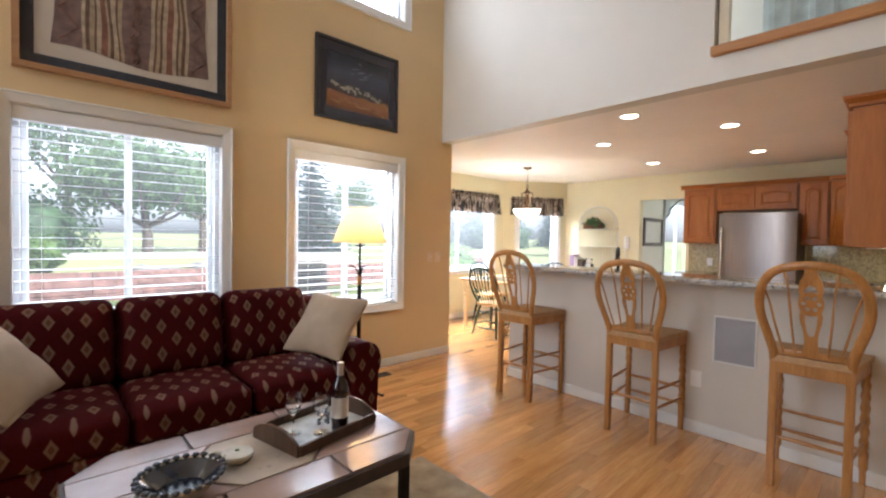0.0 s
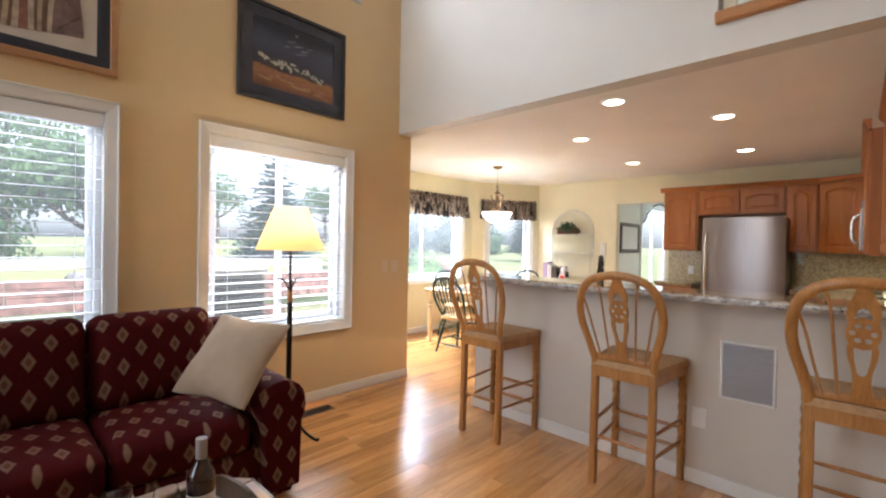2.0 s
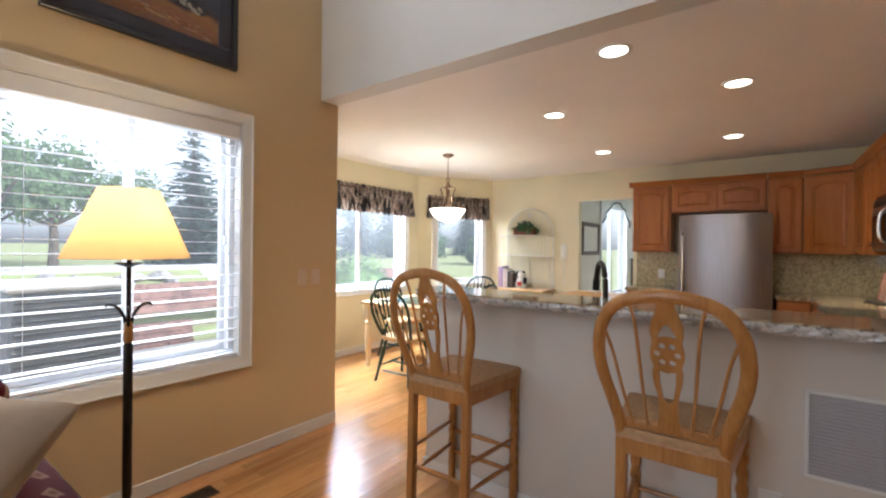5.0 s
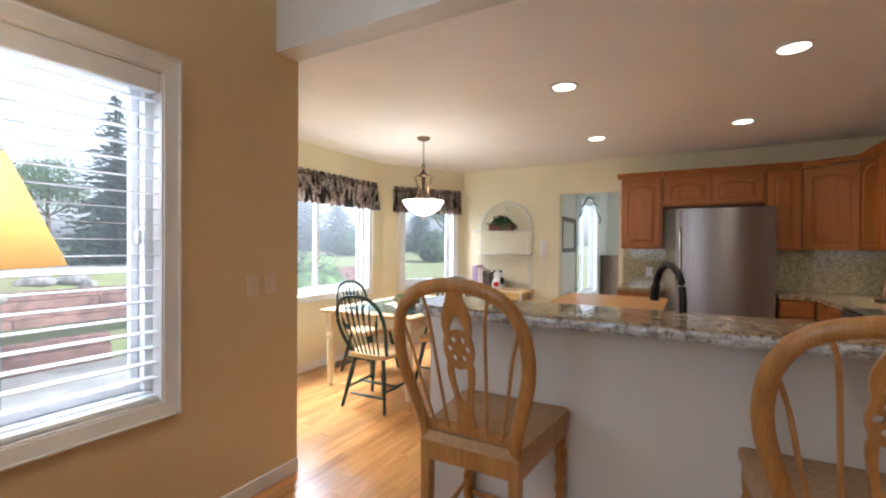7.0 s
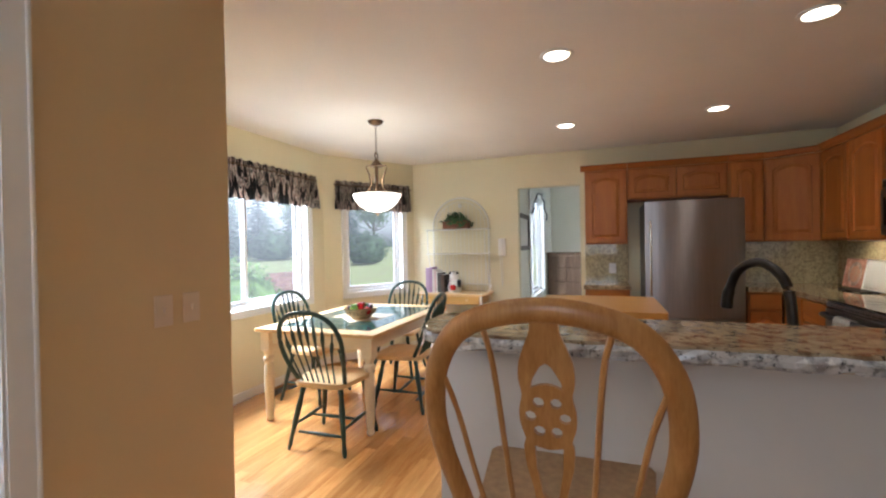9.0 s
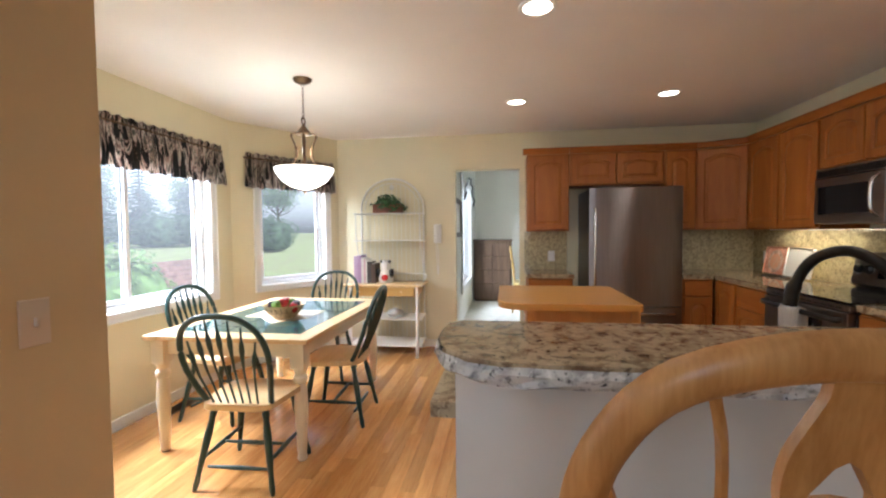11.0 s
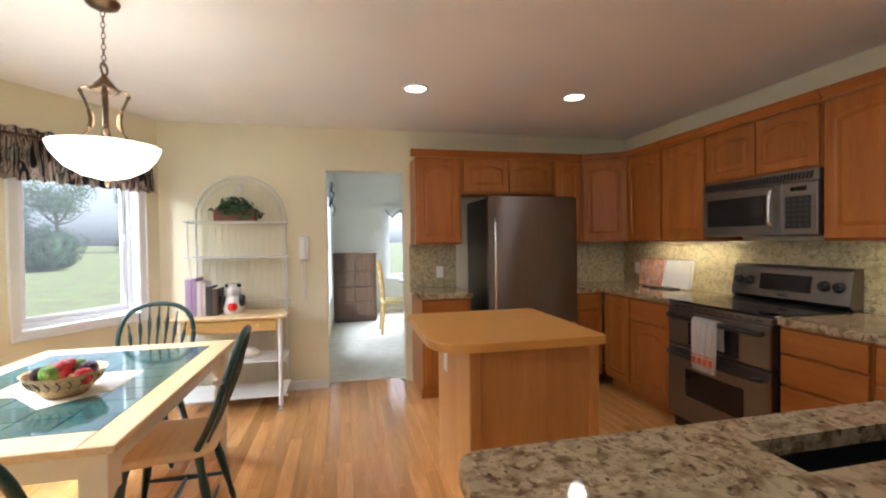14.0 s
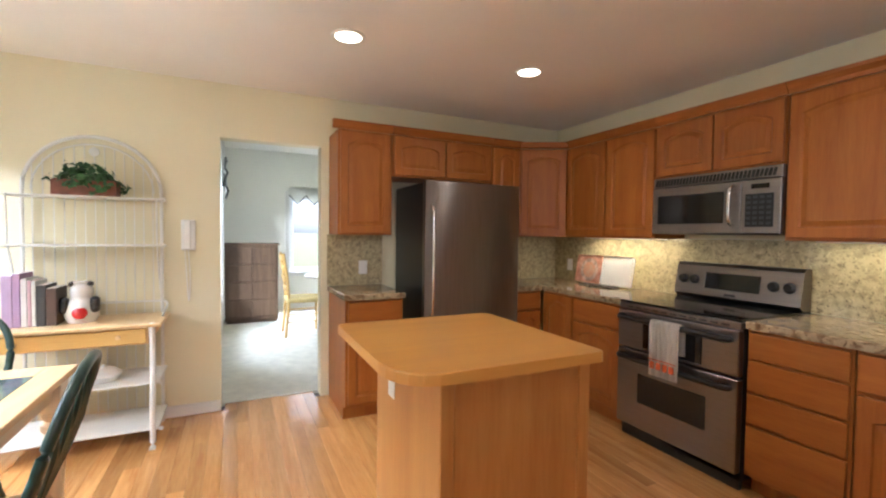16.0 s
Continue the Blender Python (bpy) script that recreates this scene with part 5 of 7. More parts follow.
part("upper_pole", bm_lathe([(0.009, 1.02), (0.009, 1.30)], 10), IRON, lamp)
for k in range(3):
    a = radians(120 * k + 10)
    c_, s_ = math.cos(a), math.sin(a)
    part("leaf_arm", bm_tube(smooth([(0.01 * c_, 0.01 * s_, 1.0), (0.02 * c_, 0.02 * s_, 1.045), (0.05 * c_, 0.05 * s_, 1.085), (0.085 * c_, 0.085 * s_, 1.092), (0.095 * c_, 0.095 * s_, 1.083)], 4), [0.007] * 8 + [0.006] * 5 + [0.004] * 4, 8), IRON, lamp, smooth=True)
part("dish", bm_lathe([(0.009, 1.255), (0.05, 1.272), (0.052, 1.277), (0.0, 1.275)], 20), IRON, lamp, smooth=True)
SHADE = bpy.data.materials.new("cream parchment shade")
SHADE.use_nodes = True
_n, _l = SHADE.node_tree.nodes, SHADE.node_tree.links
_p = _n["Principled BSDF"]
_p.inputs["Base Color"].default_value = (0.86, 0.70, 0.44, 1)
_p.inputs["Roughness"].default_value = 0.8
_tr = _n.new("ShaderNodeBsdfTranslucent")
_tr.inputs["Color"].default_value = (0.94, 0.79, 0.54, 1)
_mx = _n.new("ShaderNodeMixShader")
_mx.inputs[0].default_value = 0.65
_l.new(_p.outputs[0], _mx.inputs[1])
_l.new(_tr.outputs[0], _mx.inputs[2])
_l.new(_mx.outputs[0], _n["Material Output"].inputs["Surface"])
part("shade", bm_lathe([(0.232, 1.295), (0.112, 1.59), (0.109, 1.59), (0.229, 1.295), (0.232, 1.295)], 40, (0, 0, 0), False), SHADE, lamp, "lit cream parchment shade", smooth=True)
part("bulb", bm_lathe([(0.0, 1.30), (0.022, 1.34), (0.03, 1.38), (0.022, 1.42), (0.012, 1.44), (0, 1.44)], 16), mat("lit bulb glass", (1, 0.85, 0.6), 0.5, emit=5.0, emit_color=(1.0, 0.75, 0.42)), lamp)
bulb("floor_lamp_glow", (3.455, 4.60, 1.49), 6.5, WARM, 0.03)


# wall art
art = thing("framed_textile", (0, 5.05, 0), 0, "large framed woven textile with striped brown bands on a cream mat", "picture")
AX0, AX1, AZ0, AZ1 = 1.30, 2.53, 2.335, 3.66
part("frame", frame_bm(AX0, AZ0, AX1, AZ1, 0.038, -0.045, -0.002), wood_mat("light maple frame", (0.46, 0.27, 0.13), (0.36, 0.19, 0.09), 0.4, 0), art)
part("dark_mat", frame_bm(AX0 + 0.035, AZ0 + 0.035, AX1 - 0.035, AZ1 - 0.035, 0.065, -0.024, -0.004), mat("charcoal mat board", (0.035, 0.036, 0.045), 0.7, vary=0.1), art)
part("cream_mat", bm_box(AX0 + 0.1, -0.014, AZ0 + 0.1, AX1 - 0.1, -0.004, AZ1 - 0.1), mat("cream mat board", (0.62, 0.54, 0.43), 0.8, vary=0.03), art)
rr = random.Random(8)
MAUVE, TAN_, CREAMY, UMBER, RUSTY = (0.22, 0.14, 0.115), (0.42, 0.31, 0.19), (0.50, 0.39, 0.26), (0.17, 0.095, 0.058), (0.26, 0.12, 0.075)
BANDS = [(0.135, MAUVE), (0.018, CREAMY), (0.022, UMBER), (0.026, TAN_), (0.012, UMBER), (0.024, CREAMY), (0.034, RUSTY), (0.014, TAN_), (0.020, UMBER), (0.026, CREAMY), (0.012, UMBER), (0.022, TAN_),
         (0.155, MAUVE), (0.022, CREAMY), (0.012, UMBER), (0.020, TAN_), (0.014, UMBER), (0.024, CREAMY), (0.036, RUSTY), (0.024, CREAMY), (0.014, UMBER), (0.018, TAN_), (0.022, UMBER), (0.020, CREAMY), (0.130, MAUVE)]
_span = sum(w for w, c in BANDS)
CX0, CX1 = AX0 + 0.185, AX1 - 0.175


def sway(u, z):
    """Sideways drift of the cloth's threads."""
    return 0.010 * math.sin(z * 5.1 + u * 9) + 0.005 * math.sin(z * 13 + u * 21)


def hem(u, low):
    return AZ0 + 0.175 + 0.022 * math.sin(u * 7.0 + 0.6) - 0.012 * u if low else AZ1 - 0.165 + 0.014 * math.sin(u * 6 + 2)


def thread(u, y, inset, n=16):
    return [(CX0 + (CX1 - CX0) * u + sway(u, AZ0 + 1.0 * k / n), y, hem(u, True) + inset + (hem(u, False) - hem(u, True) - 2 * inset) * k / n) for k in range(n + 1)]


run = 0.0
TONES = {MAUVE: "mauve", TAN_: "tan", CREAMY: "cream", UMBER: "umber", RUSTY: "rust"}
for w, c in BANDS:
    ua, ub = run / _span, (run + w) / _span
    run += w
    b = bmesh.new()
    cols_ = [[b.verts.new(p) for p in thread(ua + (ub - ua) * f, -0.018, 0.0)] for f in (0.0, 0.5, 1.0)]
    for p, q in zip(cols_, cols_[1:]):
        for k in range(16):
            b.faces.new((p[k], q[k], q[k + 1], p[k + 1]))
    back = bmesh.ops.extrude_face_region(b, geom=b.faces[:])
    bmesh.ops.translate(b, vec=(0, -0.003, 0), verts=[g for g in back["geom"] if isinstance(g, bmesh.types.BMVert)])
    part("woven_band", b, mat("woven %s wool" % TONES[c], c, 0.95, vary=0.16, scale=26, bump=0.6, bscale=300), art)
for u0, amp, n, tone in ((0.075, 0.048, 9, RUSTY), (0.925, 0.045, 9, UMBER), (0.485, 0.012, 22, RUSTY), (0.515, 0.012, 22, UMBER)):
    pts = [(CX0 + (CX1 - CX0) * u0 + sway(u0, AZ0 + i / n) + (amp if i % 2 else -amp), -0.0225, hem(u0, True) + 0.02 + (hem(u0, False) - hem(u0, True) - 0.04) * i / n) for i in range(n + 1)]
    part("zigzag", bm_tube(smooth(pts, 3) if n > 10 else pts, 0.0045, 4), mat("woven %s wool" % TONES[tone], tone, 0.95), art)
_o = part("glazing", bm_box(AX0 + 0.036, -0.030, AZ0 + 0.036, AX1 - 0.036, -0.028, AZ1 - 0.036), PANE, art)
_o.visible_shadow = False


def painting_mat():
    m = bpy.data.materials.new("storm sky painting")
    m.use_nodes = True
    n, l = m.node_tree.nodes, m.node_tree.links
    p = n["Principled BSDF"]
    p.inputs["Roughness"].default_value = 0.25
    tc = n.new("ShaderNodeTexCoord")
    sep = n.new("ShaderNodeSeparateXYZ")
    l.new(tc.outputs["Object"], sep.inputs[0])
    mr = n.new("ShaderNodeMapRange")
    mr.inputs["From Min"].default_value, mr.inputs["From Max"].default_value = 2.545, 3.06
    l.new(sep.outputs[2], mr.inputs["Value"])
    ns = n.new("ShaderNodeTexNoise")
    ns.inputs["Scale"].default_value = 6
    ns.inputs["Detail"].default_value = 7
    l.new(tc.outputs["Object"], ns.inputs["Vector"])
    ad = n.new("ShaderNodeMath")
    ad.operation = "MULTIPLY_ADD"
    ad.inputs[1].default_value = 0.22
    l.new(ns.outputs["Fac"], ad.inputs[0])
    l.new(mr.outputs[0], ad.inputs[2])
    r = n.new("ShaderNodeValToRGB")
    e = r.color_ramp.elements
    e[0].position, e[0].color = 0.0, (0.06, 0.035, 0.025, 1)
    e[1].position, e[1].color = 1.0, (0.018, 0.018, 0.028, 1)
    for pos, c in ((0.22, (0.26, 0.11, 0.04, 1)), (0.36, (0.34, 0.17, 0.065, 1)), (0.41, (0.04, 0.03, 0.035, 1)), (0.60, (0.045, 0.045, 0.065, 1)), (0.80, (0.065, 0.065, 0.10, 1))):
        k = e.new(pos)
        k.color = c
    l.new(ad.outputs[0], r.inputs["Fac"])
    l.new(r.outputs[0], p.inputs["Base Color"])
    return m


pic = thing("framed_painting", (0, 5.05, 0), 0, "black-framed painting of pale animals under a dark storm sky", "picture")
part("frame", frame_bm(3.24, 2.43, 4.155, 3.175, 0.03, -0.035, -0.002), mat("black frame lacquer", (0.018, 0.014, 0.014), 0.3, vary=0.1), pic)
part("mat_board", frame_bm(3.271, 2.461, 4.124, 3.144, 0.082, -0.020, -0.004), mat("slate blue mat board", (0.055, 0.052, 0.068), 0.6, vary=0.08), pic)
part("canvas", bm_box(3.354, -0.016, 2.544, 4.041, -0.003, 3.061), painting_mat(), pic)
_o = part("glazing", bm_box(3.272, -0.030, 2.462, 4.123, -0.028, 3.143), PANE, pic)
_o.visible_shadow = False


def dab(cx, cz, w, h, tone, tilt=0.0):
    bm = bm_lathe([(0, -1), (0.75, -0.7), (1, 0), (0.7, 0.75), (0, 1)], 10)
    for v in bm.verts:
        v.co.x += 0.35 * noise.noise(Vector((v.co.z * 2.0 + cx * 40, cz * 30, 0)))
        v.co.z += 0.35 * noise.noise(Vector((v.co.x * 2.0 + cz * 40, cx * 30, 5)))
    turn(bm, pose(cx, -0.0165, cz, 0, tilt, 0) @ Matrix.Diagonal((w, 0.0015, h, 1)))
    part("paint_dab", bm, mat(*tone, 0.5, vary=0.3, scale=60), pic)


PALE_DAB, DARK_DAB = ("pale paint dab", (0.52, 0.46, 0.37)), ("dark paint dab", (0.035, 0.03, 0.025))
STRAW_DAB = ("straw paint dab", (0.50, 0.30, 0.13))
RUST_DAB, CLOUD_DAB = ("rust paint dab", (0.34, 0.13, 0.045)), ("cloud paint dab", (0.20, 0.20, 0.26))
for k in range(26):
    dab(3.38 + 0.024 * k + rr.uniform(-0.01, 0.01), 2.685 - 0.0025 * k + rr.uniform(-0.03, 0.01), rr.uniform(0.03, 0.06), rr.uniform(0.008, 0.02), RUST_DAB, rr.uniform(-8, 12))
for k in range(9):
    dab(3.46 + 0.055 * k + rr.uniform(-0.015, 0.015), 2.735 - 0.005 * k + rr.uniform(-0.01, 0.02), rr.uniform(0.02, 0.04), rr.uniform(0.012, 0.022), DARK_DAB, 10)
for cx, cz, w, h in ((3.42, 2.775, 0.03, 0.017), (3.45, 2.76, 0.018, 0.02), (3.56, 2.755, 0.025, 0.024), (3.58, 2.735, 0.02, 0.03), (3.64, 2.735, 0.03, 0.015), (3.655, 2.72, 0.012, 0.025), (3.80, 2.735, 0.035, 0.013), (3.85, 2.72, 0.028, 0.018), (3.90, 2.705, 0.02, 0.024), (3.93, 2.715, 0.016, 0.012)):
    dab(cx, cz, w, h, PALE_DAB, 8)
for k in range(34):
    u = k / 33
    bump_ = 0.03 * math.sin(u * 3.14)
    dab(3.46 + 0.50 * u + rr.uniform(-0.012, 0.012), 2.745 - 0.05 * u + bump_ + rr.uniform(-0.022, 0.022), rr.uniform(0.010, 0.024), rr.uniform(0.008, 0.018), PALE_DAB if k % 3 else DARK_DAB, rr.uniform(-20, 20))
for k in range(30):
    dab(3.40 + 0.02 * k, 2.635 - 0.0015 * k + rr.uniform(-0.035, 0.03), rr.uniform(0.015, 0.05), rr.uniform(0.003, 0.007), STRAW_DAB if k % 2 else RUST_DAB, rr.uniform(-4, 14))
for cx, cz, w, h in ((3.72, 2.93, 0.05, 0.006), (3.77, 2.905, 0.035, 0.008), (3.66, 2.95, 0.045, 0.004), (3.62, 2.90, 0.025, 0.005), (3.82, 2.94, 0.03, 0.005), (3.70, 3.01, 0.014, 0.007), (3.745, 2.875, 0.06, 0.005)):
    dab(cx, cz, w, h, CLOUD_DAB, -14)

# floor register and switches
def register(at, rz, label):
    o = thing("floor_register", at, rz, label, "vent")
    rim = part("frame", frame_bm(-0.15, -0.06, 0.15, 0.06, 0.012, 0, 0.004), BRONZE, o)
    rim.matrix_basis = pose(0, 0, 0.0045, -90)
    part("well", bm_box(-0.138, -0.048, 0.0005, 0.138, 0.048, 0.0015), BLACK, o)
    first = None
    for k in range(14):
        s = part("bar", bm_box(-0.003, -0.048, 0.0016, 0.003, 0.048, 0.0042), BRONZE, o) if first is None else new("bar", first)
        first = s.data
        s.parent = o
        s.location = (-0.13 + k * 0.02, 0, 0)
    return o


register((3.80, 4.83, 0.0), 0, "bronze floor register beside the sofa")
register((6.88, 6.44, 0.0), 0, "bronze floor register below the nook window")
outlet((4.775, 5.05, 1.135), 0, "white wall switch on the tan wall", "wall_switch", "switch", True)
outlet((4.66, 5.05, 1.135), 0, "white wall switch on the tan wall", "wall_switch", "switch", True)

# loft curtain and post
CURT = mat("pale loft drapery", (0.62, 0.66, 0.64), 0.8, vary=0.1, scale=9)
dr = thing("loft_drapery", (5.6, 2.2, 2.64), 0, "pale pleated drapery at the back of the loft", "curtain")
b = bmesh.new()
top, bot = [], []
for k in range(120):
    y = 0.0 - k * 0.035
    xo = 0.03 * math.sin(k * 0.9)
    bot.append(b.verts.new((xo, y, 0.002)))
    top.append(b.verts.new((xo, y, 2.2)))
for k in range(119):
    b.faces.new((bot[k], bot[k + 1], top[k + 1], top[k]))
bmesh.ops.solidify(b, geom=b.faces[:], thickness=0.004)
part("drape", b, CURT, dr)
slab("trim_loft_post", 4.86, 2.24, 2.686, 4.92, 2.30, 4.6, CREAM, "cream post at the loft opening", "trim", 0.004)


# ---- bar stools ----
RUSH = mat("tan woven seat", (0.50, 0.31, 0.15), 0.75, vary=0.08, scale=45, bump=0.9, bscale=150)


def bm_pierced(outline, holes, t, bend):
    """A flat plate with cut-outs, drawn in (y, z), t thick, bent to x = bend(z)."""
    b = bmesh.new()
    edges = []
    for lp in [outline] + holes:
        vs = [b.verts.new((0, y, z)) for y, z in lp]
        edges += [b.edges.new((vs[i], vs[(i + 1) % len(vs)])) for i in range(len(vs))]
    bmesh.ops.triangle_fill(b, edges=edges, use_beauty=True)
    new_ = bmesh.ops.extrude_face_region(b, geom=b.faces[:])
    bmesh.ops.translate(b, vec=(t, 0, 0), verts=[g for g in new_["geom"] if isinstance(g, bmesh.types.BMVert)])
    for v in b.verts:
        v.co.x += bend(v.co.z) - t / 2
    return b


def bar_stool(at, rz, label):
    """Its back stands at x = 0 and its front at +x, towards the bar."""
    s = thing("bar_stool", at, rz, label, "bar stool", "bar stools along the bar")
    D, H, WB, WF = 0.395, 0.70, 0.158, 0.195

    def lean(z):
        return -0.005 - 0.118 * max(0, (z - H) / 0.52)

    for sg in (-1, 1):
        bm = bm_box(-0.019, sg * WB - 0.019, 0.0, 0.019, sg * WB + 0.019, H, 0.005, 2)
        for v in bm.verts:
            k = max(0.0, 1 - v.co.z / 0.3)
            v.co.x -= 0.012 * k
        part("leg", bm, STOOL, s)
        # the front legs are turned like rope between two plain blocks
        rings, n = [], 12
        bm = bmesh.new()
        for k in range(61):
            z = H * k / 60
            twist = 0.14 < z < 0.60
            ring = []
            for i in range(n):
                a = 2 * math.pi * i / n
                r = 0.0195 + (0.0032 * math.cos(2 * a - z * 95) if twist else 0.001)
                ring.append(bm.verts.new((D + r * math.cos(a), sg * WF + r * math.sin(a), z)))
            rings.append(ring)
        for p, q in zip(rings, rings[1:]):
            for i in range(n):
                bm.faces.new((p[i], p[(i + 1) % n], q[(i + 1) % n], q[i]))
        bm.faces.new(rings[0][::-1])
        bm.faces.new(rings[-1])
        part("leg", bm, STOOL, s, smooth=True)
        for z in (0.235, 0.365):
            part("stretcher", bm_tube([(0.012, sg * WB, z), (D / 2, sg * (WB + WF) / 2, z), (D - 0.012, sg * WF, z)], [0.008, 0.0115, 0.008], 8), STOOL, s, smooth=True)
    for x, z, w in ((0.0, 0.275, WB), (D, 0.19, WF), (D, 0.31, WF)):
        part("stretcher", bm_tube([(x, -w + 0.012, z), (x, 0, z), (x, w - 0.012, z)], [0.009, 0.0125, 0.009], 8), STOOL, s, smooth=True)
    rim = bm_prism([(-0.020, -WB - 0.018), (D + 0.020, -WF - 0.02), (D + 0.020, WF + 0.02), (-0.020, WB + 0.018)], H - 0.062, H, 0.004)
    part("apron", rim, STOOL, s)
    seat = bm_prism(rounded([(-0.022, -WB - 0.020), (D + 0.045, -WF - 0.035), (D + 0.045, WF + 0.035), (-0.022, WB + 0.020)], [0.025, 0.05, 0.05, 0.025], 5), H + 0.001, H + 0.036, 0.014)
    part("seat", seat, RUSH, s, "tan woven seat", smooth=True)
    half = [(WB, 0.70), (0.162, 0.755), (0.187, 0.85), (0.214, 0.95), (0.221, 1.04), (0.201, 1.137), (0.137, 1.211), (0.0, 1.240)]
    pts = [(lean(z), y, z) for y, z in half] + [(lean(z), -y, z) for y, z in half[-2::-1]]
    part("hoop", bm_tube(smooth(pts, 5), 0.0225, 10, False, 0.62, (1, 0, 0)), STOOL, s, smooth=True)
    rail = bm_tube(smooth([(lean(0.75) + 0.012, -WB, 0.752), (lean(0.75) + 0.004, 0, 0.760), (lean(0.75) + 0.012, WB, 0.752)], 4), 0.020, 8, False, 0.6, (1, 0, 0))
    part("back_rail", rail, STOOL, s, smooth=True)
    for y0, ym, y1, z1 in ((0.068, 0.080, 0.112, 1.205), (0.118, 0.150, 0.198, 1.105)):
        for sg in (-1, 1):
            part("spindle", bm_tube(smooth([(lean(0.75), sg * y0, 0.755), (lean(0.9), sg * ym, 0.90), (lean(z1 - 0.08), sg * (ym + y1) / 2, z1 - 0.08), (lean(z1), sg * y1, z1)], 4), 0.006, 6), STOOL, s, smooth=True)
    side = [(0.040, 0.745), (0.029, 0.82), (0.031, 0.88), (0.043, 0.935), (0.046, 0.975), (0.042, 0.992), (0.050, 1.02), (0.051, 1.05), (0.045, 1.08), (0.050, 1.11), (0.047, 1.145), (0.034, 1.18), (0.025, 1.205), (0.026, 1.232)]
    side = [(p.x, p.y) for p in smooth([(y, z, 0) for y, z in side], 3)]
    outline = side + [(-y, z) for y, z in side[::-1]]
    arch = [(-0.028, 1.094), (-0.014, 1.100), (0.0, 1.102), (0.014, 1.100), (0.028, 1.094), (0.026, 1.108), (0.010, 1.136), (0.0, 1.143), (-0.010, 1.136), (-0.026, 1.108)]
    slot = [(-0.026, 0.978), (0.0, 0.972), (0.026, 0.978), (0.024, 0.93), (0.015, 0.875), (0.006, 0.862), (-0.006, 0.862), (-0.015, 0.875), (-0.024, 0.93)]
    holes = [arch, slot]
    for k in range(6):
        a = radians(60 * k)
        cy, cz = 0.031 * math.cos(a), 1.038 + 0.033 * math.sin(a)
        holes.append([(cy + 0.0105 * math.cos(q * math.pi / 4 + a), cz + 0.0105 * math.sin(q * math.pi / 4 + a)) for q in range(8)])
    part("splat", bm_pierced(outline, holes, 0.013, lean), STOOL, s, "splat pierced with a wheel rosette")
    return s


_stool = "honey oak bar stool with a balloon back and woven seat"
st = bar_stool((4.405, 3.628, 0), 0, _stool)
copy_thing(st, pose(4.418, 2.643, 0) @ Matrix.Diagonal((1, 1, 0.974, 1)))
copy_thing(st, pose(4.43, 1.695, 0))


# ---- breakfast nook ----
TBX0, TBX1, TBY0, TBY1, TBZ = 6.20, 7.73, 5.045, 6.10, 0.735
tb = thing("dining_table", (0, 0, 0), 0, "blond wood dining table with green tile inlay and turned cream legs", "dining table")
_b = bmesh.new()
for c in ((TBX0, TBY0, TBX1, TBY0 + 0.11), (TBX0, TBY1 - 0.11, TBX1, TBY1), (TBX0, TBY0 + 0.11, TBX0 + 0.14, TBY1 - 0.11), (TBX1 - 0.14, TBY0 + 0.11, TBX1, TBY1 - 0.11)):
    bm_box(c[0], c[1], TBZ - 0.028, c[2], c[3], TBZ, 0.003, 1, _b)
part("top_frame", _b, BLOND, tb)
part("top_core", bm_box(TBX0 + 0.14, TBY0 + 0.11, TBZ - 0.026, TBX1 - 0.14, TBY1 - 0.11, TBZ - 0.006), BLOND, tb)
GTILE = mat("deep green table tile", (0.035, 0.105, 0.100), 0.09, vary=0.18, scale=6, coat=0.4, rand=0.12)
WTILE = mat("cream table tile", (0.66, 0.55, 0.38), 0.12, vary=0.1, scale=6, coat=0.3)
tx0, ty0 = TBX0 + 0.14, TBY0 + 0.11
nx, ny = 8, 5
sx, sy = (TBX1 - TBX0 - 0.28) / nx, (TBY1 - TBY0 - 0.22) / ny
_g = bm_box(0.002, 0.002, 0, sx - 0.002, sy - 0.002, 0.005, 0.0015)
_first = {}
for i in range(nx):
    for j in range(ny):
        pale = 3 <= i <= 4 and 1 <= j <= 3
        m_ = WTILE if pale else GTILE
        if m_.name not in _first:
            o = part("tile", bm_box(0.002, 0.002, 0, sx - 0.002, sy - 0.002, 0.005, 0.0015), m_, tb)
            _first[m_.name] = o.data
        else:
            o = new("tile", _first[m_.name])
            o.parent = tb
        o.location = (tx0 + i * sx, ty0 + j * sy, TBZ - 0.0055)
_g.free()
LEGP = [(0.022, 0.0), (0.030, 0.015), (0.024, 0.04), (0.028, 0.06), (0.034, 0.20), (0.040, 0.32), (0.036, 0.42), (0.028, 0.46), (0.042, 0.475), (0.042, 0.50), (0.028, 0.515), (0.040, 0.545), (0.045, 0.56)]
_lg = None
for x, y in ((TBX0 + 0.07, TBY0 + 0.075), (TBX0 + 0.07, TBY1 - 0.075), (TBX1 - 0.07, TBY0 + 0.075), (TBX1 - 0.07, TBY1 - 0.075)):
    if _lg is None:
        bm = bm_lathe(LEGP, 18)
        bm_box(-0.043, -0.043, 0.555, 0.043, 0.043, TBZ - 0.029, 0.003, 1, bm)
        _lg = part("leg", bm, CREAM, tb, "turned cream leg", smooth=True)
        o = _lg
    else:
        o = new("leg", _lg.data)
        o.parent = tb
        o["label"] = "turned cream leg"
    o.location = (x, y, 0)
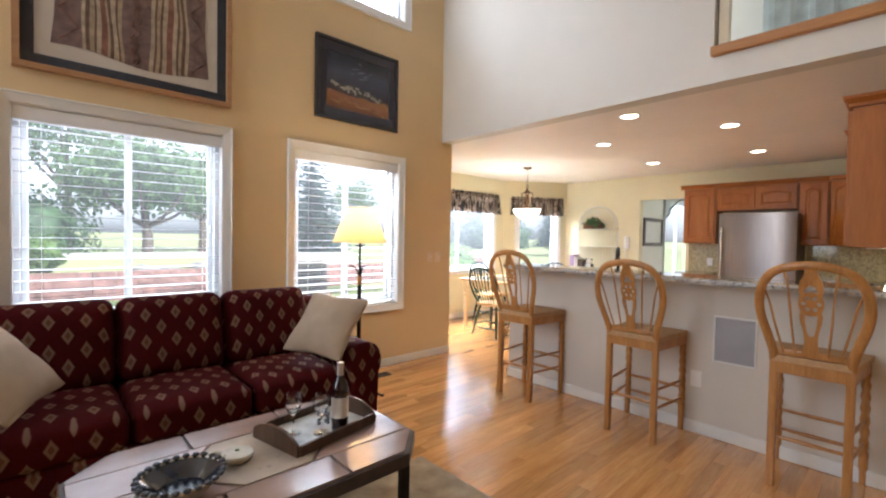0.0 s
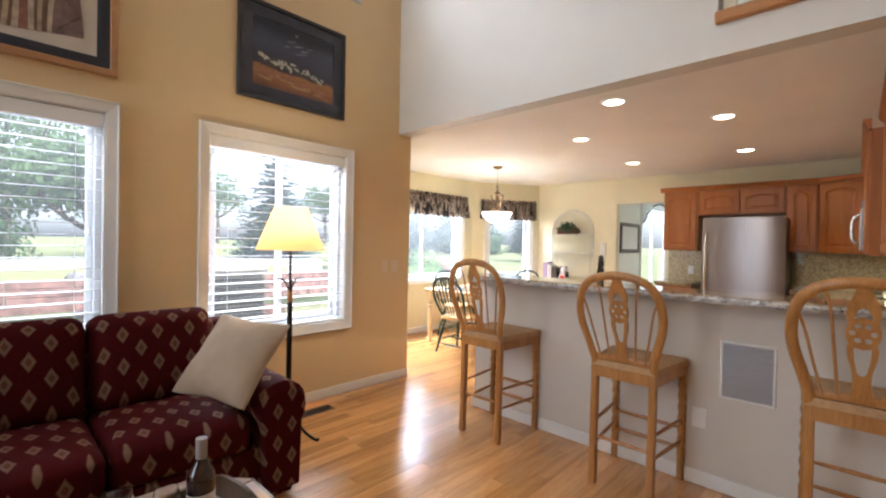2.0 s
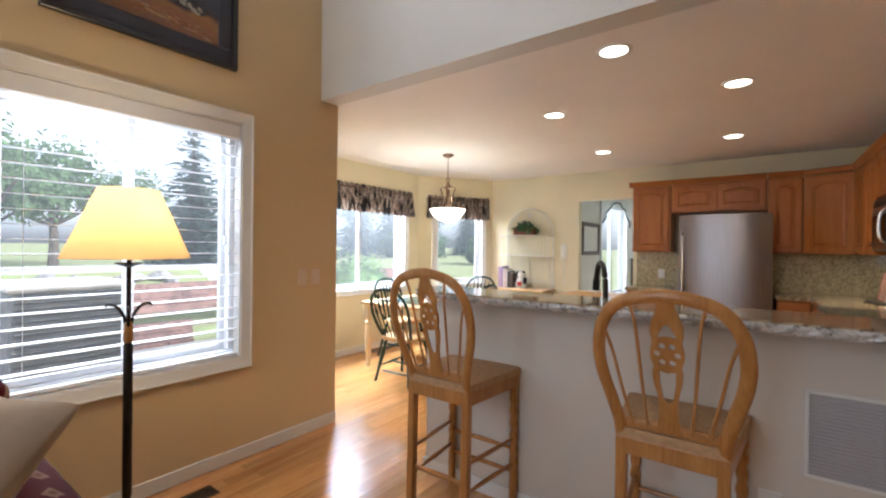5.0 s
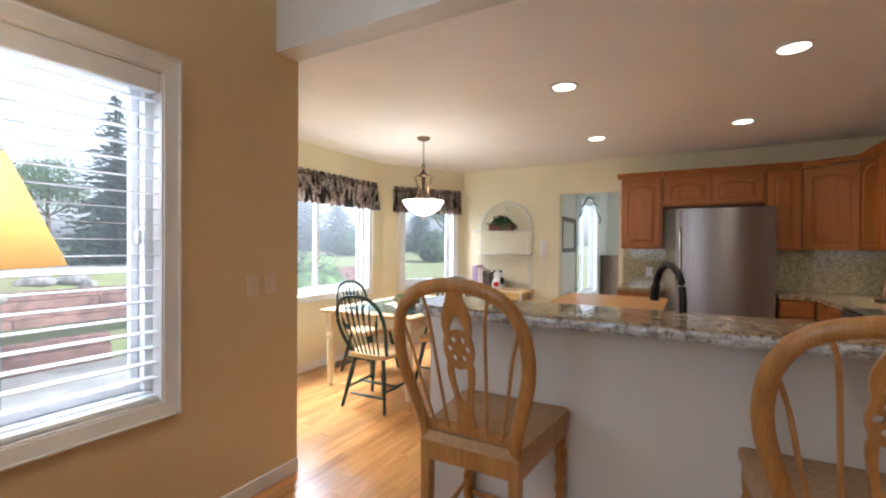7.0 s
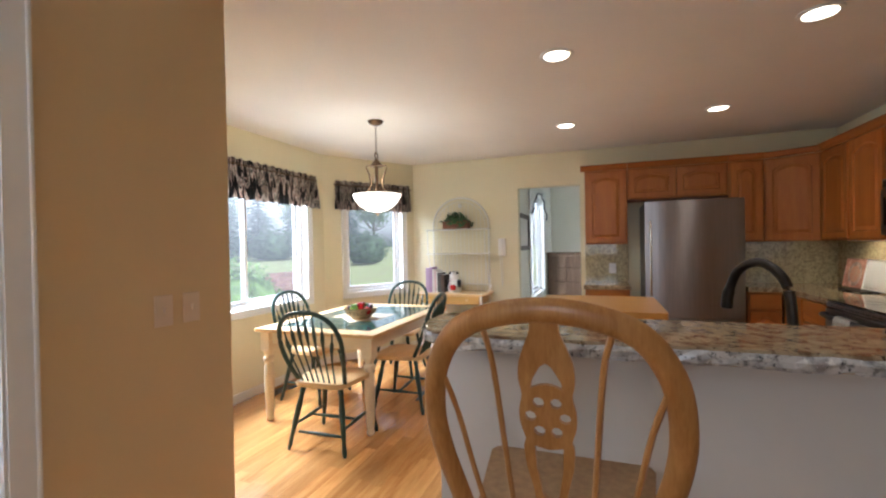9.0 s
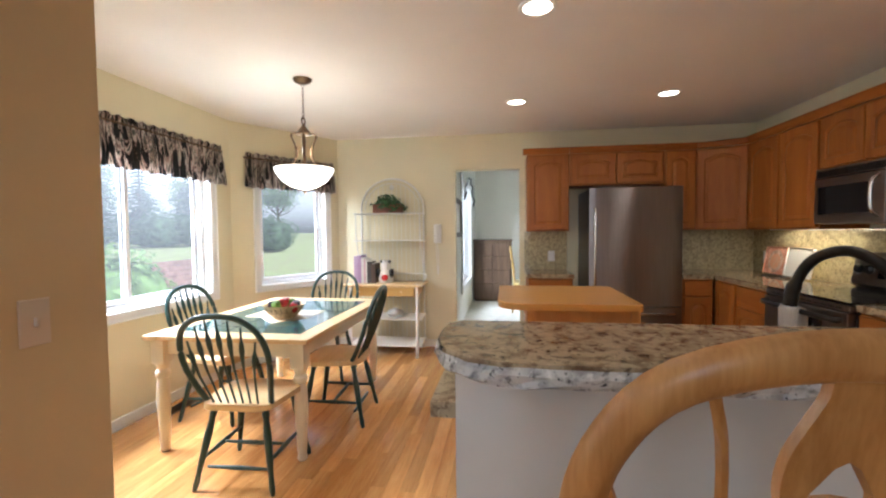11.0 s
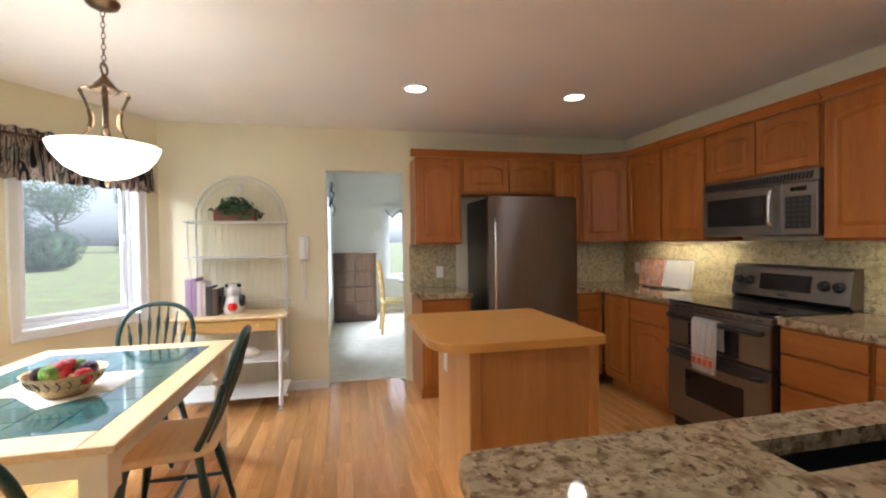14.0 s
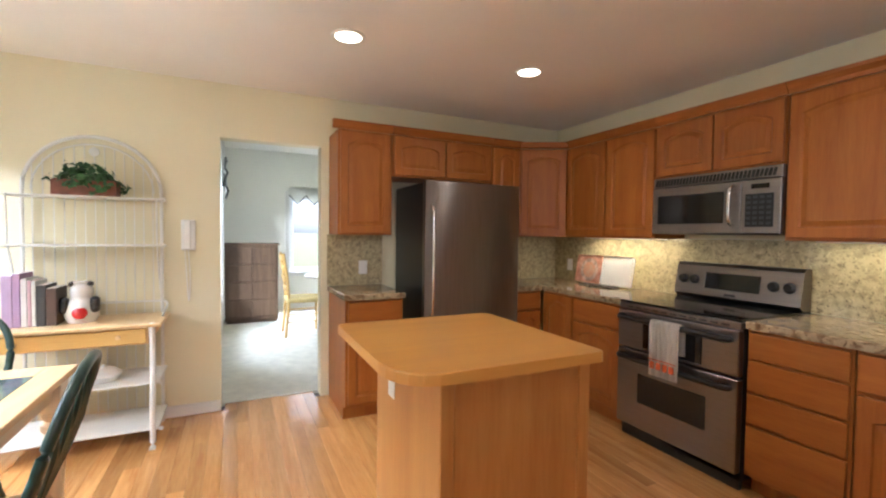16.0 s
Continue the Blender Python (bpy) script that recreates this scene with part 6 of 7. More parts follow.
for c in ((TBX0 + 0.12, TBY0 + 0.06, TBX1 - 0.12, TBY0 + 0.085), (TBX0 + 0.12, TBY1 - 0.085, TBX1 - 0.12, TBY1 - 0.06), (TBX0 + 0.06, TBY0 + 0.12, TBX0 + 0.085, TBY1 - 0.12), (TBX1 - 0.085, TBY0 + 0.12, TBX1 - 0.06, TBY1 - 0.12)):
    part("apron", bm_box(c[0], c[1], 0.61, c[2], c[3], TBZ - 0.029, 0.003), CREAM, tb)


def windsor(at, rz, label):
    """A hoop-back chair that faces its own +y; its back stands at -y."""
    s = thing("windsor_chair", at, rz, label, "chair", "chairs round the dining table")
    seat = bm_prism(rounded([(-0.19, -0.20), (0.19, -0.20), (0.24, 0.21), (-0.24, 0.21)], [0.09, 0.09, 0.10, 0.10], 7), 0.425, 0.458, 0.012)
    part("seat", seat, BLOND, s, "blond wooden saddle seat", smooth=True)
    prof = [(0.011, 0.0), (0.016, 0.03), (0.013, 0.09), (0.018, 0.16), (0.021, 0.28), (0.015, 0.36), (0.019, 0.39), (0.013, 0.43)]
    for x, y in ((-0.14, -0.13), (0.14, -0.13), (-0.15, 0.14), (0.15, 0.14)):
        bm = bm_lathe(prof, 10)
        for v in bm.verts:
            k = 1 - v.co.z / 0.43
            v.co.x += x + (0.075 if x > 0 else -0.075) * k
            v.co.y += y + (0.075 if y > 0 else -0.085) * k
        part("leg", bm, GREEN, s, smooth=True)
    for sg in (-1, 1):
        part("stretcher", bm_tube([(sg * 0.185, -0.175, 0.16), (sg * 0.185, 0, 0.165), (sg * 0.19, 0.18, 0.17)], [0.008, 0.014, 0.008], 8), GREEN, s, smooth=True)
    part("stretcher", bm_tube([(-0.185, 0.0, 0.165), (0, 0, 0.165), (0.185, 0.0, 0.165)], [0.008, 0.014, 0.008], 8), GREEN, s, smooth=True)
    part("stretcher", bm_tube([(-0.18, -0.15, 0.10), (0, -0.15, 0.10), (0.18, -0.15, 0.10)], [0.008, 0.013, 0.008], 8), GREEN, s, smooth=True)

    def lean(z):
        return -0.165 - 0.16 * (z - 0.45) / 0.5

    half = [(0.178, 0.45), (0.205, 0.55), (0.228, 0.66), (0.23, 0.76), (0.198, 0.86), (0.12, 0.925), (0.0, 0.945)]
    pts = [(x, lean(z) + (0.03 if z < 0.6 else 0.0) * (0.6 - z) / 0.15, z) for x, z in half]
    pts += [(-x, y, z) for x, y, z in pts[-2::-1]]
    part("hoop", bm_tube(smooth(pts, 5), 0.0155, 10), GREEN, s, smooth=True)
    for k in range(7):
        u = (k - 3) / 3
        xb, xt = u * 0.122, u * 0.18
        zt = 0.94 - 0.13 * abs(u) ** 2.2
        path, rad = [], []
        for f, r in ((0, 0.006), (0.45, 0.006), (0.62, 0.009), (0.72, 0.0135), (0.80, 0.012), (0.86, 0.006), (1, 0.005)):
            z = 0.455 + (zt - 0.455) * f
            path.append((xb + (xt - xb) * f, lean(z) - 0.018 * math.sin(f * math.pi), z))
            rad.append(r)
        part("spindle", bm_tube(path, rad, 8, False, 1.0, (0, 1, 0)), GREEN, s, smooth=True)
    return s


_lab = "dark green hoop-back windsor chair with a blond wooden seat"
wc = windsor((6.12, 5.33, 0), -88, _lab)
copy_thing(wc, pose(6.92, 5.13, 0, 0, 0, 4))
copy_thing(wc, pose(6.86, 6.02, 0, 0, 0, 178))
copy_thing(wc, pose(7.80, 5.62, 0, 0, 0, 92))

# fruit bowl
fb = thing("fruit_bowl", (6.80, 5.50, TBZ + 0.001), 0, "shallow wicker bowl of mixed fruit", "bowl")
WICK = mat("tan wicker", (0.62, 0.41, 0.20), 0.6, vary=0.3, scale=60, bump=0.8, bscale=90, stretch=(1, 1, 4))
part("basket", bm_lathe([(0.0, 0.0), (0.07, 0.0), (0.078, 0.006), (0.12, 0.055), (0.142, 0.095), (0.148, 0.10), (0.138, 0.097), (0.115, 0.057), (0.07, 0.012), (0.0, 0.010)], 36), WICK, fb, smooth=True)
for k in range(22):
    a = 2 * math.pi * k / 22
    part("motif", bm_tube([(0.112 * math.cos(a), 0.112 * math.sin(a), 0.045), (0.125 * math.cos(a + 0.08), 0.125 * math.sin(a + 0.08), 0.06), (0.136 * math.cos(a), 0.136 * math.sin(a), 0.08)], 0.003, 5), mat("dark wicker band", (0.14, 0.06, 0.025), 0.7), fb)
FRU = [("red apple skin", (0.42, 0.02, 0.02)), ("green apple skin", (0.12, 0.22, 0.03)), ("dark plum skin", (0.035, 0.012, 0.03)), ("red apple skin", (0.42, 0.02, 0.02))]
for k in range(11):
    a, r = k * 2.4, 0.03 + 0.075 * ((k % 4) / 3)
    nm, c = FRU[k % 4]
    o = part("fruit", bm_lathe([(0.0, -0.030), (0.018, -0.032), (0.033, -0.012), (0.035, 0.008), (0.025, 0.029), (0.008, 0.033), (0.0, 0.028)], 14), mat(nm, c, 0.25, vary=0.3, scale=20, coat=0.3), fb, smooth=True)
    o.location = (r * math.cos(a), r * math.sin(a), 0.068 + 0.04 * (1 - r / 0.11) + 0.012)
place = thing("table_mat", (6.80, 5.50, TBZ), 45, "cream square cloth under the fruit bowl", "mat")
part("cloth", bm_box(-0.13, -0.13, 0.0001, 0.13, 0.13, 0.0009), mat("cream cloth", (0.72, 0.62, 0.45), 0.9, vary=0.05, bump=0.4, bscale=300), place)

# pendant
pd = thing("pendant_lamp", (6.858, 5.350, 0), 0, "antique bronze pendant with a glowing white glass bowl", "pendant lamp")
part("canopy", bm_lathe([(0.0, 2.405), (0.03, 2.406), (0.058, 2.42), (0.066, 2.435), (0.066, 2.4405)], 28), BRONZE, pd, smooth=True)
_z = 2.40
_k = 0
while _z > 2.165:
    ring = [(0.009 * math.cos(a * math.pi / 6) * (1 if _k % 2 else 0.2), 0.009 * math.cos(a * math.pi / 6) * (0.2 if _k % 2 else 1), _z - 0.013 + 0.015 * math.sin(a * math.pi / 6)) for a in range(12)]
    part("chain_link", bm_tube(ring, 0.0022, 5, True), BRONZE, pd)
    _z -= 0.024
    _k += 1
part("loop", bm_tube([(0.026 * math.cos(a * math.pi / 9), 0, 2.145 + 0.026 * math.sin(a * math.pi / 9)) for a in range(18)], 0.005, 6, True, 1.0, (0, 1, 0)), BRONZE, pd, smooth=True)
part("crown", bm_lathe([(0.05, 2.045), (0.056, 2.052), (0.04, 2.075), (0.012, 2.11), (0.010, 2.122), (0.0, 2.122)], 22), BRONZE, pd, smooth=True)
for k in range(4):
    a = radians(90 * k + 25)
    c_, s_ = math.cos(a), math.sin(a)
    part("arm", bm_tube(smooth([(r * c_, r * s_, z) for r, z in ((0.045, 2.06), (0.085, 2.045), (0.068, 1.99), (0.050, 1.93), (0.058, 1.87), (0.095, 1.82))], 5), 0.011, 8, False, 0.55), BRONZE, pd, smooth=True)
part("stem", bm_lathe([(0.012, 1.80), (0.02, 1.83), (0.012, 1.90), (0.012, 2.05)], 12), BRONZE, pd, smooth=True)
GLOW = mat("glowing alabaster glass", (0.95, 0.9, 0.8), 0.3, vary=0.03, emit=2.6, emit_color=(1.0, 0.90, 0.72))
part("bowl", bm_lathe([(0.0, 1.655), (0.015, 1.656), (0.09, 1.675), (0.155, 1.715), (0.195, 1.77), (0.208, 1.805), (0.204, 1.805), (0.188, 1.77), (0.15, 1.722), (0.0, 1.672)], 40), GLOW, pd, "glowing white glass bowl", smooth=True)
part("finial", bm_lathe([(0.0, 1.625), (0.008, 1.632), (0.012, 1.645), (0.006, 1.656)], 12), BRONZE, pd, smooth=True)
bulb("pendant_glow", (6.858, 5.350, 1.93), 7, (1.0, 0.88, 0.70), 0.09)
bulb("pendant_glow", (6.858, 5.350, 1.58), 5, (1.0, 0.84, 0.60), 0.07)


# valances
def valance_mat():
    m = bpy.data.materials.new("dark floral valance cloth")
    m.use_nodes = True
    n, l = m.node_tree.nodes, m.node_tree.links
    p = n["Principled BSDF"]
    p.inputs["Roughness"].default_value = 0.9
    tc = n.new("ShaderNodeTexCoord")
    mp = n.new("ShaderNodeMapping")
    mp.inputs["Scale"].default_value = (40, 8, 4.5)
    l.new(tc.outputs["Object"], mp.inputs[0])
    a = n.new("ShaderNodeTexNoise")
    a.inputs["Scale"].default_value = 1.0
    a.inputs["Detail"].default_value = 3
    a.inputs["Distortion"].default_value = 1.0
    l.new(mp.outputs[0], a.inputs["Vector"])
    r = n.new("ShaderNodeValToRGB")
    e = r.color_ramp.elements
    e[0].position, e[0].color = 0.30, (0.012, 0.016, 0.018, 1)
    e[1].position, e[1].color = 0.72, (0.55, 0.42, 0.33, 1)
    for pos, c in ((0.47, (0.016, 0.018, 0.018, 1)), (0.50, (0.40, 0.27, 0.23, 1)), (0.55, (0.62, 0.55, 0.46, 1)), (0.59, (0.03, 0.04, 0.035, 1))):
        k = e.new(pos)
        k.color = c
    l.new(a.outputs["Fac"], r.inputs["Fac"])
    l.new(r.outputs[0], p.inputs["Base Color"])
    return m


VAL = valance_mat()


def valance(a, ang, x0, x1, z0, z1, label):
    v = thing("valance", (a[0], a[1], 0), ang, label, "valance", "valances of the nook windows")
    b = bmesh.new()
    n = int((x1 - x0) / 0.0125)
    rows = []
    rq = random.Random(3)
    ph = [rq.uniform(-0.6, 0.6) for _ in range(n + 1)]
    for z, amp, off in ((z1, 0.006, 0.05), (z1 - 0.02, 0.016, 0.055), (z1 - 0.035, 0.004, 0.052), (z1 - 0.065, 0.004, 0.054), (z1 - 0.10, 0.012, 0.06), (z1 - 0.20, 0.020, 0.07), (z0, 0.026, 0.075)):
        row = []
        for i in range(n + 1):
            f = (z1 - z) / (z1 - z0)
            x = x0 + (x1 - x0) * i / n
            x += (x - (x0 + x1) / 2) * 0.05 * f
            row.append(b.verts.new((x, -off + amp * math.sin(i * 1.15 + ph[i] * 0.7), z + (0.008 * math.sin(i * 0.8) if z == z0 or z == z1 else 0))))
        rows.append(row)
    for p, q in zip(rows, rows[1:]):
        for i in range(n):
            b.faces.new((p[i], p[i + 1], q[i + 1], q[i]))
    bmesh.ops.solidify(b, geom=b.faces[:], thickness=0.003)
    part("cloth", b, VAL, v, smooth=True)
    part("rod", bm_tube([(x0 - 0.015, -0.05, z1 - 0.05), (x1 + 0.015, -0.05, z1 - 0.05)], 0.009, 8), BRONZE, v)
    return v


valance((0, NY), 0, 5.72, 7.60, 1.80, 2.155, "gathered dark floral valance above the wide nook window")
valance(DIA[0], _da, 0.13, 1.17, 1.80, 2.145, "gathered dark floral valance above the angled nook window")

# baker's rack
rack = thing("bakers_rack", (0, 0, 0), 0, "white wire baker's rack with a blond drawer desk", "baker's rack")
RWH = mat("white enamelled wire", (0.78, 0.76, 0.70), 0.4, vary=0.03)
RY0, RY1, RX0, RX1 = 4.86, 5.60, 8.40, 8.83
for y in (RY0, RY1):
    part("front_leg", bm_tube(smooth([(RX0 - 0.03, y, 0.0), (RX0 - 0.005, y, 0.04), (RX0, y, 0.3), (RX0 + 0.03, y, 0.55), (RX0 + 0.01, y, 0.70), (RX0, y, 0.78)], 4), 0.017, 8), RWH, rack, smooth=True)
    part("back_leg", bm_tube([(RX1, y, 0.0), (RX1, y, 1.62)], 0.011, 8), RWH, rack)
    part("shelf_bracket", bm_tube(smooth([(RX1 - 0.22, y, 1.56), (RX1 - 0.21, y, 1.40), (RX1 - 0.2, y, 1.26), (RX1 - 0.1, y, 1.0), (RX1 - 0.01, y, 0.86)], 4), 0.006, 6), RWH, rack, smooth=True)
_cy, _rr = (RY0 + RY1) / 2, (RY1 - RY0) / 2
part("arch", bm_tube([(RX1, _cy + _rr * math.cos(a * math.pi / 20), 1.60 + 0.36 * math.sin(a * math.pi / 20)) for a in range(21)], 0.012, 8), RWH, rack, smooth=True)
part("arch", bm_tube([(RX1, _cy + _rr * 0.88 * math.cos(a * math.pi / 20), 1.60 + 0.31 * math.sin(a * math.pi / 20)) for a in range(21)], 0.006, 6), RWH, rack, smooth=True)
part("rosette", turn(bm_lathe([(0, 0), (0.03, 0.002), (0.028, 0.008), (0.012, 0.012), (0, 0.014)], 16), pose(RX1 - 0.008, _cy, 1.86, 0, -90)), RWH, rack)
_w = None
for k in range(13):
    y = RY0 + 0.05 + k * (RY1 - RY0 - 0.1) / 12
    part("wire", bm_tube([(RX1, y, 0.12), (RX1, y, 1.60 + 0.3 * math.sqrt(max(0.0, 1 - ((y - _cy) / _rr) ** 2)))], 0.0035, 5), RWH, rack)
for z, d in ((1.56, 0.22), (1.255, 0.22), (0.40, 0.40), (0.12, 0.42)):
    sh = part("shelf", bm_box(RX1 - d, RY0 - 0.03, z - 0.012, RX1 - 0.005, RY1 + 0.03, z, 0.004), RWH, rack)
    part("knob", bm_lathe([(0, -0.013), (0.011, -0.008), (0.013, 0), (0.011, 0.008), (0, 0.013)], 10, (RX1 - d, RY0 - 0.042, z - 0.006)), RWH, sh, smooth=True)
desk = part("desk_top", bm_box(RX0 - 0.02, RY0 - 0.05, 0.757, RX1 - 0.005, RY1 + 0.11, 0.778, 0.004), BLOND, rack, "blond wooden desk top")
part("desk_box", bm_box(RX0 + 0.02, RY0 + 0.02, 0.65, RX1 - 0.02, RY1 + 0.04, 0.756, 0.003), BLOND, rack)
dw = part("drawer", bm_box(RX0 + 0.005, RY0 + 0.03, 0.657, RX0 + 0.019, RY1 + 0.03, 0.748, 0.004), wood_mat("yellow pine drawer", (0.66, 0.42, 0.13), (0.56, 0.33, 0.09), 0.4, 1), rack, "yellow pine drawer")
for y in (RY0 + 0.17, RY1 - 0.10):
    part("knob", turn(bm_lathe([(0.006, 0), (0.006, 0.01), (0.014, 0.016), (0.013, 0.024), (0, 0.027)], 12), pose(RX0 + 0.006, y, 0.705, 0, -90)), BLOND, dw, smooth=True)
part("gallery", bm_tube(smooth([(RX0 + 0.2, RY0 - 0.03, 0.79), (RX1 - 0.03, RY0 - 0.03, 0.85), (RX1 - 0.01, RY0 + 0.1, 0.86), (RX1 - 0.01, RY1, 0.86)], 4), 0.008, 6), RWH, rack)

BOOKC = [((0.46, 0.34, 0.52), 0.30, 0.05), ((0.40, 0.27, 0.46), 0.31, 0.035), ((0.70, 0.68, 0.66), 0.28, 0.03), ((0.62, 0.40, 0.44), 0.27, 0.018), ((0.72, 0.70, 0.66), 0.265, 0.02), ((0.06, 0.055, 0.05), 0.24, 0.045), ((0.10, 0.06, 0.04), 0.22, 0.05)]
y = 5.60
for k, (c, h, w) in enumerate(BOOKC):
    o = thing("book", (8.62, y, 0.779), 0, "upright hardback book with a coloured spine on the desk", "book", "books on the baker's rack")
    cv = mat("book cloth %s" % "abcdefg"[k], c, 0.6, vary=0.08)
    part("cover", bm_box(-0.09, -w + 0.001, 0, 0.10, -0.001, h, 0.003), cv, o)
    part("pages", bm_box(-0.08, -w + 0.004, h - 0.0005, 0.095, -0.004, h + 0.002), PAPER, o)
    y -= w

fig = bm_lathe([(0.0, 0.0), (0.07, 0.0), (0.085, 0.03), (0.088, 0.08), (0.07, 0.125), (0.05, 0.145), (0.058, 0.175), (0.06, 0.20), (0.045, 0.228), (0.036, 0.232), (0.042, 0.24), (0.042, 0.25), (0.0, 0.255)], 24)
fg = part("cookie_jar", fig, mat("white glazed ceramic", (0.74, 0.70, 0.64), 0.2, vary=0.05, coat=0.4), None, "", True)
fg.matrix_basis = pose(8.62, 5.255, 0.779)
tagged(fg, "plain rounded white ceramic cookie jar", "jar")
ap = part("jar_ornament", bm_lathe([(0.0, -0.034), (0.022, -0.033), (0.038, -0.01), (0.038, 0.012), (0.022, 0.032), (0.0, 0.028)], 16), mat("red glaze", (0.55, 0.02, 0.02), 0.2, vary=0.2, coat=0.4), fg, "red apple ornament", True)
ap.location = (-0.085, -0.01, 0.065)
for sg in (-1, 1):
    o = part("jar_ear", bm_lathe([(0, -0.02), (0.016, -0.012), (0.02, 0), (0.016, 0.012), (0, 0.02)], 12), mat("black glaze", (0.015, 0.015, 0.018), 0.2, coat=0.4), fg, "black glazed knob", True)
    o.location = (-0.01, sg * 0.045, 0.235)
    o = part("jar_patch", bm_cushion(0.06, 0.05, 0.10, 0.022, 0, 6), mat("black glaze", (0.015, 0.015, 0.018), 0.2, coat=0.4), fg, "black glazed patch")
    o.location = (-0.04, sg * 0.075, 0.11)

dish2 = thing("covered_dish", (8.60, 5.15, 0.401), 0, "white covered dish on the lower shelf", "dish")
part("dish", bm_lathe([(0.0, 0.0), (0.07, 0.0), (0.10, 0.04), (0.095, 0.05), (0.06, 0.075), (0.015, 0.085), (0.012, 0.098), (0, 0.10)], 24), RWH, dish2, smooth=True)


def leaf_ball(n, rx, ry, rz, size, seed, droop=0.0, shell=0.55, sphere=True):
    """Many small folded leaves filling an uneven ellipsoid."""
    rq = random.Random(seed)
    vs, fs = [], []
    for _ in range(n):
        while True:
            p = Vector((rq.uniform(-1, 1), rq.uniform(-1, 1), rq.uniform(-1, 1)))
            if shell < p.length < 1:
                break
        k = 0.72 + 0.5 * noise.noise(p * 1.7 + Vector((seed, 0, 0)))
        c = Vector((p.x * rx * k, p.y * ry * k, p.z * rz * k - droop * (p.x ** 2 + p.y ** 2)))
        nrm = (p + Vector((rq.uniform(-0.7, 0.7), rq.uniform(-0.7, 0.7), rq.uniform(-0.3, 0.9)))).normalized()
        t = nrm.orthogonal().normalized()
        t = (t * math.cos(rq.uniform(0, 6.28)) + nrm.cross(t) * math.sin(rq.uniform(0, 6.28))).normalized()
        s = nrm.cross(t)
        L = size * rq.uniform(0.6, 1.3)
        i = len(vs)
        vs += [c - t * L, c + s * L * 0.55 + nrm * L * 0.15, c + t * L, c - s * L * 0.55 + nrm * L * 0.15]
        fs += [(i, i + 1, i + 2), (i, i + 2, i + 3)]
    me = bpy.data.meshes.new("leaves")
    me.from_pydata([tuple(v) for v in vs], [], fs)
    return me


LEAF = mat("ivy leaf", (0.045, 0.13, 0.035), 0.45, vary=0.35, scale=25)
plant = thing("potted_ivy", (8.70, 5.24, 1.5605), 0, "green ivy in a terracotta trough on the rack", "potted plant")
part("pot", bm_prism([(-0.07, -0.16), (0.07, -0.16), (0.07, 0.16), (-0.07, 0.16)], 0.0, 0.10, 0.01), mat("terracotta", (0.22, 0.075, 0.04), 0.7, vary=0.2, scale=15), plant)
_me = leaf_ball(520, 0.13, 0.26, 0.12, 0.026, 5, 0.05, 0.2)
_me.materials.append(LEAF)
o = new("leaves", _me)
o.parent = plant
o.location = (-0.01, 0, 0.125)

ph = thing("wall_phone", (KX - 0.001, 4.70, 1.32), -90, "white corded wall phone beside the doorway", "phone")
part("base", bm_box(-0.045, -0.035, -0.11, 0.045, 0, 0.11, 0.008, 2), WHITE, ph)
part("handset", bm_box(-0.032, -0.06, -0.105, 0.018, -0.036, 0.105, 0.01, 2), WHITE, ph)
part("cord", bm_tube(smooth([(0.0, -0.03, -0.11), (0.01, -0.02, -0.3), (0.0, -0.015, -0.48), (-0.012, -0.02, -0.3), (-0.02, -0.04, -0.11)], 6), 0.004, 6), WHITE, ph, smooth=True)

# ---- dining room through the doorway ----
CHESTW = wood_mat("brown walnut wood", (0.17, 0.105, 0.065), (0.085, 0.05, 0.03), 0.4, 2, ring=9)
chest = thing("dark_chest", (12.2, 4.535, 0), -90, "tall dark walnut chest with panelled drawers", "chest")
part("body", bm_box(0, 0, 0.04, 0.72, 0.42, 1.15, 0.006), CHESTW, chest)
part("top", bm_box(-0.02, -0.02, 1.151, 0.74, 0.43, 1.18, 0.006), CHESTW, chest)
part("plinth", bm_box(0.02, 0.02, 0.0, 0.70, 0.41, 0.04), CHESTW, chest)
for r in range(4):
    for q_ in range(2):
        d = part("drawer", bm_box(0.03 + q_ * 0.335, -0.018, 0.10 + r * 0.26, 0.355 + q_ * 0.335, -0.001, 0.34 + r * 0.26, 0.008, 2), CHESTW, chest)
        part("handle", bm_tube([(0.16 + q_ * 0.335, -0.018, 0.22 + r * 0.26), (0.19 + q_ * 0.335, -0.03, 0.215 + r * 0.26), (0.22 + q_ * 0.335, -0.018, 0.22 + r * 0.26)], 0.005, 6), BRONZE, d)
GOLD = wood_mat("golden chair wood", (0.62, 0.42, 0.15), (0.48, 0.29, 0.09), 0.35, 2)
dc = thing("ladder_chair", (11.05, 3.58, 0), 0, "golden wooden dining chair with a cushion", "chair")
for x in (0.0, 0.40):
    for yy in (-0.20, 0.20):
        if yy > 0:
            part("leg", bm_tube([(x, yy + 0.04, 0), (x, yy, 0.45), (x, yy + 0.02, 0.75), (x, yy + 0.07, 1.08)], 0.018, 8), GOLD, dc, smooth=True)
        else:
            part("leg", bm_tube([(x, yy, 0), (x, yy, 0.44)], 0.018, 8), GOLD, dc, smooth=True)
part("seat", bm_cushion(0.46, 0.46, 0.06, 0.02, 0.01, 6), mat("gold seat cloth", (0.60, 0.47, 0.20), 0.9, vary=0.1), dc)
dc.children[-1].location = (0.2, 0, 0.475)
for z in (0.62, 0.76, 0.90, 1.02):
    part("slat", bm_box(0.01, 0.215 + (z - 0.62) * 0.12, z - 0.025, 0.39, 0.235 + (z - 0.62) * 0.12, z + 0.025, 0.004), GOLD, dc)
